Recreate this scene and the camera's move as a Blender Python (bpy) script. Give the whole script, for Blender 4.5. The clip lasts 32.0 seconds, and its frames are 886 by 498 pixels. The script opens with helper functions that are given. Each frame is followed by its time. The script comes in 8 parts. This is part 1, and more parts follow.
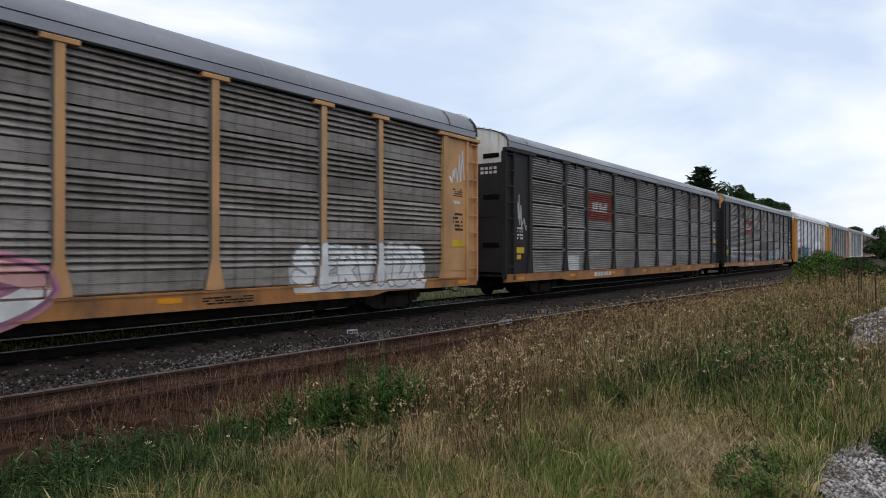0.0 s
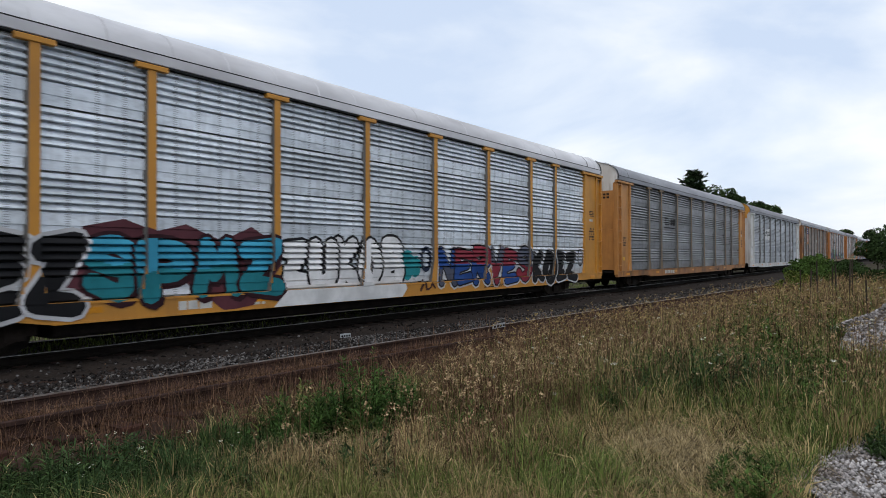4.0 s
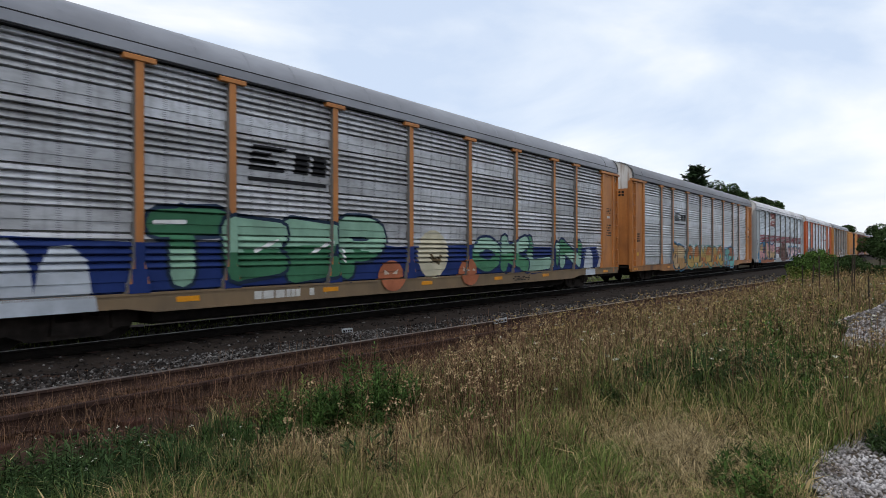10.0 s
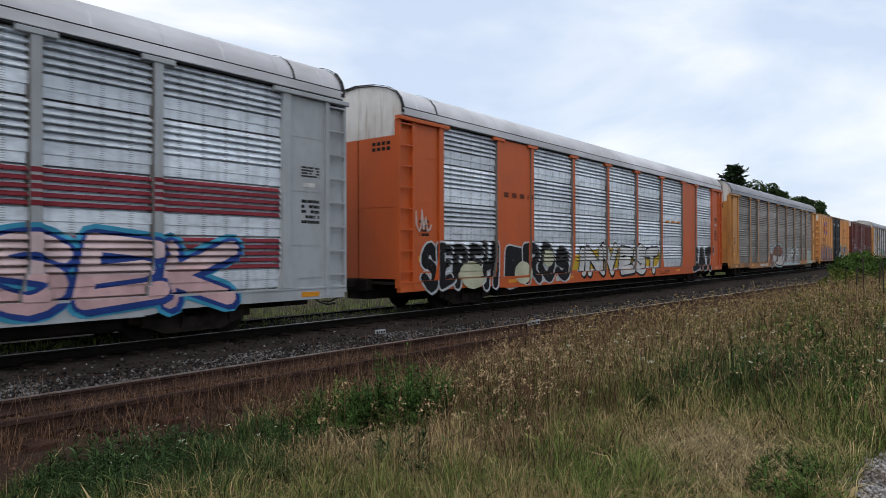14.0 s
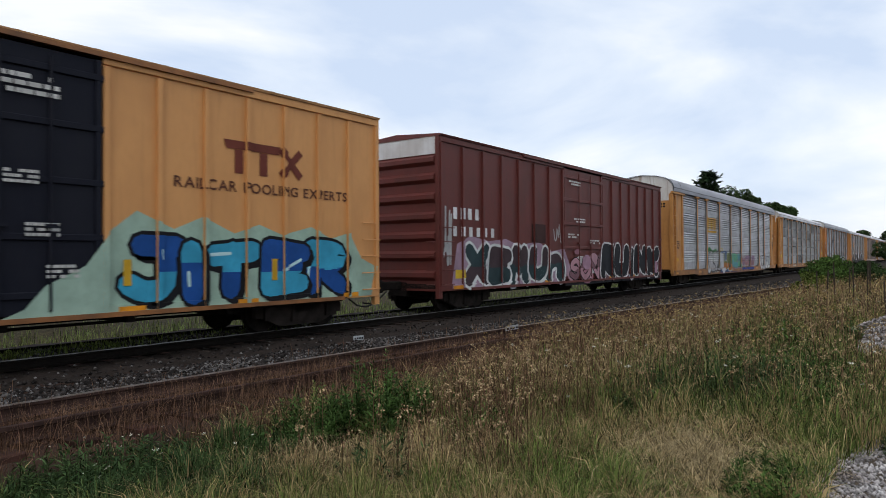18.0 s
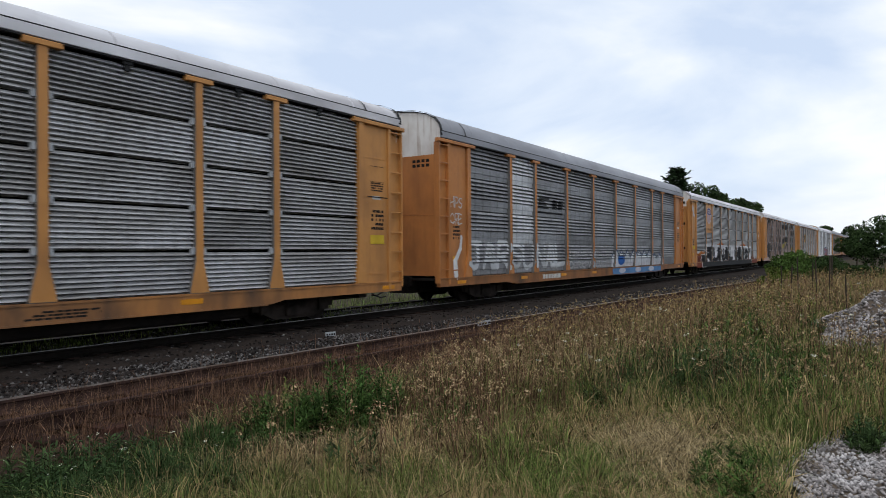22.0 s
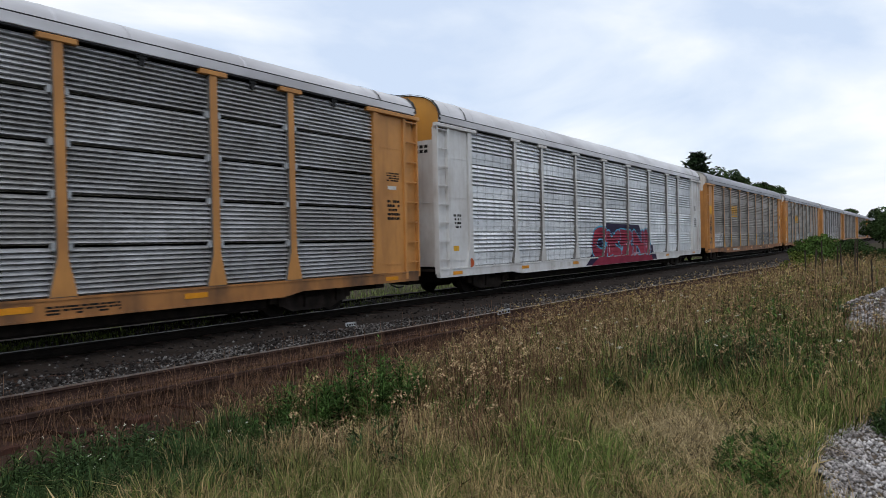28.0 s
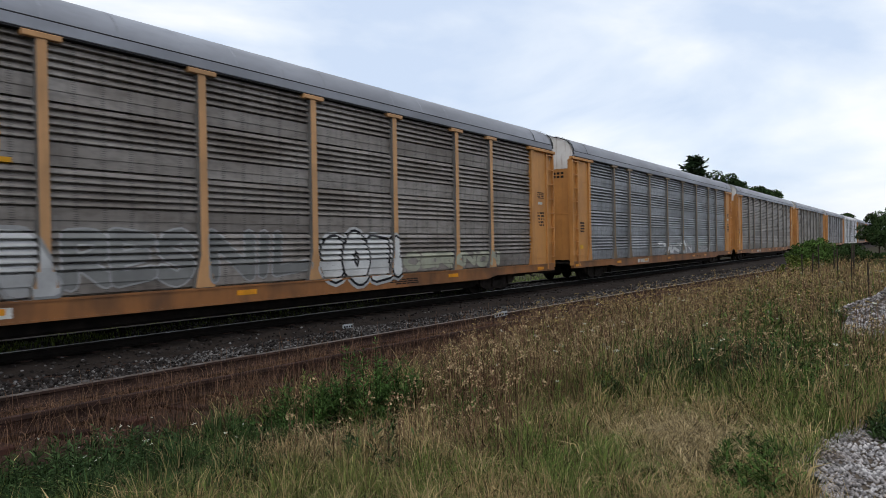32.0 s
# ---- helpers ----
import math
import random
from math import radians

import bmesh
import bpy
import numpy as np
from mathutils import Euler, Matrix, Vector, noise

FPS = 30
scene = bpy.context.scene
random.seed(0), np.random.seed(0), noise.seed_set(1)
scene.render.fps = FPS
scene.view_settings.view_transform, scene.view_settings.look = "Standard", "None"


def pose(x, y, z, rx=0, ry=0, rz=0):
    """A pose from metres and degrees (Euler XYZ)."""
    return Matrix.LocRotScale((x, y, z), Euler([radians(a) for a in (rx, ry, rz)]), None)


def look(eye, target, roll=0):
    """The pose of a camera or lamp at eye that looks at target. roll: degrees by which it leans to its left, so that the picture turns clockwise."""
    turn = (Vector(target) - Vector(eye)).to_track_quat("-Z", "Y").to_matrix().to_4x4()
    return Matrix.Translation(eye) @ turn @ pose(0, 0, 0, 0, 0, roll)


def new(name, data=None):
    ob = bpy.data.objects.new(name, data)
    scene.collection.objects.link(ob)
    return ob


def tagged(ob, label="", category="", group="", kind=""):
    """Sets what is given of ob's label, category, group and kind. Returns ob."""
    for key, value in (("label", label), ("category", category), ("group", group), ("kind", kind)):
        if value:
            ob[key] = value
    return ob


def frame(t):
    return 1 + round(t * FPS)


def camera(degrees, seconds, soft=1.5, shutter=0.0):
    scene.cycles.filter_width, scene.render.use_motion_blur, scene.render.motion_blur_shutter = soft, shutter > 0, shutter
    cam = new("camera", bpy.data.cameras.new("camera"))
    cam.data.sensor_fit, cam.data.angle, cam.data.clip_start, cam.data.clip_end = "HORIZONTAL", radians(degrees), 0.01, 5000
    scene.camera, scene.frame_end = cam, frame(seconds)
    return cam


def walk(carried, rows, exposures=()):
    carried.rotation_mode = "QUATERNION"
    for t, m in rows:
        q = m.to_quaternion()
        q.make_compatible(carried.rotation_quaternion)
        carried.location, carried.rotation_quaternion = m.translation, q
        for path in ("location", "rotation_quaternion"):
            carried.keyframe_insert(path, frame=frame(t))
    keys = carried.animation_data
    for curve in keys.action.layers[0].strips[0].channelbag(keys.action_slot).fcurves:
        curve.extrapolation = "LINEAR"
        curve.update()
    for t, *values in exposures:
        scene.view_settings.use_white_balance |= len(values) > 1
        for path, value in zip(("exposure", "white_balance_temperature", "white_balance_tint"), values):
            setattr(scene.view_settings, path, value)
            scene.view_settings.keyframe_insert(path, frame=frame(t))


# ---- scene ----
EYE = 1.6                      # height of the lens over the rail tops, metres
cam = camera(67.2, 32.0, soft=0.55, shutter=0.09)
walk(cam, [
    (0.0, pose(0, 0, EYE, 90.243, 0.000, 36.148)),
    (0.5, pose(0, 0, EYE, 90.381, 0.118, 36.043)),
    (1.0, pose(0, 0, EYE, 90.122, -0.033, 36.372)),
    (1.5, pose(0, 0, EYE, 90.209, 0.249, 36.306)),
    (2.0, pose(0, 0, EYE, 90.434, 0.153, 36.288)),
    (2.5, pose(0, 0, EYE, 90.210, -0.133, 36.221)),
    (3.0, pose(0, 0, EYE, 90.277, 0.114, 35.765)),
    (3.5, pose(0, 0, EYE, 90.309, 0.001, 35.356)),
    (4.0, pose(0, 0, EYE, 90.559, 0.155, 35.572)),
    (4.5, pose(0, 0, EYE, 90.494, 0.063, 35.706)),
    (6.5, pose(0, 0, EYE, 90.398, 0.343, 36.085)),
    (7.0, pose(0, 0, EYE, 90.215, 0.487, 36.092)),
    (7.5, pose(0, 0, EYE, 90.190, 0.311, 36.146)),
    (8.0, pose(0, 0, EYE, 90.189, 0.313, 35.972)),
    (8.5, pose(0, 0, EYE, 90.033, 0.317, 36.107)),
    (9.0, pose(0, 0, EYE, 89.873, 0.290, 35.909)),
    (9.5, pose(0, 0, EYE, 89.960, 0.154, 35.799)),
    (10.0, pose(0, 0, EYE, 90.136, 0.063, 35.727)),
    (10.5, pose(0, 0, EYE, 90.144, -0.133, 35.720)),
    (11.0, pose(0, 0, EYE, 90.018, -0.108, 35.739)),
    (11.5, pose(0, 0, EYE, 89.972, -0.099, 35.792)),
    (12.0, pose(0, 0, EYE, 90.068, 0.070, 36.045)),
    (12.5, pose(0, 0, EYE, 89.815, -0.146, 36.990)),
    (13.0, pose(0, 0, EYE, 90.144, -0.003, 37.756)),
    (13.5, pose(0, 0, EYE, 90.060, -0.068, 38.055)),
    (14.0, pose(0, 0, EYE, 90.274, 0.155, 38.518)),
    (14.5, pose(0, 0, EYE, 90.279, 0.089, 37.620)),
    (16.5, pose(0, 0, EYE, 90.970, 0.642, 35.528)),
    (17.0, pose(0, 0, EYE, 90.967, 0.060, 36.131)),
    (17.5, pose(0, 0, EYE, 90.764, 0.234, 36.591)),
    (18.0, pose(0, 0, EYE, 90.755, 0.311, 36.663)),
    (18.5, pose(0, 0, EYE, 91.038, 0.588, 36.081)),
    (19.0, pose(0, 0, EYE, 91.108, 0.594, 35.771)),
    (19.5, pose(0, 0, EYE, 91.058, 0.488, 35.742)),
    (20.0, pose(0, 0, EYE, 91.061, 0.383, 35.897)),
    (20.5, pose(0, 0, EYE, 90.593, -0.026, 36.474)),
    (21.0, pose(0, 0, EYE, 90.529, 0.084, 37.080)),
    (21.5, pose(0, 0, EYE, 89.850, 0.075, 36.015)),
    (22.0, pose(0, 0, EYE, 90.360, 0.402, 34.291)),
    (22.5, pose(0, 0, EYE, 88.717, -1.798, 35.183)),
    (23.0, pose(0, 0, EYE, 87.066, -1.751, 36.414)),
    (23.5, pose(0, 0, EYE, 87.082, -0.602, 35.284)),
    (24.0, pose(0, 0, EYE, 88.890, -0.723, 35.070)),
    (24.5, pose(0, 0, EYE, 89.320, -0.686, 35.129)),
    (26.5, pose(0, 0, EYE, 89.509, 1.007, 35.566)),
    (27.0, pose(0, 0, EYE, 89.184, 1.395, 36.174)),
    (27.5, pose(0, 0, EYE, 89.407, 1.149, 35.833)),
    (28.0, pose(0, 0, EYE, 89.463, 1.238, 35.886)),
    (28.5, pose(0, 0, EYE, 89.708, 1.415, 35.265)),
    (29.0, pose(0, 0, EYE, 89.765, 1.146, 35.591)),
    (29.5, pose(0, 0, EYE, 89.866, 1.176, 36.037)),
    (30.0, pose(0, 0, EYE, 89.993, 1.259, 36.077)),
    (30.5, pose(0, 0, EYE, 90.092, 1.414, 35.974)),
    (31.0, pose(0, 0, EYE, 89.947, 1.046, 35.813)),
    (31.5, pose(0, 0, EYE, 89.848, 0.978, 35.698)),
    (32.0, pose(0, 0, EYE, 89.657, 0.964, 35.674)),
], exposures=[(0, 0), (22.5, 0), (23.4, 0.16), (24.2, 0.3), (25, 0.28), (27, 0.06), (29, 0), (32, 0)])

# ---- sky and light: a bright overcast evening sky with a few bluish gaps ----
SUN_EL, SUN_AZ = radians(48), radians(150)
world = bpy.data.worlds.new("world")
scene.world = world
world.use_nodes = True
wn, wl = world.node_tree.nodes, world.node_tree.links
wn.clear()
w_out = wn.new("ShaderNodeOutputWorld")
w_bg = wn.new("ShaderNodeBackground")
w_sky = wn.new("ShaderNodeTexSky")
w_sky.sky_type, w_sky.sun_disc = "NISHITA", False
w_sky.sun_elevation, w_sky.sun_rotation = SUN_EL, SUN_AZ
w_sky.dust_density, w_sky.ozone_density = 2.0, 1.5
w_dim = wn.new("ShaderNodeVectorMath")
w_dim.operation = "SCALE"
w_dim.inputs["Scale"].default_value = 0.10
w_tc = wn.new("ShaderNodeTexCoord")
w_map = wn.new("ShaderNodeMapping")
w_map.inputs["Scale"].default_value = (1.0, 1.0, 2.6)
w_map.inputs["Rotation"].default_value = (0.1, 0.25, 0.5)
w_n1 = wn.new("ShaderNodeTexNoise")
w_n1.inputs["Scale"].default_value, w_n1.inputs["Detail"].default_value, w_n1.inputs["Roughness"].default_value = 2.3, 6.0, 0.5
w_n1.inputs["Distortion"].default_value = 0.3
w_ramp = wn.new("ShaderNodeValToRGB")
w_ramp.color_ramp.elements[0].position, w_ramp.color_ramp.elements[0].color = 0.37, (0.61, 0.715, 0.89, 1)
w_ramp.color_ramp.elements[1].position, w_ramp.color_ramp.elements[1].color = 0.58, (0.96, 0.98, 1.0, 1)
w_mid = w_ramp.color_ramp.elements.new(0.48)
w_mid.color = (0.77, 0.845, 0.955, 1)
w_mix = wn.new("ShaderNodeMix")
w_mix.data_type = "RGBA"
w_mix.inputs["Factor"].default_value = 0.88
wl.new(w_tc.outputs["Generated"], w_map.inputs["Vector"])
wl.new(w_map.outputs["Vector"], w_n1.inputs["Vector"])
wl.new(w_n1.outputs["Fac"], w_ramp.inputs["Fac"])
wl.new(w_sky.outputs["Color"], w_dim.inputs[0])
wl.new(w_dim.outputs["Vector"], w_mix.inputs["A"])
wl.new(w_ramp.outputs["Color"], w_mix.inputs["B"])
wl.new(w_mix.outputs["Result"], w_bg.inputs["Color"])
w_bg.inputs["Strength"].default_value = 1.13
wl.new(w_bg.outputs["Background"], w_out.inputs["Surface"])

sun = new("sun", bpy.data.lights.new("sun", "SUN"))
sun.data.energy, sun.data.angle, sun.data.color = 0.7, radians(25), (1.0, 0.96, 0.9)
sun.matrix_world = look((12, -20, 28), (0, 0, 0))


# ---- materials ----
def material(name, base, rough=0.7, metal=0.0, second=None, scale=3.0, mix=(0.35, 0.65), bump=0.0, bump_scale=40.0,
             stretch=(1, 1, 1), third=None, fine=30.0, fine_amount=0.25, rnd=0.0, island=0.0, space="Object"):
    """A surface with a base colour, a second colour in broad patches, a fine grain of a third, and relief."""
    m = bpy.data.materials.new(name)
    m.use_nodes = True
    n, l = m.node_tree.nodes, m.node_tree.links
    b = n["Principled BSDF"]
    b.inputs["Roughness"].default_value, b.inputs["Metallic"].default_value = rough, metal
    b.inputs["Specular IOR Level"].default_value = 0.06 if rough >= 0.74 else 0.14 if rough == 0.6 else 0.35
    tc, mp = n.new("ShaderNodeTexCoord"), n.new("ShaderNodeMapping")
    mp.inputs["Scale"].default_value = stretch
    oi, jump, shift = n.new("ShaderNodeObjectInfo"), n.new("ShaderNodeMath"), n.new("ShaderNodeVectorMath")
    jump.operation, shift.operation = "MULTIPLY", "ADD"
    jump.inputs[1].default_value = 83.0
    l.new(oi.outputs["Random"], jump.inputs[0])
    l.new(tc.outputs[space], shift.inputs[0])
    l.new(jump.outputs[0], shift.inputs[1])
    l.new(shift.outputs["Vector"], mp.inputs["Vector"])
    def noise_tex(sc, detail):
        t = n.new("ShaderNodeTexNoise")
        t.inputs["Scale"].default_value, t.inputs["Detail"].default_value = sc, detail
        l.new(mp.outputs["Vector"], t.inputs["Vector"])
        return t.outputs["Fac"]
    def blend(fac, a, c, lo, hi, amount=1.0):
        mr = n.new("ShaderNodeMapRange")
        mr.inputs["From Min"].default_value, mr.inputs["From Max"].default_value = lo, hi
        mr.inputs["To Max"].default_value = amount
        l.new(fac, mr.inputs["Value"])
        mx = n.new("ShaderNodeMix")
        mx.data_type = "RGBA"
        l.new(mr.outputs["Result"], mx.inputs["Factor"])
        if hasattr(a, "links"):
            l.new(a, mx.inputs["A"])
        else:
            mx.inputs["A"].default_value = (*a, 1)
        mx.inputs["B"].default_value = (*c, 1)
        return mx.outputs["Result"]
    col = blend(noise_tex(scale, 5), base, second or tuple(0.7 * v for v in base), *mix)
    col = blend(noise_tex(fine, 4), col, third or tuple(0.55 * v for v in base), 0.45, 0.75, fine_amount * 2)
    if rnd or island:
        src = n.new("ShaderNodeObjectInfo").outputs["Random"] if rnd else n.new("ShaderNodeNewGeometry").outputs["Random Per Island"]
        amount = rnd or island
        mr = n.new("ShaderNodeMapRange")
        mr.inputs["To Min"].default_value, mr.inputs["To Max"].default_value = 1 - amount, 1 + amount
        l.new(src, mr.inputs["Value"])
        sc = n.new("ShaderNodeVectorMath")
        sc.operation = "SCALE"
        l.new(col, sc.inputs[0])
        l.new(mr.outputs["Result"], sc.inputs["Scale"])
        col = sc.outputs["Vector"]
    l.new(col, b.inputs["Base Color"])
    if bump:
        bp = n.new("ShaderNodeBump")
        bp.inputs["Strength"].default_value, bp.inputs["Distance"].default_value = bump, 0.02
        l.new(noise_tex(bump_scale, 5), bp.inputs["Height"])
        l.new(bp.outputs["Normal"], b.inputs["Normal"])
    return m


def panel_material(name, base, dirt, holes=True, rough=0.46, metal=0.35, mix=(0.35, 0.7)):
    """Galvanised sheet with grime in long streaks, and columns of short perforations."""
    m = material(name, base, rough, metal, second=dirt, scale=0.9, mix=mix, stretch=(1, 0.55, 1.6), third=tuple(0.5 * v for v in dirt),
                 fine=7.0, fine_amount=0.22, rnd=0.16, bump=0.05, bump_scale=18)
    streaks(m, tuple(0.6 * v for v in dirt), 0.3)
    m.node_tree.nodes["Principled BSDF"].inputs["Specular IOR Level"].default_value = 0.16
    if holes:
        n, l = m.node_tree.nodes, m.node_tree.links
        b = n["Principled BSDF"]
        sep = n.new("ShaderNodeSeparateXYZ")
        l.new(n["Texture Coordinate"].outputs["Object"], sep.inputs["Vector"])
        def wave(out, period, share):
            a = n.new("ShaderNodeMath")
            a.operation = "DIVIDE"
            a.inputs[1].default_value = period
            l.new(out, a.inputs[0])
            f = n.new("ShaderNodeMath")
            f.operation = "FRACT"
            l.new(a.outputs[0], f.inputs[0])
            g = n.new("ShaderNodeMath")
            g.operation = "LESS_THAN"
            g.inputs[1].default_value = share
            l.new(f.outputs[0], g.inputs[0])
            return g.outputs[0]
        p = n.new("ShaderNodeMath")
        p.operation = "MULTIPLY"
        l.new(wave(sep.outputs["Y"], 0.475, 0.17), p.inputs[0])
        l.new(wave(sep.outputs["Z"], 0.0375, 0.4), p.inputs[1])
        q = n.new("ShaderNodeMath")
        q.operation = "MULTIPLY"
        q.inputs[1].default_value = 0.5
        l.new(p.outputs[0], q.inputs[0])
        mx = n.new("ShaderNodeMix")
        mx.data_type = "RGBA"
        l.new(q.outputs[0], mx.inputs["Factor"])
        l.new(b.inputs["Base Color"].links[0].from_socket, mx.inputs["A"])
        mx.inputs["B"].default_value = (0.03, 0.03, 0.03, 1)
        l.new(mx.outputs["Result"], b.inputs["Base Color"])
    return m


def streaks(m, dirt, amount, lo=0.52, hi=0.72):
    """Grime washed down a sheet in thin uneven lines."""
    n, l = m.node_tree.nodes, m.node_tree.links
    b = n["Principled BSDF"]
    mp, t, mr, mx = n.new("ShaderNodeMapping"), n.new("ShaderNodeTexNoise"), n.new("ShaderNodeMapRange"), n.new("ShaderNodeMix")
    mp.inputs["Scale"].default_value = (5.0, 5.0, 0.42)
    t.inputs["Scale"].default_value, t.inputs["Detail"].default_value = 1.6, 4
    mr.inputs["From Min"].default_value, mr.inputs["From Max"].default_value, mr.inputs["To Max"].default_value = lo, hi, amount
    mx.data_type = "RGBA"
    l.new(n["Mapping"].inputs["Vector"].links[0].from_socket, mp.inputs["Vector"])
    l.new(mp.outputs["Vector"], t.inputs["Vector"])
    l.new(t.outputs["Fac"], mr.inputs["Value"])
    l.new(mr.outputs["Result"], mx.inputs["Factor"])
    l.new(b.inputs["Base Color"].links[0].from_socket, mx.inputs["A"])
    mx.inputs["B"].default_value = (*(0.7 * v for v in dirt), 1)
    l.new(mx.outputs["Result"], b.inputs["Base Color"])
    return m


def paint(name, base, dirt=(0.09, 0.06, 0.04), amount=0.55, rough=0.55):
    """Weathered enamel on steel: grime and rust in patches, and streaks that run down."""
    m = material(name, base, rough, 0.0, second=tuple(base[i] * (1 - amount) + dirt[i] * amount for i in range(3)), scale=1.3, mix=(0.42, 0.72),
                 stretch=(1, 1, 0.6), third=tuple(0.55 * base[i] + 0.45 * dirt[i] for i in range(3)), fine=9, fine_amount=0.16, bump=0.06, bump_scale=25)
    return streaks(m, dirt, 0.22, 0.54, 0.8)


def spray(name, base):
    return material(name, base, 0.6, 0.0, second=tuple(0.72 * v for v in base), scale=1.6, third=tuple(0.6 * v for v in base), fine=9, fine_amount=0.15)


YELLOW = paint("ochre_yellow_paint", (0.51, 0.235, 0.066), (0.18, 0.08, 0.035), 0.5)
YELLOW_DEEP = paint("deep_ochre_paint", (0.47, 0.185, 0.05), (0.15, 0.06, 0.03), 0.55)
YELLOW_BRIGHT = paint("bright_yellow_paint", (0.54, 0.245, 0.035), (0.25, 0.12, 0.04), 0.45)
TAN = paint("faded_tan_paint", (0.53, 0.285, 0.125), (0.2, 0.12, 0.06), 0.5)
RUSTY = paint("rusty_orange_paint", (0.27, 0.11, 0.035), (0.05, 0.03, 0.02), 0.85)
CHARCOAL = paint("charcoal_paint", (0.022, 0.021, 0.023), (0.05, 0.042, 0.038), 0.4)
WHITE = paint("dirty_white_paint", (0.62, 0.62, 0.62), (0.26, 0.2, 0.16), 0.5)
GREY = paint("light_grey_paint", (0.36, 0.38, 0.40), (0.2, 0.2, 0.2), 0.5)
ORANGE = paint("vivid_orange_paint", (0.50, 0.092, 0.017), (0.3, 0.07, 0.02), 0.35)
MAROON = paint("maroon_paint", (0.12, 0.026, 0.021), (0.06, 0.025, 0.02), 0.5)
BOX_YELLOW = paint("boxcar_yellow_paint", (0.62, 0.30, 0.105), (0.42, 0.19, 0.065), 0.4)
BLACK_PAINT = paint("black_blue_paint", (0.008, 0.009, 0.016), (0.02, 0.02, 0.025), 0.3)
for m in (CHARCOAL, BLACK_PAINT):
    m.node_tree.nodes["Principled BSDF"].inputs["Specular IOR Level"].default_value = 0.12
DARK = material("grimy_dark_steel", (0.013, 0.0115, 0.011), 0.8, 0.0, second=(0.026, 0.021, 0.018), scale=4, bump=0.1)
TRUCK = material("dusty_truck_steel", (0.045, 0.036, 0.031), 0.8, 0.0, second=(0.022, 0.018, 0.016), scale=4, bump=0.15)
# near-black that gives gaps and openings their depth by colour
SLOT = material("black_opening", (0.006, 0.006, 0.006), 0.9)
SEAM = material("black_rubber_edge", (0.012, 0.012, 0.013), 0.7)
ROOF_GREY = material("weathered_roof_grey", (0.30, 0.31, 0.345), 0.55, 0.2, second=(0.20, 0.205, 0.23), scale=0.8, stretch=(1, 0.4, 1), fine=6, fine_amount=0.12)
ROOF_DARK = material("dark_roof_grey", (0.20, 0.205, 0.235), 0.55, 0.2, second=(0.14, 0.14, 0.155), scale=0.8, stretch=(1, 0.4, 1), fine=6, fine_amount=0.12)
ROOF_WHITE = material("pale_roof_sheet", (0.70, 0.70, 0.73), 0.5, 0.1, second=(0.42, 0.41, 0.43), scale=0.7, stretch=(1, 0.4, 1), fine=6, fine_amount=0.1)
GABLE = streaks(paint("chalky_white_end", (0.66, 0.65, 0.63), (0.32, 0.25, 0.19), 0.5), (0.32, 0.19, 0.10), 0.6, 0.55, 0.7)
REFLECT = material("reflective_yellow_strip", (0.75, 0.30, 0.015), 0.35)
LABEL_YELLOW = material("yellow_label", (0.78, 0.42, 0.02), 0.5)
INK = material("black_lettering", (0.015, 0.014, 0.013), 0.6)
CHALK = material("white_lettering", (0.62, 0.61, 0.58), 0.6)

P_DARK = panel_material("dirty_brown_grey_sheet", (0.30, 0.272, 0.25), (0.165, 0.141, 0.123))
P_BLACK = panel_material("sooty_grey_sheet", (0.40, 0.375, 0.36), (0.21, 0.19, 0.178), holes=False)
P_BROWN = panel_material("rust_brown_sheet", (0.25, 0.22, 0.195), (0.11, 0.088, 0.073))
P_MID = panel_material("mid_grey_sheet", (0.56, 0.572, 0.605), (0.32, 0.316, 0.32))
P_MIDB = panel_material("mid_grey_ribbed_sheet", (0.50, 0.505, 0.52), (0.29, 0.28, 0.27), holes=False)
P_BLUE = panel_material("dull_blue_grey_sheet", (0.48, 0.51, 0.555), (0.31, 0.325, 0.35))
P_SILVER = panel_material("silver_sheet", (0.78, 0.83, 0.89), (0.52, 0.565, 0.615))
P_STEEL = panel_material("blue_grey_sheet", (0.30, 0.308, 0.325), (0.165, 0.165, 0.17))
P_WHITE = panel_material("bright_white_sheet", (0.80, 0.82, 0.845), (0.54, 0.56, 0.59))

# main rails: the shadow of the cars is put into this near-black colour
RAIL_DARK = material("shaded_dark_rail", (0.009, 0.0075, 0.0065), 0.75, 0.0, second=(0.014, 0.011, 0.009), scale=5)
RAIL_SIDE = material("rusty_rail", (0.062, 0.036, 0.03), 0.8, 0.0, second=(0.032, 0.02, 0.017), scale=5)
RAIL_TOP = material("polished_rail_head", (0.26, 0.25, 0.24), 0.4, 0.7, second=(0.16, 0.15, 0.14), scale=6)
RAIL_TOP_OLD = material("dull_rail_head", (0.27, 0.235, 0.215), 0.42, 0.8, second=(0.15, 0.1, 0.075), scale=4)
TIE = material("weathered_tie_wood", (0.03, 0.023, 0.02), 0.9, second=(0.05, 0.038, 0.03), scale=3, stretch=(4, 1, 1), bump=0.3, rnd=0.3)
TIE_RED = material("reddish_tie_wood", (0.062, 0.03, 0.023), 0.9, second=(0.032, 0.02, 0.016), scale=3, stretch=(4, 1, 1), bump=0.3, rnd=0.3)
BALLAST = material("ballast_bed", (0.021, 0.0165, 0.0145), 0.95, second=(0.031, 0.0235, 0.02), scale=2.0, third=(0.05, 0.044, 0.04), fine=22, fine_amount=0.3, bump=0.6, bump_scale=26)
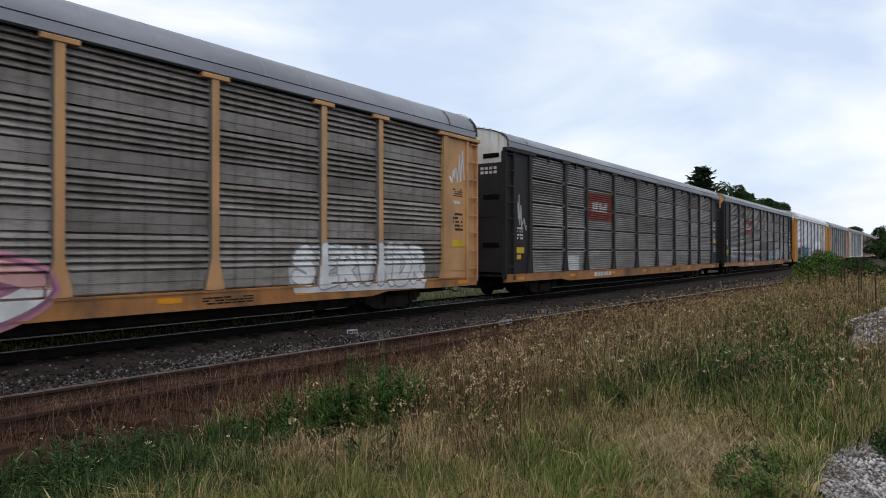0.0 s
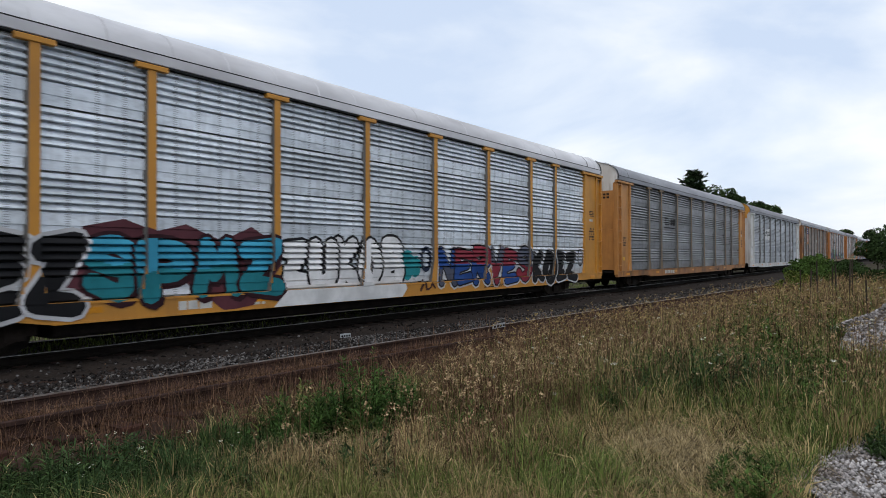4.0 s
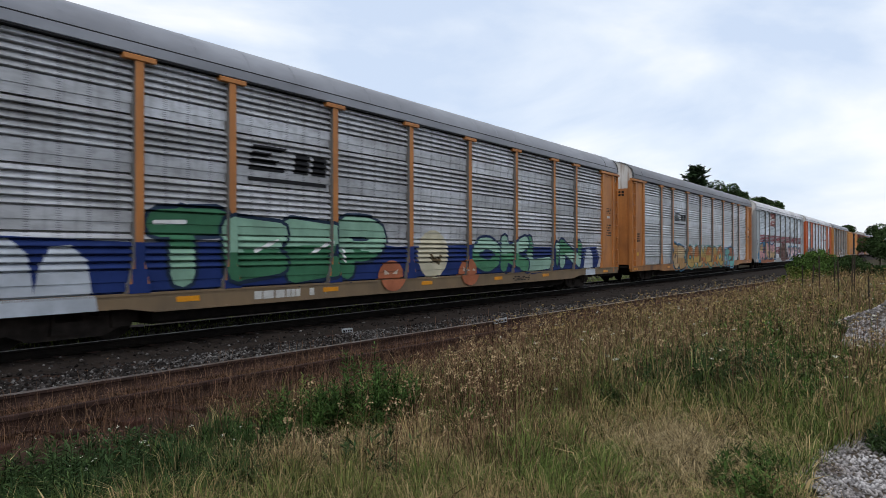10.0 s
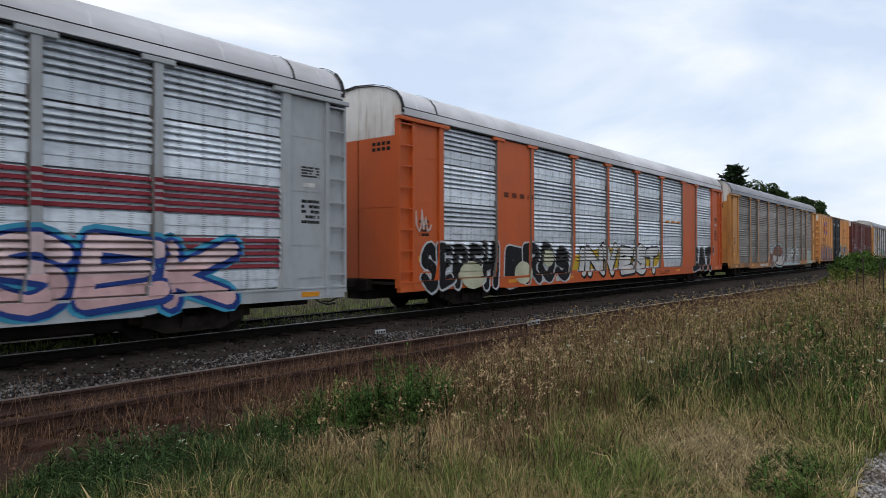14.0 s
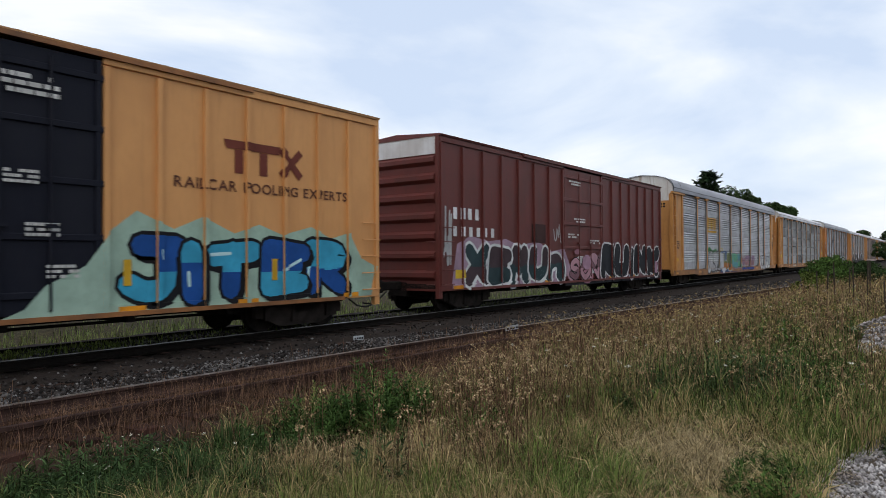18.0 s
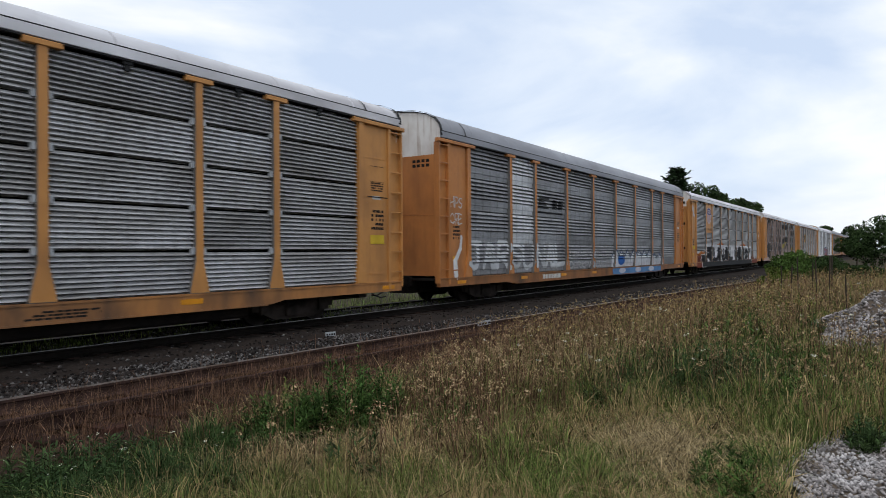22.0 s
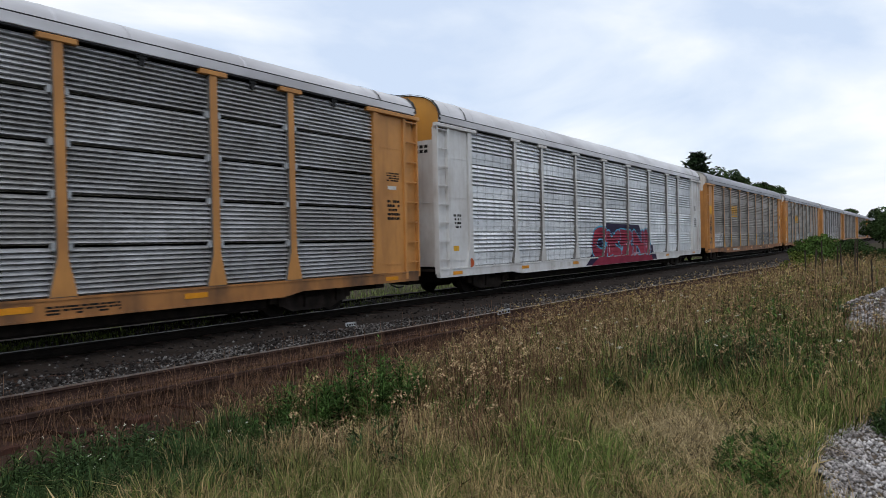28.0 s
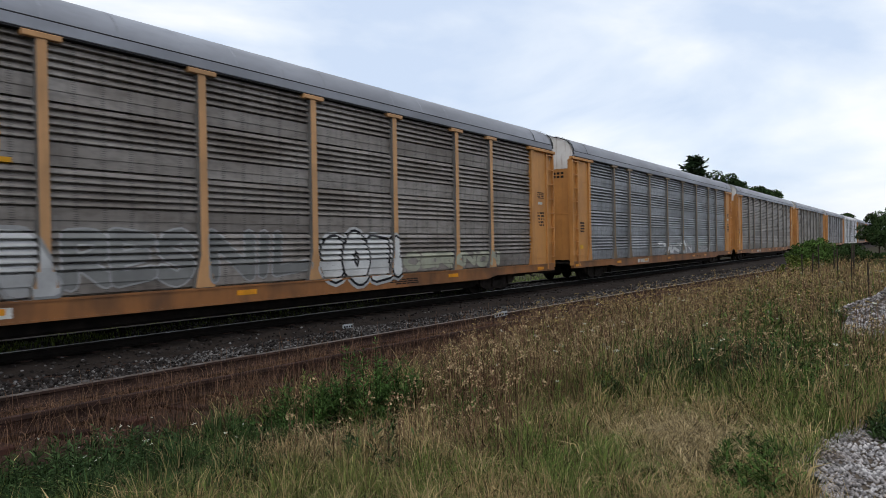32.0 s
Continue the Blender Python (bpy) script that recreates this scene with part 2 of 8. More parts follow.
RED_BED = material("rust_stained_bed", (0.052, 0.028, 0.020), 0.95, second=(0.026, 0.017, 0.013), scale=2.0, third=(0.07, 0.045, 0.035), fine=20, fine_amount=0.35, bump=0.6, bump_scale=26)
STONE = material("ballast_stone", (0.135, 0.13, 0.128), 0.9, second=(0.055, 0.048, 0.045), scale=4, island=0.85)
STONE_DARK = material("dark_ballast_stone", (0.035, 0.03, 0.028), 0.9, second=(0.02, 0.017, 0.016), scale=4, island=0.7)
RED_STONE = material("rusty_stone", (0.17, 0.10, 0.075), 0.9, second=(0.055, 0.03, 0.022), scale=4, island=0.5)
PALE_STONE = material("pale_gravel", (0.40, 0.38, 0.375), 0.9, second=(0.19, 0.165, 0.155), scale=3, island=0.6)
GRAVEL = material("pale_gravel_bed", (0.12, 0.092, 0.07), 0.95, second=(0.08, 0.065, 0.05), scale=2.5, third=(0.1, 0.09, 0.08), fine=24, fine_amount=0.45, bump=0.7, bump_scale=25)
SOIL = material("dry_soil_and_thatch", (0.034, 0.027, 0.017), 0.95, second=(0.02, 0.021, 0.010), scale=0.5, third=(0.12, 0.095, 0.053), fine=9, fine_amount=0.35, bump=0.5, bump_scale=20)


# ---- mesh building ----
class Geo:
    """Collects boxes, prisms and tubes into one mesh."""
    def __init__(self):
        self.v, self.f = [], []

    def quad(self, a, b, c, d):
        i = len(self.v)
        self.v += [a, b, c, d]
        self.f.append((i, i + 1, i + 2, i + 3))

    def poly(self, pts):
        i = len(self.v)
        self.v += pts
        self.f.append(tuple(range(i, i + len(pts))))

    def box(self, x0, x1, y0, y1, z0, z1, c=0.0):
        """A box; c cuts its four edges along y."""
        if c:
            prof = [(x0 + c, z0), (x1 - c, z0), (x1, z0 + c), (x1, z1 - c), (x1 - c, z1), (x0 + c, z1), (x0, z1 - c), (x0, z0 + c)]
        else:
            prof = [(x0, z0), (x1, z0), (x1, z1), (x0, z1)]
        return self.prism(prof, y0, y1)

    def prism(self, prof, y0, y1, caps=True):
        """A closed outline in x, z drawn from y0 to y1."""
        i, n = len(self.v), len(prof)
        self.v += [(x, y0, z) for x, z in prof] + [(x, y1, z) for x, z in prof]
        self.f += [(i + k, i + n + k, i + n + (k + 1) % n, i + (k + 1) % n) for k in range(n)]
        if caps:
            self.f += [tuple(range(i, i + n)), tuple(range(i + 2 * n - 1, i + n - 1, -1))]
        return self

    def sheet(self, prof, ys):
        """An open line in x, z drawn along the stations ys."""
        i, n = len(self.v), len(prof)
        for y in ys:
            self.v += [(x, y, z) for x, z in prof]
        for j in range(len(ys) - 1):
            self.f += [(i + j * n + k, i + (j + 1) * n + k, i + (j + 1) * n + k + 1, i + j * n + k + 1) for k in range(n - 1)]
        return self

    def outline_x(self, prof, x0, x1):
        """A closed outline in y, z drawn from x0 to x1."""
        i, n = len(self.v), len(prof)
        self.v += [(x0, y, z) for y, z in prof] + [(x1, y, z) for y, z in prof]
        self.f += [(i + k, i + (k + 1) % n, i + n + (k + 1) % n, i + n + k) for k in range(n)]
        self.f += [tuple(range(i + n - 1, i - 1, -1)), tuple(range(i + n, i + 2 * n))]
        return self

    def tube(self, a, b, r0, r1=None, n=6, caps=True):
        r1 = r0 if r1 is None else r1
        a, b = Vector(a), Vector(b)
        q = (b - a).to_track_quat("Z", "Y")
        i = len(self.v)
        for p, r in ((a, r0), (b, r1)):
            self.v += [tuple(p + q @ Vector((r * math.cos(2 * math.pi * k / n), r * math.sin(2 * math.pi * k / n), 0))) for k in range(n)]
        self.f += [(i + k, i + (k + 1) % n, i + n + (k + 1) % n, i + n + k) for k in range(n)]
        if caps:
            self.f += [tuple(range(i + n - 1, i - 1, -1)), tuple(range(i + n, i + 2 * n))]
        return self

    def mesh(self, name, smooth=False):
        me = bpy.data.meshes.new(name)
        me.from_pydata(self.v, [], self.f)
        me.materials.append(None)
        if smooth:
            me.shade_smooth()
        me.update()
        return me


KEPT = {}


def shared(key, build, smooth=False):
    """One mesh for all pieces of that key."""
    if key not in KEPT:
        g = Geo()
        build(g)
        KEPT[key] = g.mesh(key if isinstance(key, str) else str(key[0]), smooth)
    return KEPT[key]


def part(name, me, mat, parent=None, at=(0, 0, 0), label="", turn=0.0):
    ob = new(name, me)
    ob.material_slots[0].link = "OBJECT"
    ob.material_slots[0].material = mat
    ob.parent = parent
    ob.location = at
    if turn:
        ob.rotation_euler = (0, 0, radians(turn))
    if label:
        tagged(ob, label)
    return ob


def arrays(name, co, faces_n, mat, parent=None, corners=4):
    """A large mesh from arrays: co holds the corners of one face after another, corners to a face, none shared."""
    me = bpy.data.meshes.new(name)
    nv = len(co)
    me.vertices.add(nv)
    me.vertices.foreach_set("co", np.ascontiguousarray(co, dtype=np.float32).ravel())
    me.loops.add(nv)
    me.loops.foreach_set("vertex_index", np.arange(nv, dtype=np.int32))
    me.polygons.add(faces_n)
    me.polygons.foreach_set("loop_start", np.arange(0, nv, corners, dtype=np.int32))
    me.update(calc_edges=True)
    me.materials.append(mat)
    ob = new(name, me)
    ob.parent = parent
    return ob


def indexed(name, co, idx, mat, smooth=False):
    """A large mesh from arrays of corners and of triangles' corner numbers."""
    me = bpy.data.meshes.new(name)
    me.vertices.add(len(co))
    me.vertices.foreach_set("co", np.ascontiguousarray(co, dtype=np.float32).ravel())
    idx = np.ascontiguousarray(idx, dtype=np.int32)
    me.loops.add(idx.size)
    me.loops.foreach_set("vertex_index", idx.ravel())
    me.polygons.add(len(idx))
    me.polygons.foreach_set("loop_start", np.arange(0, idx.size, idx.shape[1], dtype=np.int32))
    me.update(calc_edges=True)
    me.materials.append(mat)
    if smooth:
        me.shade_smooth()
    return new(name, me)


GLYPHS = {}


def glyph(ch, bold):
    """Triangles of one character of the built-in font, and its width; height about 0.7."""
    if (ch, bold) not in GLYPHS:
        cu = bpy.data.curves.new("glyph", "FONT")
        cu.body, cu.offset, cu.resolution_u = ch, bold, 3
        ob = bpy.data.objects.new("glyph", cu)
        me = ob.to_mesh()
        me.calc_loop_triangles()
        vs = [(v.co.x, v.co.y) for v in me.vertices]
        tris = [[vs[i] for i in t.vertices] for t in me.loop_triangles]
        ob.to_mesh_clear()
        bpy.data.objects.remove(ob)
        bpy.data.curves.remove(cu)
        GLYPHS[(ch, bold)] = [t if (t[1][0] - t[0][0]) * (t[2][1] - t[0][1]) - (t[1][1] - t[0][1]) * (t[2][0] - t[0][0]) > 0 else t[::-1] for t in tris]
    return GLYPHS[(ch, bold)]


# ---- ground ----
TRACK_X = -12.7                # middle of the main track
rng = np.random.default_rng(7)


def siding_x(y):
    """Middle of the old siding, which bends slowly away from the main track."""
    u = y + 3
    return -(7.73 - 0.025 * u - 0.0006 * max(u, 0) ** 2)


def wave_noise(x, y, s=1.0):
    return np.sin(x * 1.3 * s + 0.7) * np.cos(y * 1.1 * s + 1.9) * 0.5 + np.sin(x * 2.9 * s + y * 2.3 * s) * 0.3 + np.cos(y * 4.1 * s - x * 3.3 * s + 0.4) * 0.2


def ground_z(x, y):
    x, y = np.asarray(x, float), np.asarray(y, float)
    z = np.interp(x, [-900, -60, -22, -16.5, -15.2, -6.6, -5.6, -3, 0, 60, 900], [0.4, -0.3, -0.95, -0.85, -0.48, -0.45, -0.24, -0.06, 0.0, 0.1, 0.5])
    return z + 0.035 * wave_noise(x, y, 0.9) * np.interp(x, [-16, -15, -6.5, -5], [1, 0.2, 0.2, 1])


def build_ground():
    xs = np.concatenate([[-900, -500, -250, -140, -90, -60, -42, -32, -26, -22, -19], np.arange(-17, 3.01, 0.4), [4, 6, 9, 14, 22, 40, 80, 200, 900]])
    ys = np.concatenate([[-1500, -700, -300, -120, -60, -35, -20, -12, -8, -5], np.arange(-3, 30, 0.5), np.arange(30, 80, 2.5), [90, 110, 140, 200, 320, 600, 1200, 2500]])
    gx, gy = np.meshgrid(xs, ys)
    co = np.stack([gx.ravel(), gy.ravel(), ground_z(gx.ravel(), gy.ravel())], 1)
    nx, ny = len(xs), len(ys)
    i = (np.arange(ny - 1)[:, None] * nx + np.arange(nx - 1)[None]).ravel()
    ob = indexed("ground", co, np.stack([i, i + 1, i + nx + 1, i + nx], 1), SOIL, smooth=True)
    tagged(ob, "dry soil with matted grass beside a railway", "ground", kind="structure")


build_ground()


def bed(name, mid, half, top, foot, ys, label, mat=None, out=1.5, far=1.2, cant=0.0):
    """A trapezoid of crushed stone along a track."""
    xs = [-half - far - 0.4, -half - far, -half, -half * 0.5, 0, half * 0.5, half, half + 0.5, half + out, half + out + 0.5]
    zs = [foot, top - 0.1 * (far > 2), top, top + 0.01, top - 0.02 + cant / 2, top + 0.01 + cant * 1.1, top + cant * 1.3, top - 0.05 + cant * 0.9, top - 0.07 + cant * 0.2, foot]
    co, nx = [], len(xs)
    for y in ys:
        m = mid(y)
        for x, z in zip(xs, zs):
            co.append((m + x + 0.06 * math.sin(y * 2.1 + x * 3), y, z + 0.02 * math.sin(y * 5.3 + x * 7) + 0.012 * math.sin(y * 11.7 - x * 4)))
    i = (np.arange(len(ys) - 1)[:, None] * nx + np.arange(nx - 1)[None]).ravel()
    ob = indexed(name, np.array(co), np.stack([i, i + 1, i + nx + 1, i + nx], 1), mat or BALLAST, smooth=True)
    return tagged(ob, label, "ballast", kind="structure")


near_ys = list(np.arange(-30, 60, 0.35))
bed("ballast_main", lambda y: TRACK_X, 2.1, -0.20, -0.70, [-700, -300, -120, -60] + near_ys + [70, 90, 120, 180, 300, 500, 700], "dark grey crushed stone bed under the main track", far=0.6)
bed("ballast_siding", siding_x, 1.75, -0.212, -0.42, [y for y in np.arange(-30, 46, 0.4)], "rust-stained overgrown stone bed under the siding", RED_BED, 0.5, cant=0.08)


def rail_profile(x):
    half = [(0.075, -0.172), (0.075, -0.158), (0.022, -0.140), (0.010, -0.105), (0.010, -0.055), (0.036, -0.042), (0.036, -0.010)]
    return [(x + a, z) for a, z in half] + [(x - a, z) for a, z in reversed(half)]


def head_profile(x):
    return [(x - 0.036, -0.010), (x + 0.036, -0.010), (x + 0.034, -0.002), (x + 0.026, 0.0), (x - 0.026, 0.0), (x - 0.034, -0.002)]


def sweep(g, prof_at, mid, ys):
    i, n = len(g.v), len(prof_at(0))
    for y in ys:
        g.v += [(x, y, z) for x, z in prof_at(mid(y))]
    for j in range(len(ys) - 1):
        g.f += [(i + j * n + k, i + (j + 1) * n + k, i + (j + 1) * n + (k + 1) % n, i + j * n + (k + 1) % n) for k in range(n)]


def track(name, mid, ys, tie_ys, tie_mat, head_mat, label, seed, rail_mat, cant=0.0):
    """Rails on ties; cant lifts the rail on the high-x side."""
    rnd = random.Random(seed)
    top = tagged(new(name), label, "railway track", kind="structure")
    for side in (-0.7535, 0.7535):
        g = Geo()
        sweep(g, lambda x: [(a, z + (cant if side > 0 else 0)) for a, z in rail_profile(x)], lambda y: mid(y) + side, ys)
        r = part("rail", g.mesh("rail"), rail_mat, top)
        g = Geo()
        sweep(g, lambda x: [(a, z + (cant if side > 0 else 0)) for a, z in head_profile(x)], lambda y: mid(y) + side, ys)
        # the far head of the main track takes the darkened rail colour too
        part("rail_head", g.mesh("rail_head"), rail_mat if (side > 0) == (head_mat is RAIL_TOP_OLD) else head_mat, r)
    tie_me = shared("tie", lambda g: g.box(-1.3, 1.3, -0.11, 0.11, -0.34, -0.174, 0.012))
    plate_me = shared("tie_plate", lambda g: [g.box(s - 0.15, s + 0.15, -0.09, 0.09, -0.174, -0.166) for s in (-0.7535, 0.7535)])
    for y in tie_ys:
        t = part("tie", tie_me, tie_mat, top, (mid(y) + rnd.uniform(-0.05, 0.05), y + rnd.uniform(-0.03, 0.03), rnd.uniform(-0.008, 0.0)), turn=rnd.uniform(-1.5, 1.5))
        t.location.z += cant / 2
        t.rotation_euler.y = -math.atan(cant / 1.507)
        part("tie_plate", plate_me, RAIL_SIDE, t)
    return top


main_track = track("track_main", lambda y: TRACK_X, [-700, -100, 0, 100, 700], np.arange(-12, 110, 0.56), TIE, RAIL_TOP, "busy main railway track with worn steel rails on dark ties", 3, RAIL_DARK)
g = Geo()
for y in list(np.arange(-80, -12.1, 0.56)) + list(np.arange(110.2, 260, 0.56)):
    g.box(TRACK_X - 1.3, TRACK_X + 1.3, y - 0.11, y + 0.11, -0.34, -0.174)
tagged(part("far_ties", g.mesh("far_ties"), TIE, main_track), kind="stuff")
track("track_siding", siding_x, list(np.arange(-30, 46.1, 1.0)), np.arange(-12, 44, 0.60), TIE_RED, RAIL_TOP_OLD, "old rusty siding with reddish rotting ties among weeds", 4, RAIL_SIDE, cant=0.09)


def stones(name, pts, size, mat, label):
    """Many small angular stones: squashed, turned octahedra."""
    n = len(pts)
    base = np.array([(1, 0, 0), (0, 1, 0), (-1, 0, 0), (0, -1, 0), (0.2, 0.1, 0.8), (-0.1, 0.1, -0.6)], float)
    tri = np.array([(0, 1, 4), (1, 2, 4), (2, 3, 4), (3, 0, 4), (1, 0, 5), (2, 1, 5), (3, 2, 5), (0, 3, 5)])
    v = base[None] * (1 + rng.uniform(-0.35, 0.35, (n, 6, 3)))
    a = rng.uniform(0, 6.28, n)
    c, s = np.cos(a)[:, None], np.sin(a)[:, None]
    vx, vy = v[..., 0] * c - v[..., 1] * s, v[..., 0] * s + v[..., 1] * c
    tilt = rng.uniform(-0.6, 0.6, n)[:, None]
    vz = v[..., 2] + vx * tilt
    sz = size * rng.uniform(0.55, 1.35, n)[:, None]
    co = np.stack([vx * sz, vy * sz, vz * sz], 2) + pts[:, None]
    idx = (tri[None] + 6 * np.arange(n)[:, None, None]).reshape(-1, 3)
    ob = indexed(name, co.reshape(-1, 3), idx, mat)
    return tagged(ob, label, "stones", kind="stuff")


# stone and weeds filled up to the rail heads between the main rails
g = Geo()
fill_ys = list(np.arange(-30, 60, 0.5))
sweep(g, lambda x: [(x + a, z) for a, z in ((-0.66, -0.19), (-0.66, -0.075), (-0.3, -0.05), (0.3, -0.05), (0.66, -0.075), (0.66, -0.19))], lambda y: TRACK_X + 0.012 * math.sin(y * 3.1), fill_ys)
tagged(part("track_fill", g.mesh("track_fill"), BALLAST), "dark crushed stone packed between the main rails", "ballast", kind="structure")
n = 9000
fy = rng.uniform(0, 1, n) ** 1.3 * 50 - 4
stones("track_stones", np.stack([TRACK_X + rng.uniform(-0.6, 0.6, n), fy, np.full(n, -0.052)], 1), 0.034, STONE, "grey crushed stones between the main rails")
n = 90000
sy = rng.uniform(0, 1, n) ** 1.6 * 60 - 5
sidx = np.array([siding_x(min(y, 46)) for y in sy])
u = rng.uniform(0, 1, n)
sx = TRACK_X + 0.8 + u * (sidx - 0.8 - TRACK_X - 0.8)
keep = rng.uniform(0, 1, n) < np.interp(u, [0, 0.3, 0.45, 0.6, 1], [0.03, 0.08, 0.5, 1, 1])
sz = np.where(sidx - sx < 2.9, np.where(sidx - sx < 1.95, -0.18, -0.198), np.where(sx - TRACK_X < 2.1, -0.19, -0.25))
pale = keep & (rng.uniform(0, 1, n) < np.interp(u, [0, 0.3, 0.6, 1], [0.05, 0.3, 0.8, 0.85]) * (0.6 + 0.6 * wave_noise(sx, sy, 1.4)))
pts = np.stack([sx, sy, sz], 1)
stones("ballast_stones", pts[pale], 0.031, STONE, "loose grey crushed stones between the tracks")
stones("track_stones", pts[keep & ~pale], 0.034, STONE_DARK, "dark crushed stones beside the main track")
n = 9000
sy = rng.uniform(0, 1, n) ** 1.3 * 27 - 4
off = rng.uniform(-0.7, 2.1, n)
sx = np.array([siding_x(y) for y in sy]) + off
stones("siding_stones", np.stack([sx, sy, np.interp(off, [-0.7, 0.7, 1.5, 2.1], [-0.2, -0.1, -0.13, -0.2])], 1), 0.026, RED_STONE, "rust-stained stones along the siding")


# ---- gravel at the edge of the grass ----
def gravel_heap(name, cx, cy, rx, ry, h, label, n, size, turn=0.0):
    g_co, idx, nr, na = [], [], 10, 28
    ca, sa = math.cos(turn), math.sin(turn)
    def place(u, v):
        return cx + u * ca - v * sa, cy + u * sa + v * ca
    for i in range(nr + 1):
        r = i / nr
        for k in range(na):
            a = 2 * math.pi * k / na
            w = 1 + 0.16 * math.sin(3 * a + cx) + 0.1 * math.sin(7 * a)
            x, y = place(rx * r * w * math.cos(a), ry * r * w * math.sin(a))
            g_co.append((x, y, float(ground_z(x, y)) + h * (1 - r * r) ** 1.3 * (1 + 0.2 * math.sin(5 * a + r * 6)) + 0.012 - 0.05 * (r > 0.99)))
    for i in range(nr):
        for k in range(na):
            idx.append((i * na + k, i * na + (k + 1) % na, (i + 1) * na + (k + 1) % na, (i + 1) * na + k))
    ob = indexed(name, np.array(g_co), np.array(idx), GRAVEL, smooth=True)
    tagged(ob, label, "gravel", kind="structure")
    a, r = rng.uniform(0, 6.28, n), np.sqrt(rng.uniform(0, 1, n)) * 1.05
    w = 1 + 0.16 * np.sin(3 * a + cx) + 0.1 * np.sin(7 * a)
    u, v = rx * r * w * np.cos(a), ry * r * w * np.sin(a)
    x, y = cx + u * ca - v * sa, cy + u * sa + v * ca
    z = ground_z(x, y) + h * np.clip(1 - r * r, 0, 1) ** 1.3 * (1 + 0.2 * np.sin(5 * a + r * 6)) + 0.018
    stones(name + "_stones", np.stack([x, y, z], 1), size, PALE_STONE, "loose pale gravel stones")


gravel_heap("gravel_patch", -0.1, 5.3, 0.58, 1.55, 0.05, "patch of pale crushed gravel in the grass", 5200, 0.0175, 0.05)
gravel_heap("gravel_heap", -0.1, 14.8, 1.3, 2.6, 0.7, "heap of pale gravel at the edge of the weeds", 5200, 0.034)
gravel_heap("gravel_spill", -6.05, 2.2, 0.4, 0.5, 0.12, "small spill of pale stones beside the siding", 700, 0.024)


# ---- grasses and weeds ----
def foliage(name, base, second, island=0.9, rough=0.75, translucent=0.25):
    m = material(name, base, rough, 0, second=second, scale=0.7, mix=(0.35, 0.65), third=tuple(0.6 * v for v in base), fine=6, fine_amount=0.1, island=island, space="Object")
    nodes, links = m.node_tree.nodes, m.node_tree.links
    b, out = nodes["Principled BSDF"], nodes["Material Output"]
    t, mx = nodes.new("ShaderNodeBsdfTranslucent"), nodes.new("ShaderNodeMixShader")
    links.new(b.inputs["Base Color"].links[0].from_socket, t.inputs["Color"])
    mx.inputs["Fac"].default_value = translucent
    links.new(b.outputs["BSDF"], mx.inputs[1])
    links.new(t.outputs["BSDF"], mx.inputs[2])
    links.new(mx.outputs["Shader"], out.inputs["Surface"])
    return m


G_GREEN = foliage("green_grass", (0.125, 0.18, 0.045), (0.17, 0.19, 0.06))
G_DEEP = foliage("deep_green_weed", (0.042, 0.078, 0.03), (0.07, 0.105, 0.036))
G_TAN = foliage("dry_tan_grass", (0.44, 0.335, 0.17), (0.27, 0.195, 0.095))
G_DEAD = foliage("dark_dead_weed", (0.10, 0.052, 0.034), (0.16, 0.095, 0.055))
G_STRAW = foliage("pale_straw", (0.43, 0.34, 0.19), (0.27, 0.20, 0.10))
G_RUST = foliage("rust_brown_dead_weed", (0.115, 0.062, 0.04), (0.21, 0.13, 0.08))
G_GOLD = foliage("goldenrod_leaf", (0.075, 0.135, 0.034), (0.048, 0.092, 0.026))
G_LIME = foliage("yellow_green_leaf", (0.13, 0.155, 0.03), (0.09, 0.125, 0.03))
L_TREE = foliage("tree_leaf", (0.05, 0.082, 0.028), (0.03, 0.052, 0.018))
L_BUSH = foliage("bush_leaf", (0.085, 0.145, 0.035), (0.05, 0.09, 0.022))
L_FAR = foliage("rank_green_grass", (0.11, 0.16, 0.05), (0.14, 0.15, 0.06))
L_CONIFER = foliage("conifer_needles", (0.018, 0.032, 0.014), (0.025, 0.042, 0.018), translucent=0.08)
BARK = material("grey_brown_bark", (0.07, 0.055, 0.042), 0.9, second=(0.045, 0.036, 0.03), scale=3, stretch=(1, 1, 0.2), bump=0.4)
PETAL = material("white_flower", (0.68, 0.68, 0.60), 0.8, second=(0.55, 0.56, 0.42), scale=30, island=0.15)
SEED = material("dry_seed_head", (0.50, 0.38, 0.22), 0.9, second=(0.24, 0.14, 0.075), scale=20, island=0.4)
GOLD = material("yellow_bloom", (0.50, 0.39, 0.16), 0.85, second=(0.34, 0.22, 0.08), scale=20, island=0.3)


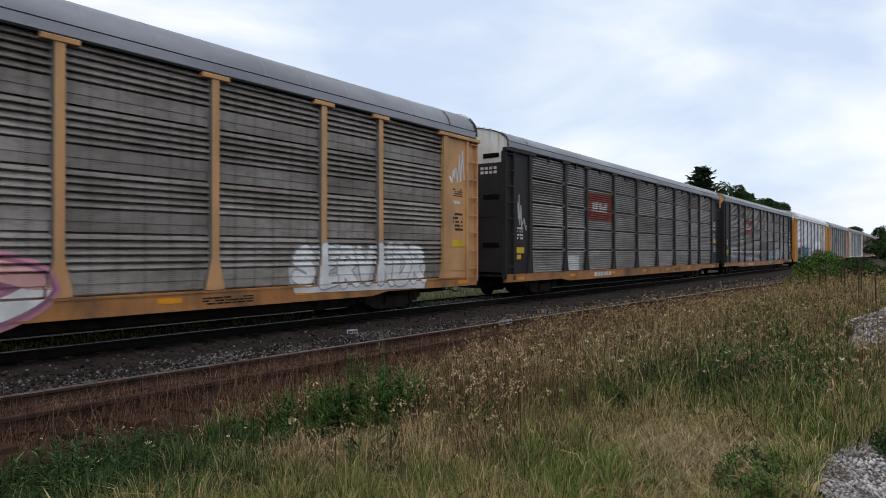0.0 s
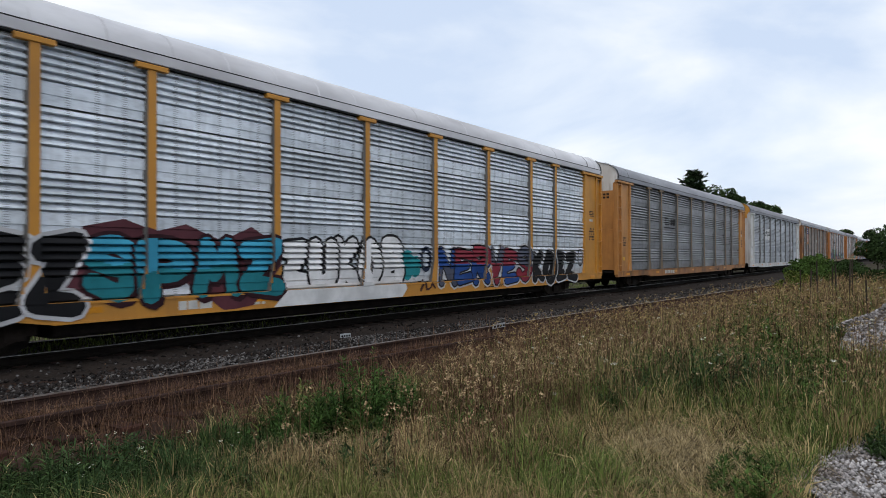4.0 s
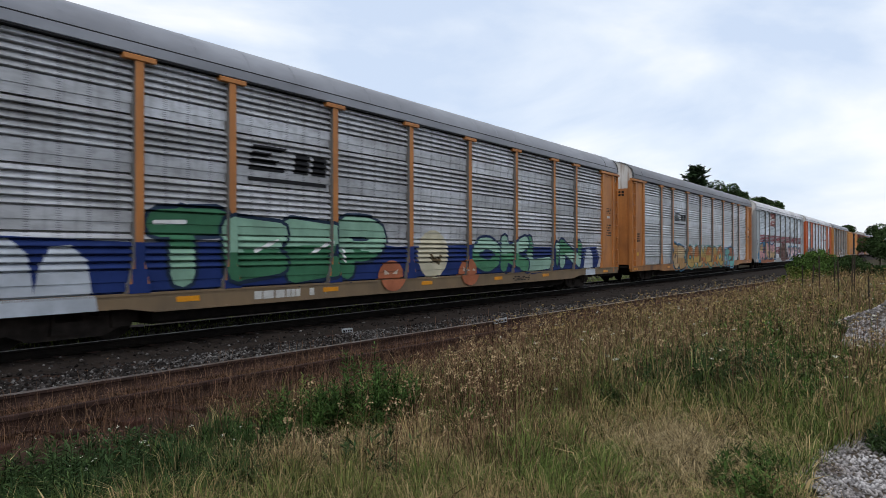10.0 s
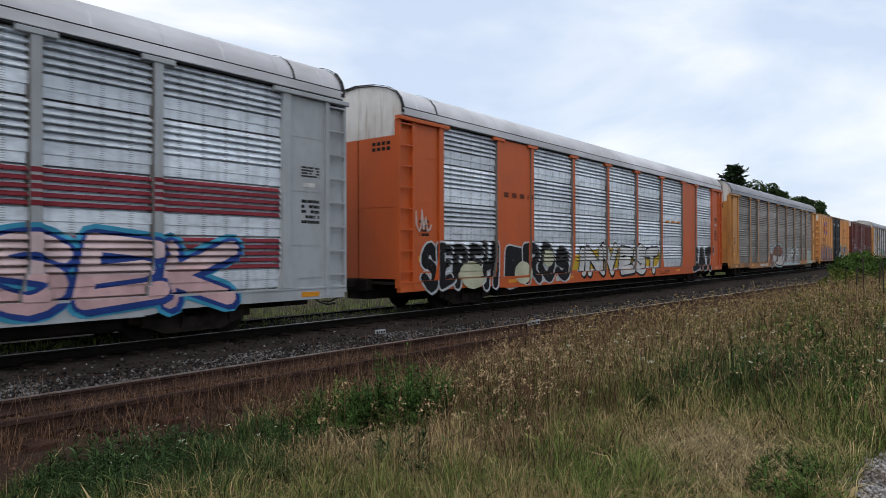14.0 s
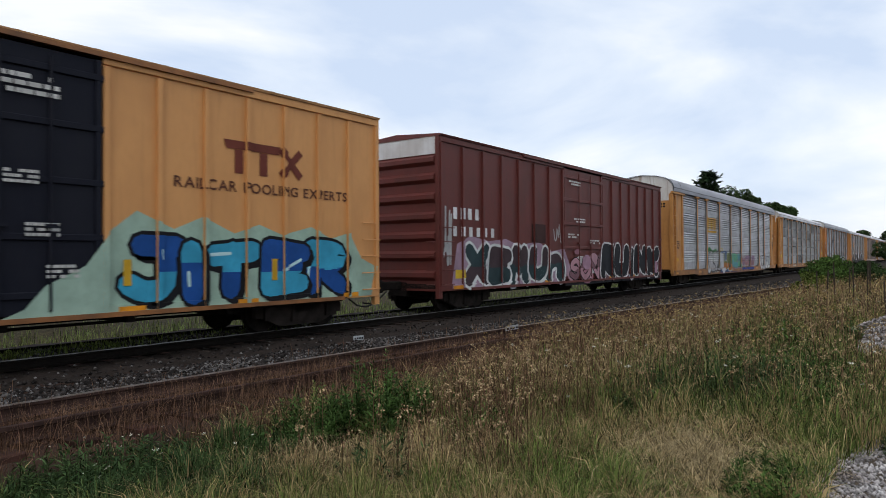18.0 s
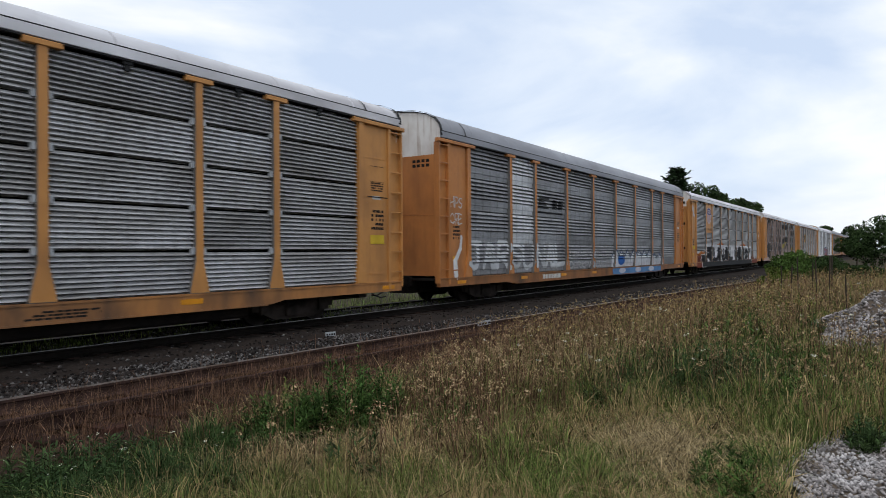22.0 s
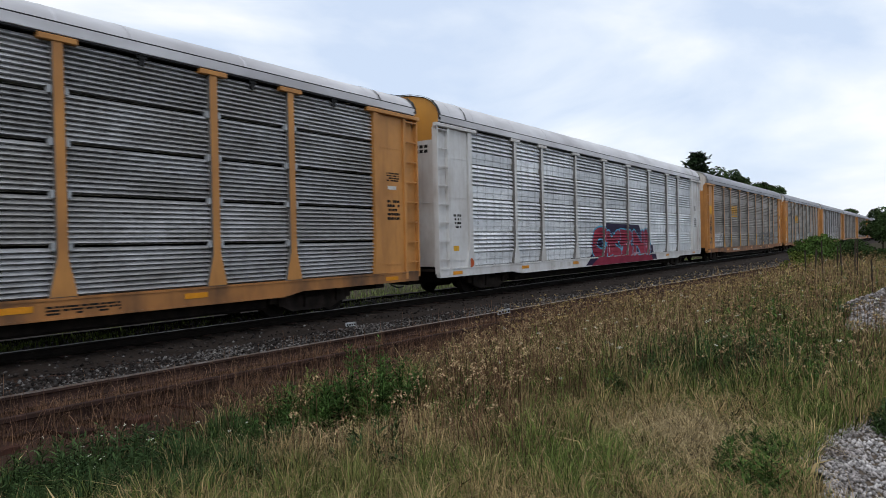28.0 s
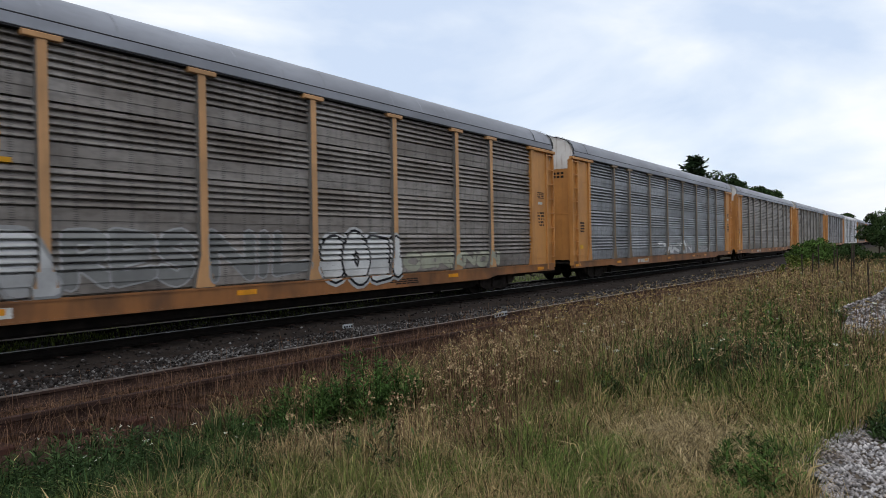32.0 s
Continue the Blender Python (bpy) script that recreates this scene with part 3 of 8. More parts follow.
def blades(name, x, y, h, w, lean, mat, label, category="grass", z=None, droop=0.35):
    """Bent tapering blades of grass, five corners each."""
    n = len(x)
    z = ground_z(x, y) - 0.02 if z is None else z
    a, d = rng.uniform(0, 6.28, n), rng.uniform(0, 6.28, n)
    ux, uy = np.cos(a), np.sin(a)
    dx, dy = np.cos(d) * lean, np.sin(d) * lean
    p = np.stack([x, y, z], 1)
    side = np.stack([ux, uy, np.zeros(n)], 1) * (w / 2)[:, None]
    mid = p + np.stack([dx * h * 0.35, dy * h * 0.35, h * 0.62], 1)
    tip = p + np.stack([dx * h * 1.0, dy * h * 1.0, h * (1 - droop * lean)], 1)
    co = np.stack([p - side, p + side, mid + side * 0.75, mid - side * 0.75, tip], 1).reshape(-1, 3)
    k = 5 * np.arange(n)[:, None]
    idx = np.concatenate([k + np.array([[0, 1, 2]]), k + np.array([[0, 2, 3]]), k + np.array([[3, 2, 4]])], 0)
    return tagged(indexed(name, co, idx, mat), label, category, kind="stuff")


def fan(n, r0, r1, power, b0=-4.0, b1=77.0):
    """Places spread over the ground in a fan from the spot where the lens stands."""
    r = (r0 ** (1 - power) + rng.uniform(0, 1, n) * (r1 ** (1 - power) - r0 ** (1 - power))) ** (1 / (1 - power))
    b = np.radians(rng.uniform(b0, b1, n))
    return -r * np.sin(b), r * np.cos(b)


def spot(x, y, cx, cy, rx, ry):
    return np.exp(-(((x - cx) / rx) ** 2 + ((y - cy) / ry) ** 2))


def gravel_free(x, y):
    ok = np.ones(len(x), bool)
    for cx, cy, rx, ry in ((-0.1, 5.3, 0.57, 1.5), (-0.1, 14.4, 1.3, 2.9), (-6.05, 2.2, 0.42, 0.5)):
        ok &= ((x - cx) / rx) ** 2 + ((y - cy) / ry) ** 2 > 0.75 + 0.5 * rng.uniform(0, 1, len(x))
    return ok


def scatter_grass(tag, n, r0, r1, power, width, b0=-4.0, b1=77.0, box=None):
    if box:
        x, y = rng.uniform(box[0], box[1], n), rng.uniform(box[2], box[3], n)
    else:
        x, y = fan(n, r0, r1, power, b0, b1)
    sid = np.array([siding_x(v) for v in np.clip(y, -30, 46)])
    edge = x - (sid + 0.8)
    tuft = 0.5 + 0.5 * np.sin(x * 5.1 + 2 * np.sin(y * 3.3)) * np.cos(y * 4.7 + 2 * np.sin(x * 2.9)) + 0.25 * np.sin(x * 11 + y * 9)
    bare = np.interp(y, [0, 5, 12, 20], [0.35, 0.95, 0.75, 0.1])
    ok = (edge > bare + rng.uniform(-0.35, 0.35, n)) & gravel_free(x, y) & (rng.uniform(0, 1, n) < 0.45 + 0.8 * tuft)
    x, y, edge, tuft, bare = x[ok], y[ok], edge[ok], tuft[ok], bare[ok]
    n = len(x)
    nz = wave_noise(x, y, 0.8) + 0.5 * wave_noise(x, y, 2.7)
    straw = spot(x, y, -1.6, 5.7, 0.7, 0.75) + 0.5 * spot(x, y, -1.2, 4.6, 0.4, 0.8)
    low = spot(x, y, -4.95, 2.4, 0.8, 0.75)
    leafy = 2.6 * low + 1.2 * spot(x, y, -4.6, 3.0, 0.9, 0.9) + 1.3 * spot(x, y, -4.8, 3.75, 0.45, 0.6) + 1.5 * spot(x, y, -1.9, 7.9, 0.9, 0.9) + 0.5 * spot(x, y, -1.2, 9.5, 0.8, 1.6) + 0.5 * spot(x, y, -1.2, 13, 1.0, 2.5) + 0.25 * (nz > 0.45)
    fresh = 0.75 + 1.3 * spot(x, y, -2.1, 4.7, 0.5, 0.7) + 0.8 * spot(x, y, -0.9, 6.6, 0.4, 1.6) + 0.7 * spot(x, y, -3.0, 3.3, 0.6, 0.4) + 0.5 * spot(x, y, -4.2, 3.0, 0.6, 0.7) + 0.6 * spot(x, y, -1.4, 12, 1.2, 4.0)
    fresh = fresh * (1 - 0.75 * spot(x, y, -4.9, 3.0, 1.1, 1.4))
    rust = np.clip(2.8 - (edge - bare) * 2.6, 0, 3.2) * (y < 14) * (y > 2.4) + 0.8 * spot(x, y, -2.65, 4.6, 0.6, 0.7) + 0.9 * spot(x, y, -3.8, 5.9, 0.8, 1.2) + 0.8 * spot(x, y, -4.4, 10.0, 1.6, 4.5) + 0.45 * spot(x, y, -4.6, 19, 2.0, 9.0)
    tan = 0.46 + 1.2 * spot(x, y, -3.75, 3.9, 0.6, 0.8) + 1.9 * straw + 0.35 * np.clip(y / 20, 0, 1) - 0.6 * low
    w = np.stack([fresh, leafy, tan, rust - 0.05], 1).clip(0.02)
    w *= np.exp(0.9 * np.stack([wave_noise(x, y, 2.1), wave_noise(x + 9, y, 2.5), wave_noise(y, x + 4, 1.9), wave_noise(y + 3, x, 2.3)], 1))
    w = w ** 1.4
    w = (w / w.sum(1, keepdims=True)).cumsum(1)
    kind = (rng.uniform(0, 1, n)[:, None] > w).sum(1)
    tall = 0.25 + 0.28 * spot(x, y, -4.3, 10, 2.0, 6) + 0.25 * np.clip(y / 25, 0, 1) + 0.16 * spot(x, y, -1.75, 7.8, 1.2, 1.2) + 0.05 * nz - 0.05 * spot(x, y, -3.4, 3.6, 1.5, 1.0)
    tall = tall * (1 - 0.45 * spot(x, y, -4.2, 4.2, 0.8, 0.6))
    tall = tall * (1 - 0.68 * np.clip(straw, 0, 1)) * (0.6 + 0.75 * np.clip(tuft, 0, 1.2)) * np.clip(0.45 + 0.6 * edge, 0.4, 1)
    for k, (nm, mt, lb) in enumerate((("green_grass", G_GREEN, "green uncut grass among dry stems"), ("deep_green_weeds", G_DEEP, "dark green leafy weeds in the grass"),
                                      ("dry_grass", G_TAN, "dry tan grass, bent and matted"), ("dead_weeds", G_RUST, "rust brown dead weeds beside the siding"))):
        s = kind == k
        if s.sum() < 5:
            continue
        h = tall[s] * rng.uniform(0.45, 1.25, s.sum()) * (0.85, 0.8, 1.0, 0.95)[k]
        dist = np.hypot(x[s], y[s])
        wd = width * (1 + dist * 0.055) * rng.uniform(0.6, 1.4, s.sum()) * (1, 1.6, 0.8, 0.8)[k]
        lean = np.abs(rng.normal(0, 0.55, s.sum())) + 0.9 * np.clip(straw[s], 0, 1) + (0.12 if k == 2 else 0.05)
        blades(nm, x[s], y[s], np.maximum(h, 0.06), wd, np.clip(lean, 0, 1.6), mt, lb)


scatter_grass("near", 250000, 3.2, 14, 1.05, 0.0048)
scatter_grass("middle", 120000, 13, 48, 1.15, 0.006)
scatter_grass("feet", 26000, 0, 0, 1, 0.006, box=(-5.5, 4.5, -4.5, 4.5))
scatter_grass("around", 30000, 0, 0, 1, 0.018, box=(-6.2, 9, -14, 44))
# sparse dead weeds between and beyond the rails of the siding, and green growth on the far side of the main track
x = rng.uniform(-9.2, -5.7, 34000)
y = rng.uniform(0, 1, 34000) ** 1.2 * 29 - 3
dens = np.interp(x, [-9.4, -8.4, -7.6, -6.6], [0.01, 0.05, 0.5, 1.0]) * np.clip(0.7 + wave_noise(x, y, 2.2), 0.1, 1)
s = rng.uniform(0, 1, 34000) < dens * np.interp(y, [-3, 4, 12, 26], [1, 0.9, 0.5, 0.6])
blades("dead_weeds", x[s], y[s], rng.uniform(0.06, 0.3, s.sum()), rng.uniform(0.003, 0.008, s.sum()), rng.uniform(0, 1.1, s.sum()), G_DEAD, "dark brown dead weeds between the siding rails", z=np.interp(x[s], [-8.2, -6.8, -5.7], [-0.22, -0.13, -0.2]))
n = 52000
x, y = -15.2 - np.abs(rng.normal(0, 1, n)) * 4.5, rng.uniform(0, 1, n) ** 1.5 * 105 - 25
blades("far_side_grass", x, y, rng.uniform(0.12, 0.42, n), rng.uniform(0.015, 0.035, n), np.abs(rng.normal(0, 0.35, n)), L_FAR, "rank dark green grass on the far side of the railway")


n = 12000
y = rng.uniform(0, 1, n) ** 1.4 * 26 - 5
s = rng.uniform(0, 1, n) < np.interp(y + 1.2 * np.sin(y * 2.7), [-5, 5.5, 7, 26], [1, 0.9, 0.25, 0.06])
n = s.sum()
blades("track_weeds", TRACK_X + rng.uniform(-0.6, 0.5, n), y[s], rng.uniform(0.04, 0.13, n), rng.uniform(0.012, 0.025, n), np.abs(rng.normal(0, 0.5, n)), G_GREEN, "low green weeds between the main rails", z=np.full(n, -0.06))


# a fuzzy band of dead twigs along the near rail of the siding, and straw trodden flat
n = 15000
y = 1.6 + rng.uniform(0, 1, n) ** 1.2 * 12
x = np.array([siding_x(v) for v in y]) + np.abs(rng.normal(0, 1, n)) * 0.55 + np.interp(y, [1.6, 3, 14], [0.75, 0.25, 0.5])
s = rng.uniform(0, 1, n) < np.interp(wave_noise(x * 1.2, y, 1.6), [-0.5, 0.3], [0.35, 1])
s &= gravel_free(x, y)
x, y = x[s], y[s]
n = len(x)
blades("dead_weeds", x, y, rng.uniform(0.12, 0.5, n) * np.interp(y, [1.6, 4, 9, 14], [0.6, 1, 0.9, 0.7]), rng.uniform(0.003, 0.007, n), np.abs(rng.normal(0, 0.7, n)), G_RUST, "rust brown dead weeds along the siding rail", z=np.full(n, -0.16))
n = 6500
a, r_ = rng.uniform(0, 6.28, n), np.abs(rng.normal(0, 0.6, n))
x, y = -1.55 + r_ * np.cos(a) * 0.95, 5.4 + r_ * np.sin(a) * 1.25
s = gravel_free(x, y) & (wave_noise(x, y, 3.1) + 0.6 * wave_noise(y, x, 5.3) > rng.uniform(-0.7, 0.5, n))
x, y = x[s], y[s]
n = len(x)
blades("trodden_straw", x, y, rng.uniform(0.1, 0.3, n), rng.uniform(0.003, 0.0065, n), rng.uniform(0.9, 2.2, n), G_STRAW, "pale straw trodden flat in the grass", droop=0.42)
n = 2600
x, y = -3.5 + rng.normal(0, 0.9, n), 3.9 + rng.normal(0, 0.6, n)
blades("trodden_straw", x, y, rng.uniform(0.15, 0.4, n), rng.uniform(0.003, 0.006, n), rng.uniform(0.4, 1.5, n), G_STRAW, "pale matted straw in the grass", droop=0.4)


def stalks(name, x, y, h, head, mat_head, head_size, label, mat_stem, flat=True, tilt=0.18):
    """Thin stems, each with a head: a flat umbel of small florets, or a round dry tuft."""
    n = len(x)
    z = ground_z(x, y)
    d, l = rng.uniform(0, 6.28, n), np.abs(rng.normal(0, tilt, n))
    p = np.stack([x, y, z], 1)
    top = p + np.stack([np.cos(d) * l * h, np.sin(d) * l * h, h], 1)
    r = 0.0015 * (1 + np.hypot(x, y) * 0.06)
    tri = np.array([(1, 0), (-0.5, 0.87), (-0.5, -0.87)])
    ring = np.concatenate([tri, np.zeros((3, 1))], 1)[None] * r[:, None, None]
    co = np.concatenate([p[:, None] + ring, top[:, None] + ring * 0.7], 1)
    k = 6 * np.arange(n)[:, None]
    idx = np.concatenate([k + np.array([[a, (a + 1) % 3, 3 + (a + 1) % 3]]) for a in range(3)] + [k + np.array([[a, 3 + (a + 1) % 3, 3 + a]]) for a in range(3)], 0)
    tagged(indexed(name + "_stems", co.reshape(-1, 3), idx, mat_stem), "thin upright stems of " + label, "weed", kind="stuff")
    m = head
    a, rr = rng.uniform(0, 6.28, (n, m)), np.sqrt(rng.uniform(0, 1, (n, m)))
    sz = head_size * rng.uniform(0.55, 1.25, n) * (0.85 + np.hypot(x, y) * 0.02)
    hx, hy = np.cos(a) * rr * sz[:, None], np.sin(a) * rr * sz[:, None]
    hz = (0.25 * rr ** 2 * sz[:, None] if flat else (rng.uniform(-1, 1, (n, m)) * sz[:, None] * 0.8))
    tx, ty = rng.uniform(-0.6, 0.6, n)[:, None], rng.uniform(-0.6, 0.6, n)[:, None]
    c = top[:, None] + np.stack([hx, hy, hz + hx * tx + hy * ty], 2)
    q = sz[:, None] * rng.uniform(0.22, 0.42, (n, m))
    e1 = rng.normal(0, 1, (n, m, 3)) * np.array([1, 1, 0.35 if flat else 1])
    e1 /= np.linalg.norm(e1, axis=2, keepdims=True)
    e2 = np.cross(e1, np.array([0, 0, 1.0]) + rng.normal(0, 0.4, (n, m, 3)))
    e2 /= np.linalg.norm(e2, axis=2, keepdims=True) + 1e-6
    quad = np.stack([c + e1 * q[..., None], c + e2 * q[..., None], c - e1 * q[..., None], c - e2 * q[..., None]], 2)
    ob = arrays(name + "_heads", quad.reshape(-1, 3), n * m, mat_head)
    tagged(ob, label, "flowers", kind="stuff")


def weed_places(n, r0, r1, power, fade=2.0):
    x, y = fan(n, r0, r1, power, -3, 72)
    sid = np.array([siding_x(v) for v in np.clip(y, -30, 46)])
    ok = (x > sid + 0.9 + rng.uniform(0, 0.8, n)) & gravel_free(x, y)
    ok &= (spot(x, y, -1.55, 5.4, 1.1, 1.5) < 0.3) & (y > 3.0 + rng.uniform(0, 1.2, n))
    ok &= spot(x, y, -4.3, 4.4, 1.0, 1.0) < 0.4
    dense = 0.45 + 1.0 * spot(x, y, -4.4, 9, 1.8, 6) + 0.6 * (y > 13) + 0.35 * spot(x, y, -5.2, 3.3, 1.0, 1.0)
    ok &= rng.uniform(0, 1, n) < dense
    ok &= x > sid + 0.9 + np.interp(y, [3, 6, 8, 14], [2.4, 2.2, 1.2, 0.0])
    return x[ok], y[ok]


x, y = weed_places(560, 6.2, 40, 0.8)
stalks("lace_flower", x, y, rng.uniform(0.35, 0.7, len(x)), 14, PETAL, 0.026, "white flat lace-like flower heads over the grass", G_GREEN)
x, y = weed_places(22000, 4.5, 45, 0.75)
stalks("seed_stalk", x, y, rng.uniform(0.3, 0.72, len(x)), 9, SEED, 0.025, "brown dried seed heads on stiff stalks", G_RUST, flat=False)
x, y = weed_places(1500, 5.2, 26, 0.8)
stalks("faded_flower", x, y, rng.uniform(0.35, 0.7, len(x)), 12, G_STRAW, 0.024, "faded straw-coloured round flower heads in the weeds", G_RUST, flat=False)
x, y = weed_places(14000, 9.5, 45, 0.7)
stalks("yellow_weed", x, y, rng.uniform(0.45, 0.85, len(x)), 9, GOLD, 0.024, "small dull yellow blooms in the tall weeds", G_RUST)
x, y = rng.uniform(-5.8, -4.3, 26), rng.uniform(2.2, 3.6, 26)
stalks("daisy", x, y, rng.uniform(0.25, 0.4, 26), 10, PETAL, 0.015, "small white flowers in dark green weeds", G_DEEP)
x, y = rng.uniform(-8.4, -5.7, 1100), rng.uniform(0, 15, 1100)
stalks("dead_twig", x, y, rng.uniform(0.25, 0.75, 1100), 4, G_RUST, 0.014, "bare dead stalks beside the siding", G_RUST, flat=False, tilt=0.3)


def leafy_clump(name, cx, cy, rx, ry, h, stems, per, size, mat, label, category="weed", seed=1, tops=None):
    """A clump of leafy stems: every stem carries narrow drooping leaves all the way up."""
    r = np.random.default_rng(seed)
    a, q = r.uniform(0, 6.28, stems), np.sqrt(r.uniform(0, 1, stems))
    x, y = cx + rx * q * np.cos(a), cy + ry * q * np.sin(a)
    z = ground_z(x, y)
    hh = h * (1 - 0.5 * q ** 2) * r.uniform(0.5, 1.12, stems)
    lx, ly = np.cos(a) * q * 0.25, np.sin(a) * q * 0.25
    t = np.linspace(0.12, 1.0, per)[None] + r.uniform(-0.03, 0.03, (stems, per))
    px = x[:, None] + lx[:, None] * t * hh[:, None]
    py = y[:, None] + ly[:, None] * t * hh[:, None]
    pz = z[:, None] + t * hh[:, None]
    c = np.stack([px, py, pz], 2)
    b = r.uniform(0, 6.28, (stems, per))
    ln = size * r.uniform(0.7, 1.3, (stems, per)) * (1.15 - 0.6 * t)
    d = np.stack([np.cos(b), np.sin(b), r.uniform(0.1, 1.15, (stems, per))], 2) * ln[..., None]
    s = np.stack([-np.sin(b), np.cos(b), np.zeros_like(b)], 2) * (ln * 0.14)[..., None]
    m = c + d * 0.5 + s * 0
    drop = np.zeros_like(c)
    drop[..., 2] = -ln * 0.18
    quad = np.stack([c, m + s, c + d + drop, m - s], 2).reshape(-1, 3)
    top = tagged(new(name), label, category)
    ob = arrays("leaves", quad, stems * per, mat, top)
    ob["kind"] = "stuff"
    g = Geo()
    for i in range(stems):
        g.tube((x[i], y[i], z[i] - 0.02), (px[i, -1], py[i, -1], pz[i, -1]), 0.004 + 0.002 * h, 0.002, 3, False)
    tagged(part("stem", g.mesh("stem"), mat, top), kind="stuff")
    return top


leafy_clump("goldenrod_clump", -4.4, 4.85, 0.46, 0.42, 0.78, 90, 44, 0.085, G_GOLD, "leafy bright green clump of weeds in dry grass", seed=11)
leafy_clump("goldenrod_clump", -4.75, 4.35, 0.4, 0.34, 0.6, 56, 36, 0.08, G_GOLD, "leafy bright green clump of weeds in dry grass", seed=12)
leafy_clump("goldenrod_clump", -4.85, 3.75, 0.42, 0.4, 0.4, 44, 26, 0.07, G_GOLD, "low leafy green weeds at the edge of the dry grass", seed=9)
leafy_clump("weed_clump", -4.9, 2.35, 0.7, 0.6, 0.34, 150, 18, 0.075, G_DEEP, "low dark green weeds beside the siding", seed=10)
leafy_clump("weed_clump", -1.95, 8.1, 0.95, 0.9, 0.6, 220, 26, 0.09, G_DEEP, "dark green bushy weeds beside flattened straw", seed=13)
leafy_clump("weed_clump", -2.6, 7.0, 0.6, 0.5, 0.42, 110, 22, 0.08, G_DEEP, "dark green low weeds beside flattened straw", seed=61)
leafy_clump("weed_clump", -1.5, 9.4, 0.8, 0.8, 0.62, 150, 24, 0.09, L_BUSH, "green bushy weeds behind flattened straw", seed=62)
leafy_clump("weed_clump", -3.5, 7.6, 0.5, 0.4, 0.4, 60, 20, 0.08, G_DEEP, "dark green low weeds among rust brown stalks", seed=63)
leafy_clump("weed_clump", -0.9, 7.3, 0.4, 0.5, 0.45, 80, 20, 0.08, L_BUSH, "green weeds at the edge of the gravel", seed=64)
leafy_clump("weed_clump", -1.0, 5.0, 0.2, 0.5, 0.26, 60, 18, 0.07, L_BUSH, "low green weeds creeping over the gravel", seed=65)
leafy_clump("weed_clump", -0.22, 6.35, 0.12, 0.3, 0.3, 40, 18, 0.07, G_DEEP, "low green weeds creeping over the gravel", seed=66)
leafy_clump("weed_clump", -0.82, 4.45, 0.22, 0.3, 0.24, 50, 18, 0.07, L_BUSH, "low green weeds in front of the gravel", seed=67)
leafy_clump("weed_clump", -1.35, 8.7, 0.5, 0.6, 0.5, 46, 22, 0.13, L_BUSH, "dark green bushy weeds beside a gravel patch", seed=14)
leafy_clump("weed_clump", -5.35, 2.7, 0.8, 0.7, 0.4, 170, 18, 0.09, G_DEEP, "low dark green weeds beside the siding", seed=15)
leafy_clump("weed_clump", -2.5, 12.8, 0.8, 1.6, 0.7, 70, 20, 0.15, L_BUSH, "tall green weeds near the gravel heap", seed=16)
leafy_clump("weed_clump", -2.6, 17.0, 1.2, 2.2, 0.75, 80, 20, 0.17, G_LIME, "yellowish green tall weeds in the field", seed=17)
leafy_clump("weed_clump", -0.2, 9.4, 0.5, 0.8, 0.26, 50, 18, 0.13, L_BUSH, "green weeds between the gravel patches", seed=18)

for k in range(26):
    q = random.Random(300 + k)
    b_, d_ = math.radians(q.uniform(4, 58)), q.uniform(4.6, 15)
    x_, y_ = -d_ * math.sin(b_), d_ * math.cos(b_)
    if x_ > siding_x(y_) + 1.9 and (x_ + 1.5) ** 2 + (y_ - 5.3) ** 2 > 1.6 and y_ > 2.5:
        leafy_clump("weed_clump", x_, y_, q.uniform(0.2, 0.45), q.uniform(0.2, 0.45), q.uniform(0.28, 0.5), 24, 16, 0.09, (G_DEEP, L_BUSH, G_GREEN)[k % 3], "small green weed clump among dry grass", seed=320 + k)


# ---- bushes and trees ----
def leaf_cloud(r, centres, radii, per, size):
    """Leaves near the surface of many lobes, turned every way."""
    m = len(centres)
    n = m * per
    d = r.normal(0, 1, (m, per, 3))
    d /= np.linalg.norm(d, axis=2, keepdims=True)
    q = r.uniform(0.45, 1.05, (m, per, 1)) ** 0.6
    c = (centres[:, None] + d * q * radii[:, None]).reshape(n, 3)
    e1 = r.normal(0, 1, (n, 3))
    e1 /= np.linalg.norm(e1, axis=1, keepdims=True)
    e2 = np.cross(e1, r.normal(0, 1, (n, 3)))
    e2 /= np.linalg.norm(e2, axis=1, keepdims=True)
    s = (size * r.uniform(0.6, 1.4, n))[:, None]
    return np.stack([c - e1 * s, c - e2 * s * 0.5, c + e1 * s, c + e2 * s * 0.5], 1).reshape(-1, 3), n


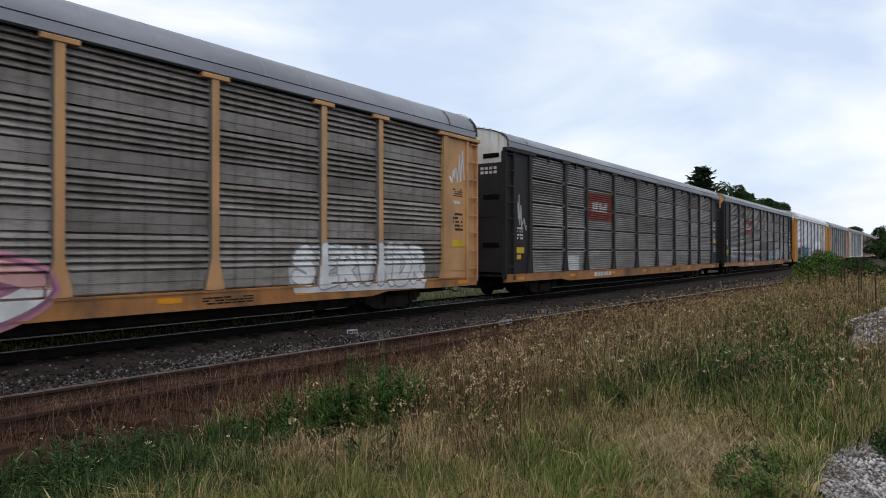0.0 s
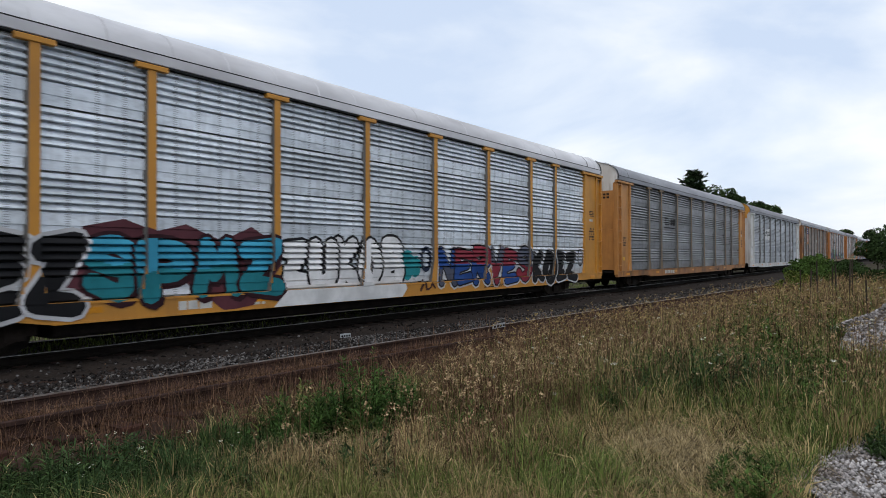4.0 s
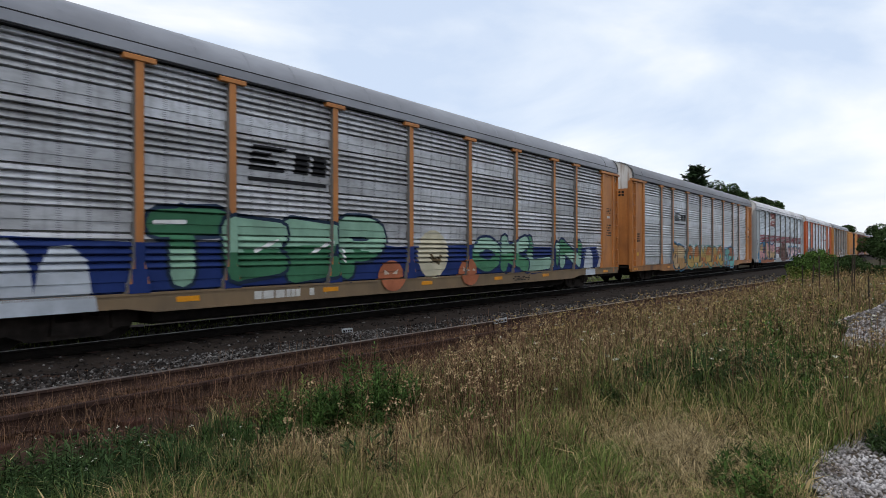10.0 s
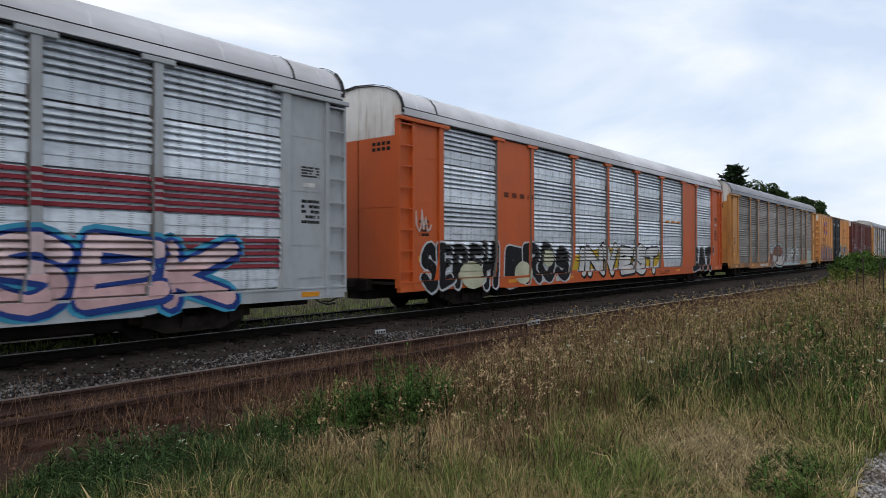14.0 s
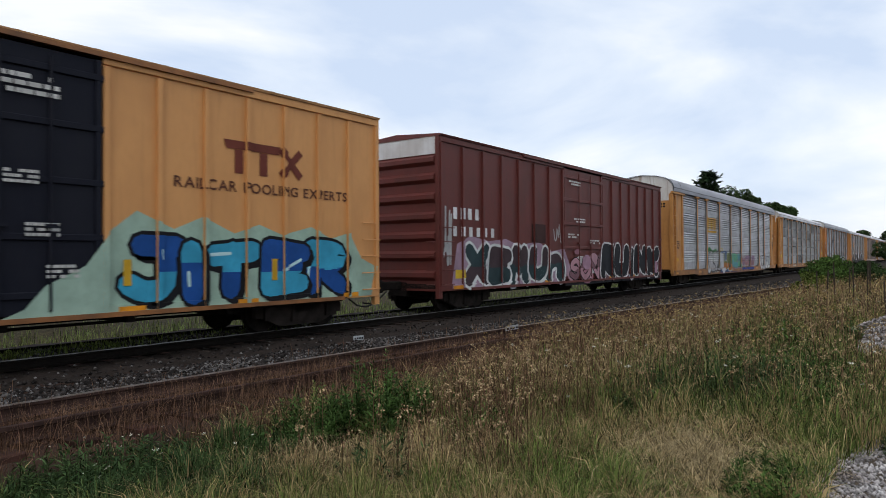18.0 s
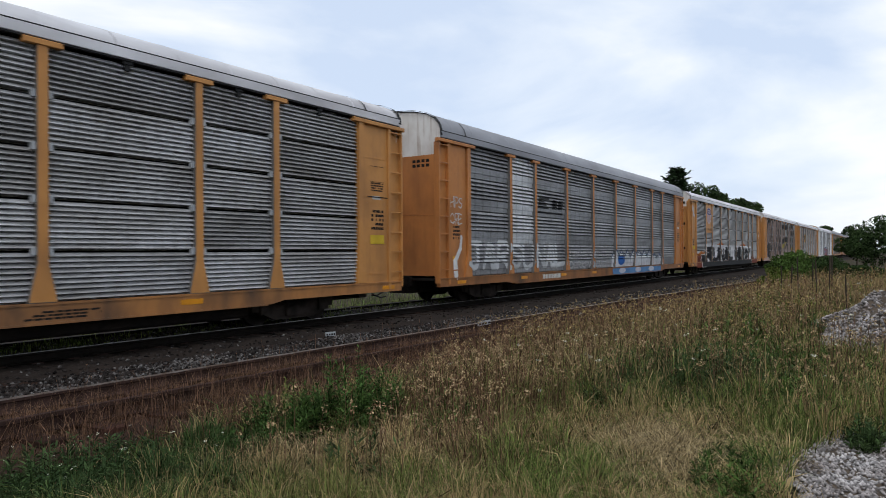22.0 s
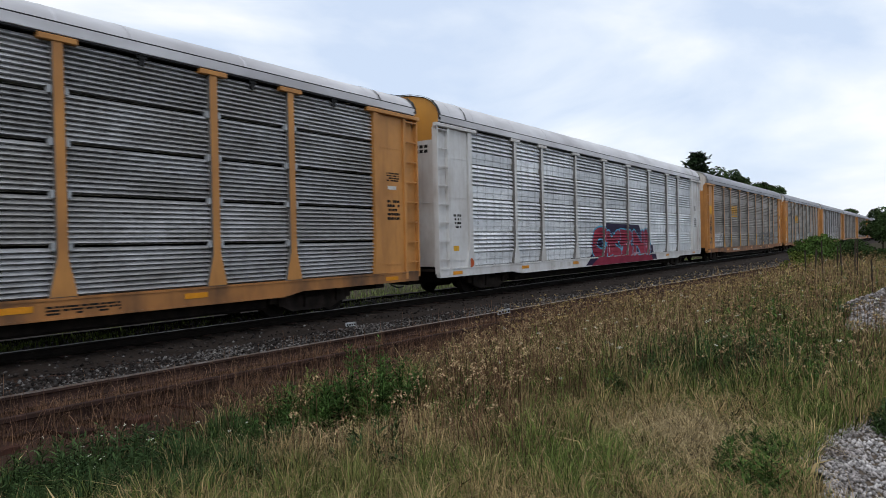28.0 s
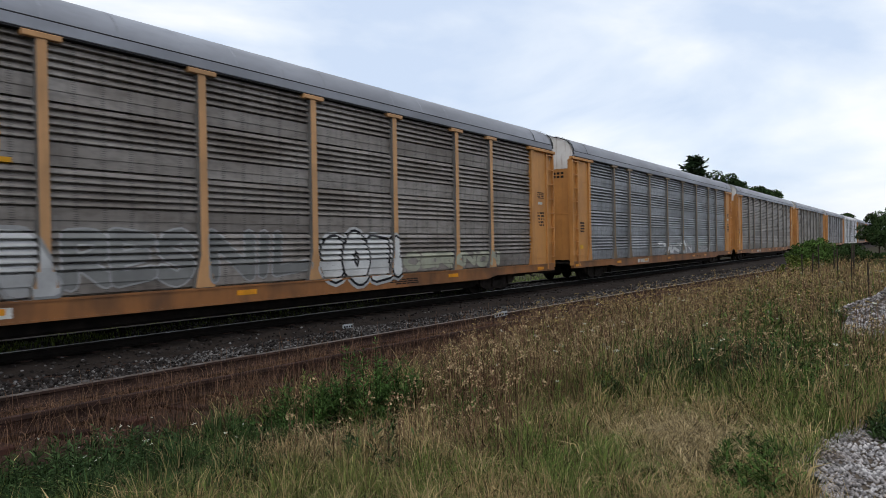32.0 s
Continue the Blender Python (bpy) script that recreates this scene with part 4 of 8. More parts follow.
def broadleaf(name, x, y, h, spread, lobes, per, leaf, mat, label, seed, low=0.25, category="tree", trunk_r=None, ragged=1.0):
    r = np.random.default_rng(seed)
    z = float(ground_z(x, y))
    top = tagged(new(name), label, category)
    top.location = (x, y, z)
    t = (r.uniform(0, 1, lobes) ** 0.8)
    a, q = r.uniform(0, 6.28, lobes), np.sqrt(r.uniform(0, 1, lobes))
    wide = spread * np.sin(np.pi * np.clip(0.18 + 0.78 * t, 0, 1)) ** 0.7
    c = np.stack([np.cos(a) * q * wide, np.sin(a) * q * wide, h * (low + (0.87 - low) * t)], 1)
    rad = (spread * ragged * r.uniform(0.2, 0.42, lobes))[:, None] * np.array([[1, 1, 0.75]])
    rad[:, 2] = np.minimum(rad[:, 2], h * 0.14)
    co, n = leaf_cloud(r, c, rad, per, leaf)
    crown = arrays("crown", co, n, mat, top)
    crown["kind"] = "stuff"
    g = Geo()
    tr = trunk_r or h * 0.018
    pts = [Vector((0, 0, -0.1)), Vector((0.05 * h * 0.2, 0, h * 0.3)), Vector((-0.02 * h, 0.02 * h, h * 0.6)), Vector((0.01 * h, 0, h * 0.88))]
    for k in range(3):
        g.tube(pts[k], pts[k + 1], tr * (1 - 0.28 * k), tr * (0.72 - 0.28 * k), 7)
    for k in range(0, lobes, max(1, lobes // 12)):
        f = min(0.85, max(0.15, c[k][2] / h * 0.7))
        g.tube((0, 0, h * f), tuple(c[k]), tr * 0.4, tr * 0.1, 5)
    part("trunk", g.mesh("trunk"), BARK, top)
    return top


def conifer(name, x, y, h, spread, label, seed):
    r = np.random.default_rng(seed)
    top = tagged(new(name), label, "tree")
    top.location = (x, y, float(ground_z(x, y)))
    g = Geo()
    g.tube((0, 0, -0.1), (0, 0, h * 0.97), h * 0.018, 0.02, 7)
    quads = []
    for t in np.linspace(0.12, 0.985, 44):
        reach = spread * (1 - t) ** 0.75 * r.uniform(0.5, 1.25) + 0.15
        m = int(7 + 7 * (1 - t))
        for k in range(m):
            a = 6.28 * (k + r.uniform(-0.35, 0.35)) / m
            ln = reach * r.uniform(0.65, 1.15)
            rise = 0.5 * ln * r.uniform(0.3, 1.5)
            b = np.array([math.cos(a) * ln, math.sin(a) * ln, rise])
            o = np.array([0, 0, h * t])
            if k % 3 == 0:
                g.tube(tuple(o), tuple(o + b), 0.03, 0.008, 4, False)
            for u in np.linspace(0.15, 1.0, 9):
                for e in range(2):
                    p = o + b * u
                    d = np.array([math.cos(a + r.uniform(-1.1, 1.1)), math.sin(a + r.uniform(-1.1, 1.1)), r.uniform(-0.2, 0.8)]) * h * 0.038 * r.uniform(0.7, 1.3)
                    s = np.cross(d, r.normal(0, 1, 3))
                    s *= h * 0.0085 / (np.linalg.norm(s) + 1e-6)
                    quads += [p - s, p + s, p + d + s * 0.3, p + d - s * 0.3]
    part("trunk", g.mesh("trunk"), BARK, top)
    ob = arrays("crown", np.array(quads), len(quads) // 4, L_CONIFER, top)
    ob["kind"] = "stuff"
    return top


conifer("spruce_tree", -26.0, 97.5, 14.3, 5.6, "dark spiky spruce standing behind the railway", 21)
broadleaf("broadleaf_tree", -23.5, 101, 13.6, 3.4, 26, 240, 0.19, L_TREE, "dark green broadleaf tree behind the railway", 22)
broadleaf("broadleaf_tree", -23.0, 109, 13.6, 3.2, 24, 230, 0.19, L_TREE, "dark green broadleaf tree behind the railway", 23)
broadleaf("broadleaf_tree", -22.5, 121, 12.9, 3.3, 26, 230, 0.2, L_TREE, "dark green broadleaf tree behind the railway", 24)
broadleaf("broadleaf_tree", -22.0, 131, 12.8, 3.0, 26, 230, 0.2, L_TREE, "dark green broadleaf tree behind the railway", 25)
broadleaf("broadleaf_tree", -24.0, 115, 13.2, 3.2, 26, 230, 0.19, L_TREE, "dark green broadleaf tree behind the railway", 41)
broadleaf("broadleaf_tree", -23.0, 126, 12.9, 3.0, 26, 230, 0.19, L_TREE, "dark green broadleaf tree behind the railway", 42)
broadleaf("broadleaf_tree", -22.5, 137, 13.0, 2.8, 24, 210, 0.2, L_TREE, "dark green broadleaf tree behind the railway", 43)
broadleaf("broadleaf_tree", -22.5, 296, 12.5, 5.5, 26, 200, 0.34, L_TREE, "distant broadleaf tree beyond the railway", 26)
broadleaf("broadleaf_tree", -24.5, 222, 9.5, 4.0, 18, 160, 0.3, L_TREE, "distant low broadleaf tree beyond the railway", 27)
conifer("spruce_tree", -28.0, 12.0, 8.6, 2.6, "dark spruce standing close behind the track", 28)
# the overgrown end of the siding, and the trees that close the view
for k, (x, y, h, w, m, n, lf, lb) in enumerate((
        (-4.15, 36, 1.7, 0.95, L_BUSH, 56, 0.05, "bright green leafy bush at the trackside"), (-4.55, 33, 1.15, 0.8, G_LIME, 40, 0.045, "yellowish green low bush at the trackside"),
        (-4.9, 43, 1.9, 1.4, L_BUSH, 64, 0.06, "dark green bush overgrowing the end of the siding"), (-3.0, 41, 1.4, 1.4, L_TREE, 56, 0.06, "dark green bush at the field's edge"),
        (-5.3, 46, 1.25, 1.2, L_BUSH, 50, 0.075, "green leafy bush at the trackside"), (-4.5, 55, 0.95, 1.7, L_BUSH, 50, 0.08, "green low bush at the trackside"),
        (-6.0, 66, 1.0, 2.0, L_TREE, 40, 0.1, "dark green low bush at the trackside"), (-3.0, 45, 0.9, 1.4, L_BUSH, 44, 0.08, "green low bush at the field's edge"),
        (-1.6, 40, 0.9, 1.3, L_TREE, 44, 0.08, "dark green low bush at the field's edge"), (-7.0, 84, 1.2, 2.4, L_TREE, 40, 0.12, "dark green leafy bush at the trackside"))):
    broadleaf("roadside_bush", x, y, h, w, n, 70, lf, m, lb, 31 + k * 7, low=0.1, category="bush", ragged=0.6)
broadleaf("broadleaf_tree", -0.6, 60, 4.6, 2.4, 34, 240, 0.10, L_TREE, "round dark green tree at the field's edge", 38, low=0.1)
broadleaf("broadleaf_tree", -3.9, 90, 4.9, 2.2, 34, 200, 0.13, L_TREE, "dark green tree at the field's edge", 39, low=0.1)
broadleaf("broadleaf_tree", 2.6, 47, 9.5, 2.6, 40, 240, 0.10, L_TREE, "tall leafy tree at the field's edge", 40, low=0.12)
# the row of trees carried on unseen, added to darken the panels' reflections
for k, (x, y, h) in enumerate(((8, 44, 10), (13, 40, 9), (18, 34, 10.5), (23, 27, 9.5), (27, 19, 10), (30, 10, 9.5), (31, 1, 10.5), (30, -9, 10), (27, -19, 9.5), (22, -28, 10))):
    broadleaf("broadleaf_tree", x, y, h, 4.6, 24, 130, 0.2, L_TREE, "unseen leafy tree, added to darken reflections in the train", 70 + k, low=0.1)


def far_woods():
    r = np.random.default_rng(50)
    m = 260
    a = np.radians(r.uniform(0, 360, m))
    dist = r.uniform(420, 620, m)
    c = np.stack([-25 - np.abs(np.sin(a)) * dist * np.where(np.sin(a) > 0, 1, 0) + np.where(np.sin(a) <= 0, 30 + np.abs(np.sin(a)) * dist, 0), np.cos(a) * dist, r.uniform(2, 6, m)], 1)
    rad = r.uniform(6, 10, m)[:, None] * np.array([[1.2, 1.2, 0.6]])
    co, n = leaf_cloud(r, c, rad, 90, 1.1)
    tagged(arrays("far_woods", co, n, L_TREE), "distant line of dark green woods", "woods", kind="stuff")


far_woods()


# ---- the train ----
SILL_Z, PANEL_Z, EAVE_Z = 0.53, 0.86, 5.00
RIB = 0.127
INSET = 0.02                   # how far the sheets stand back behind the posts
POST_Y = (-9.07, -7.13, -4.28, -1.43, 1.43, 4.28, 7.13, 9.07)
PANEL_END, BODY_END = 11.76, 13.50
BAYS = list(zip((-PANEL_END,) + POST_Y, POST_Y + (PANEL_END,)))
ROOF_HIGH = [(1.60, 5.06), (1.59, 5.26), (1.52, 5.45), (1.36, 5.64), (1.08, 5.79), (0.62, 5.90), (0, 5.96)]
ROOF_LOW = [(1.60, 5.06), (1.585, 5.22), (1.51, 5.37), (1.34, 5.51), (1.02, 5.64), (0.52, 5.76), (0, 5.84)]
ROOFS = {k: half + [(-x, z) for x, z in reversed(half[:-1])] for k, half in (("louvred", ROOF_HIGH), ("ribbed", ROOF_LOW))}


def rows_of(style):
    """The sheets of one bay, from the sill up: height and the line of their ribs in x, z."""
    if style == "louvred":
        h = (EAVE_Z - PANEL_Z) / 4
        z = h - 5 * RIB
        line = [(1.42, 0.0), (1.42, 0.03), (1.514, 0.034), (1.513, z * 0.5), (1.528, z * 0.51), (1.527, z)]
        for k in range(5):
            line += [(1.455, z + 0.003), (1.455, z + 0.026), (1.544, z + 0.034), (1.552, z + 0.046), (1.546, z + 0.066), (1.502, z + RIB - 0.003)]
            z += RIB
        return 4, h, [(x - INSET, zz) for x, zz in line]
    h = (EAVE_Z - PANEL_Z) / 5
    line, z = [(1.42, 0.0), (1.42, 0.012), (1.50, 0.014)], 0.02
    for k in range(9):
        line += [(1.462, z), (1.552, z + 0.016), (1.548, z + 0.030), (1.492, z + 0.074)]
        z += 0.087
    line.append((1.50, h - 0.035))
    return 5, h, [(x - INSET, zz) for x, zz in line]


def post_mesh(g):
    w = 0.085
    g.outline_x([(-0.21, 0), (0.21, 0), (0.20, 0.10), (w, 0.62), (w, 4.08), (-w, 4.08), (-w, 0.62), (-0.20, 0.10)], 1.36, 1.594)
    g.outline_x([(-w - 0.03, 0.02), (-w, 0.02), (-w, 4.08), (-w - 0.03, 4.08)], 1.38, 1.50)
    g.outline_x([(w, 0.02), (w + 0.03, 0.02), (w + 0.03, 4.08), (w, 4.08)], 1.38, 1.50)


def side_frame_mesh(g):
    g.outline_x([(-1.25, 0.33), (-1.10, 0.33), (-0.60, 0.12), (0.60, 0.12), (1.10, 0.33), (1.25, 0.33), (1.25, 0.55), (1.10, 0.60), (0.50, 0.66), (-0.50, 0.66), (-1.10, 0.60), (-1.25, 0.55)], -0.06, 0.06)
    g.outline_x([(-0.30, 0.20), (0.30, 0.20), (0.26, 0.56), (-0.26, 0.56)], 0.06, 0.13)
    for s in (-0.89, 0.89):
        g.outline_x([(s - 0.16, 0.26), (s + 0.16, 0.26), (s + 0.16, 0.56), (s - 0.16, 0.56)], 0.06, 0.12)
    for k in (-0.16, 0.0, 0.16):
        g.tube((0.02, k, 0.2), (0.02, k, 0.5), 0.065, 0.065, 7)


def wheelset_mesh(g):
    g.tube((-1.05, 0, 0), (1.05, 0, 0), 0.08, 0.08, 10)
    for s in (-1, 1):
        g.tube((s * 0.685, 0, 0), (s * 0.72, 0, 0), 0.445, 0.445, 28)
        g.tube((s * 0.72, 0, 0), (s * 0.82, 0, 0), 0.419, 0.412, 28)
        g.tube((s * 0.82, 0, 0), (s * 0.835, 0, 0), 0.17, 0.15, 14)
        for k in range(3):
            a = 2.094 * k
            g.tube((s * 0.835, 0.28 * math.cos(a), 0.28 * math.sin(a)), (s * 0.842, 0.28 * math.cos(a), 0.28 * math.sin(a)), 0.05, 0.045, 8)


WHEELSETS = []                 # wheel sets with the place of their axle along the train


def truck(car, y, key):
    t = part("truck", shared("truck_bolster", lambda g: (g.box(-1.15, 1.15, -0.22, 0.22, 0.38, 0.66, 0.03), g.box(-0.4, 0.4, -0.35, 0.35, 0.6, 0.78, 0.03))), DARK, car, (0, y, 0))
    for s in (-1, 1):
        part("side_frame", shared("side_frame", side_frame_mesh), TRUCK, t, (s * 1.02, 0, 0), turn=0 if s > 0 else 180)
    for s in (-0.89, 0.89):
        w = part("wheelset", shared("wheelset", wheelset_mesh), DARK, t, (0, s, 0.419))
        WHEELSETS.append((w, s, key, y + s))


def lettering(name, car, x, y0, y1, z0, z1, lines, mat, seed, shrink=0.6):
    """Stencilled data too small to read: rows of short bars."""
    r = random.Random(seed)
    g = Geo()
    h = (z1 - z0) / lines
    for k in range(lines):
        y = y0
        while y < y1:
            w = min(r.uniform(0.06, 0.22) * (y1 - y0), y1 - y)
            if r.random() < 0.82:
                z = z0 + k * h
                g.quad((x, y, z + h * 0.2), (x, y + w * 0.86, z + h * 0.2), (x, y + w * 0.86, z + h * (0.2 + shrink)), (x, y, z + h * (0.2 + shrink)))
            y += w
    if g.f:
        tagged(part(name, g.mesh(name), mat, car), kind="stuff")


def end_frame_mesh(g):
    """The corner of a car: plain door sheet, its posts and header, at the high-y end on the near side."""
    g.box(1.48, 1.545, PANEL_END + 0.2, 12.93, PANEL_Z, 4.92)
    g.outline_x([(PANEL_END - 0.09, PANEL_Z), (PANEL_END + 0.34, PANEL_Z), (PANEL_END + 0.30, PANEL_Z + 0.12), (PANEL_END + 0.17, PANEL_Z + 0.66), (PANEL_END + 0.17, 4.92), (PANEL_END - 0.02, 4.92), (PANEL_END - 0.02, PANEL_Z + 0.66)], 1.46, 1.605)
    g.box(1.46, 1.60, 12.90, 13.0, PANEL_Z - 0.2, 4.92)
    g.box(1.44, 1.50, 13.0, BODY_END, PANEL_Z, 4.85)
    g.box(1.44, 1.60, BODY_END - 0.05, BODY_END, PANEL_Z - 0.15, 4.92)
    g.box(1.53, 1.56, 12.2, 12.7, 1.06, 1.10)
    for z in (1.75, 2.9, 4.05):
        g.box(1.54, 1.551, PANEL_END + 0.2, 12.9, z, z + 0.025)


def autorack(key, cfg):
    style, body, sheet, roof, gable = cfg["style"], cfg["body"], cfg["sheet"], cfg["roof"], cfg.get("gable", GABLE)
    sill_mat, door_mat = cfg.get("sill", SILL_OCHRE if body in (YELLOW, YELLOW_DEEP, TAN, RUSTY) else body), cfg.get("door", body)
    car = tagged(new("autorack_car"), cfg["label"], "railway car", group="cars of the train")
    nrows, h, line = rows_of(style)
    ROOF = ROOFS[style]
    for lo, hi in BAYS:
        w = round(hi - lo, 2)
        bay = (lo + hi) / 2
        solid = cfg.get("solid", {}).get(round(bay, 1))
        low = cfg.get("solid_from", PANEL_Z)
        for k in range(nrows):
            if solid and PANEL_Z + k * h > low - 0.05:
                continue
            me = shared(("panel", style, w), lambda g: g.sheet(line, (-w / 2, w / 2)))
            mt = cfg.get("stripe", {}).get(k, sheet)
            if (round(bay, 1), k) in cfg.get("patches", {}):
                mt = cfg["patches"][(round(bay, 1), k)]
            part("panel", me, mt, car, (0, bay, PANEL_Z + k * h))
        if solid:
            me = shared(("solid_panel", w, low), lambda g: g.box(1.49, 1.55, -w / 2, w / 2, low, EAVE_Z))
            part("solid_panel", me, solid, car, (0, bay, 0))
        if style != "louvred":
            part("hanger", shared("hanger", lambda g: (g.box(1.50, 1.56, -0.05, 0.05, EAVE_Z - 0.16, EAVE_Z + 0.02), g.box(1.54, 1.575, -0.09, 0.09, EAVE_Z - 0.05, EAVE_Z + 0.02))), SEAM, car, (0, bay, 0))
        far = shared(("far_panel", w), lambda g: g.sheet([(-1.54 + 0.03 * (j % 2), PANEL_Z + j * 0.138) for j in range(31)], (-w / 2, w / 2)))
        part("far_panel", far, sheet, car, (0, bay, 0))
    for y in POST_Y:
        p = part("post", shared("post", post_mesh), cfg.get("core", POST_GREY), car, (0, y, PANEL_Z))
        part("post_face", shared("post_face", lambda g: g.outline_x([(-0.205, 0.01), (0.205, 0.01), (0.195, 0.10), (0.08, 0.62), (0.08, 4.06), (-0.08, 4.06), (-0.08, 0.62), (-0.195, 0.10)], 1.594, 1.60)), cfg.get("post", body), p)
        part("post_cap", shared("post_cap", lambda g: g.box(1.50, 1.625, -0.30, 0.30, 4.06, 4.155, 0.01)), cfg.get("cap", cfg.get("post", body)), p)
        if style != "louvred":
            for s in (-0.13, 0.13):
                for z in (0.81, 1.64, 2.47, 3.3):
                    part("bracket", shared("bracket", lambda g: g.box(1.48, 1.58, -0.03, 0.03, -0.06, 0.06)), POST_GREY if body is CHARCOAL else GREY, p, (0, s, z))
        part("far_post", shared("far_post", lambda g: g.box(-1.60, -1.50, -0.085, 0.085, 0, 4.15)), body, car, (0, y, PANEL_Z))
    # near-black sheets behind the panels stand in for the unlit car interior
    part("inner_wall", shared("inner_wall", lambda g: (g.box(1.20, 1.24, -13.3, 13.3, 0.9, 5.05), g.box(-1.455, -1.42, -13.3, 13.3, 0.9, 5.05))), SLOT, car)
    for s in (1, -1):
        pts = [(-13.45, 0.60), (-9.3, 0.60), (-8.9, SILL_Z), (8.9, SILL_Z), (9.3, 0.60), (13.45, 0.60), (13.45, PANEL_Z), (-13.45, PANEL_Z)]
        part("side_sill", shared(("side_sill", s), lambda g: (g.outline_x(pts, s * 1.50 - 0.045, s * 1.50 + 0.085), g.box(s * 1.50 - 0.05, s * 1.50 + 0.10, -13.45, 13.45, PANEL_Z - 0.04, PANEL_Z - 0.005), g.box(s * 1.50 - 0.05, s * 1.50 + 0.10, -8.8, 8.8, SILL_Z - 0.02, SILL_Z + 0.015))), sill_mat, car)
        part("roof_rail", shared(("roof_rail", s), lambda g: g.box(s * 1.53 - 0.07, s * 1.53 + 0.07, -13.4, 13.4, EAVE_Z + 0.008, EAVE_Z + 0.032)), SEAM, car)
        part("eave_strip", shared(("eave_strip", s), lambda g: g.box(s * 1.585 - 0.03, s * 1.585 + 0.03, -13.38, 13.38, EAVE_Z + 0.036, EAVE_Z + 0.215, 0.008)), cfg.get("rail", roof), car)
        part("eave_joint", shared(("eave_joint", s), lambda g: g.box(s * 1.59 - 0.02, s * 1.59 + 0.02, -13.38, 13.38, EAVE_Z + 0.219, EAVE_Z + 0.238)), SEAM, car)
    # the wide low box is no real part: added to blacken the gap below
    part("underframe", shared("underframe", lambda g: (g.box(-0.38, 0.38, -13.4, 13.4, 0.38, 0.86, 0.02), g.box(-1.2, 1.2, -8.6, 8.6, 0.25, 0.5, 0.05), g.box(-1.42, 1.42, -13.4, 13.4, 0.78, 0.85), [g.box(-1.4, 1.4, y - 0.08, y + 0.08, 0.5, 0.8) for y in np.arange(-12, 12.1, 2.4)], g.tube((0.9, -7.8, 0.52), (0.9, 7.8, 0.52), 0.03, 0.03, 6), g.tube((0.85, -1.2, 0.5), (0.85, 0.1, 0.5), 0.2, 0.2, 12), g.box(0.6, 1.2, 2.0, 2.7, 0.38, 0.7, 0.04))), DARK, car)
    ys = [-13.42] + [k * 1.22 - 13.42 + 0.61 for k in range(22)] + [13.42]
    part("roof", shared(("roof", style), lambda g: (g.sheet([(x, z) for x, z in reversed(ROOF)], ys), 0), True), roof, car)
    for y in ys[1:-1]:
        part("roof_seam", shared(("roof_seam", style), lambda g: g.sheet([(x * 1.002, z + 0.003) for x, z in reversed(ROOF)], (-0.02, 0.02))), roof, car, (0, y, 0))
    for s in (1, -1):
        edge = part("roof_edge", shared(("roof_edge", style), lambda g: (g.sheet([(x * 1.012, z + 0.025) for x, z in reversed(ROOF)], (13.33, 13.45)), g.sheet([(x * 1.006, z + 0.02) for x, z in reversed(ROOF)], (12.0, 12.05)))), SEAM, car, turn=0 if s > 0 else 180)
        part("end_gable", shared(("end_gable", style), lambda g: (g.poly([(x * 0.985, 13.36, z - 0.02) for x, z in ROOF] + [(-1.5, 13.36, 4.55), (1.5, 13.36, 4.55)]), g.box(-0.03, 0.03, 13.34, 13.38, 4.55, 5.8))), gable, car, turn=0 if s > 0 else 180)
        d = part("end_door", shared("end_door", lambda g: g.box(-1.46, -0.02, 13.28, 13.36, 0.92, 4.56)), door_mat, car, turn=0 if s > 0 else 180)
        part("end_door", shared("end_door_b", lambda g: g.box(0.02, 1.46, 13.28, 13.36, 0.92, 4.56)), door_mat, car, turn=0 if s > 0 else 180)
        part("door_bar", shared("door_bar", lambda g: g.box(-1.5, 1.5, 13.3, 13.37, 2.75, 2.78)), door_mat, d)
        part("door_gap", shared("door_gap", lambda g: g.box(-0.02, 0.02, 13.30, 13.34, 0.92, 4.55)), SLOT, d)
        part("end_stencil", shared("end_stencil", lambda g: [g.box(a, a + 0.12, 13.361, 13.364, z, z + 0.09) for z in (4.2, 4.34) for a in (-1.15, -0.98, -0.81, -0.64)]), INK if door_mat is not CHARCOAL else CHALK, d)
        for q in (1.42, -1.42):
            part("corner_post", shared("corner_post", lambda g: g.box(-0.06, 0.06, 13.3, 13.42, 0.9, 4.9)), door_mat, d, (q, 0, 0))
        if style != "louvred":
            part("door_slot", shared("door_slots", lambda g: [g.box(a, a + 0.62, 13.37, 13.385, z, z + 0.15) for a in (-1.25, 0.63) for z in (1.75, 3.35, 4.72)]), SLOT, d)
        for side in (1, -1):
            fr = part("end_frame", shared(("end_frame", s * side), lambda g: end_frame_mesh(g)), door_mat, car)
            fr.scale = (side, s, 1)
            part("header", shared("header", lambda g: g.box(1.50, 1.64, PANEL_END - 0.25, BODY_END + 0.06, 4.90, 5.0, 0.012)), cfg.get("cap", body), fr)
            if side > 0:
                for z in np.arange(1.1, 4.9, 0.53):
                    part("rung", shared("rung", lambda g: g.box(1.56, 1.60, 13.0, BODY_END - 0.05, 0, 0.03)), door_mat, fr, (0, 0, z))
        part("coupler", shared("coupler", lambda g: (g.box(-0.12, 0.12, 13.3, 14.05, 0.68, 0.92, 0.03), g.box(-0.2, 0.2, 13.98, 14.32, 0.62, 0.98, 0.05), g.box(-0.5, 0.5, 13.36, 13.52, 0.6, 0.9, 0.03))), DARK, car, turn=0 if s > 0 else 180)
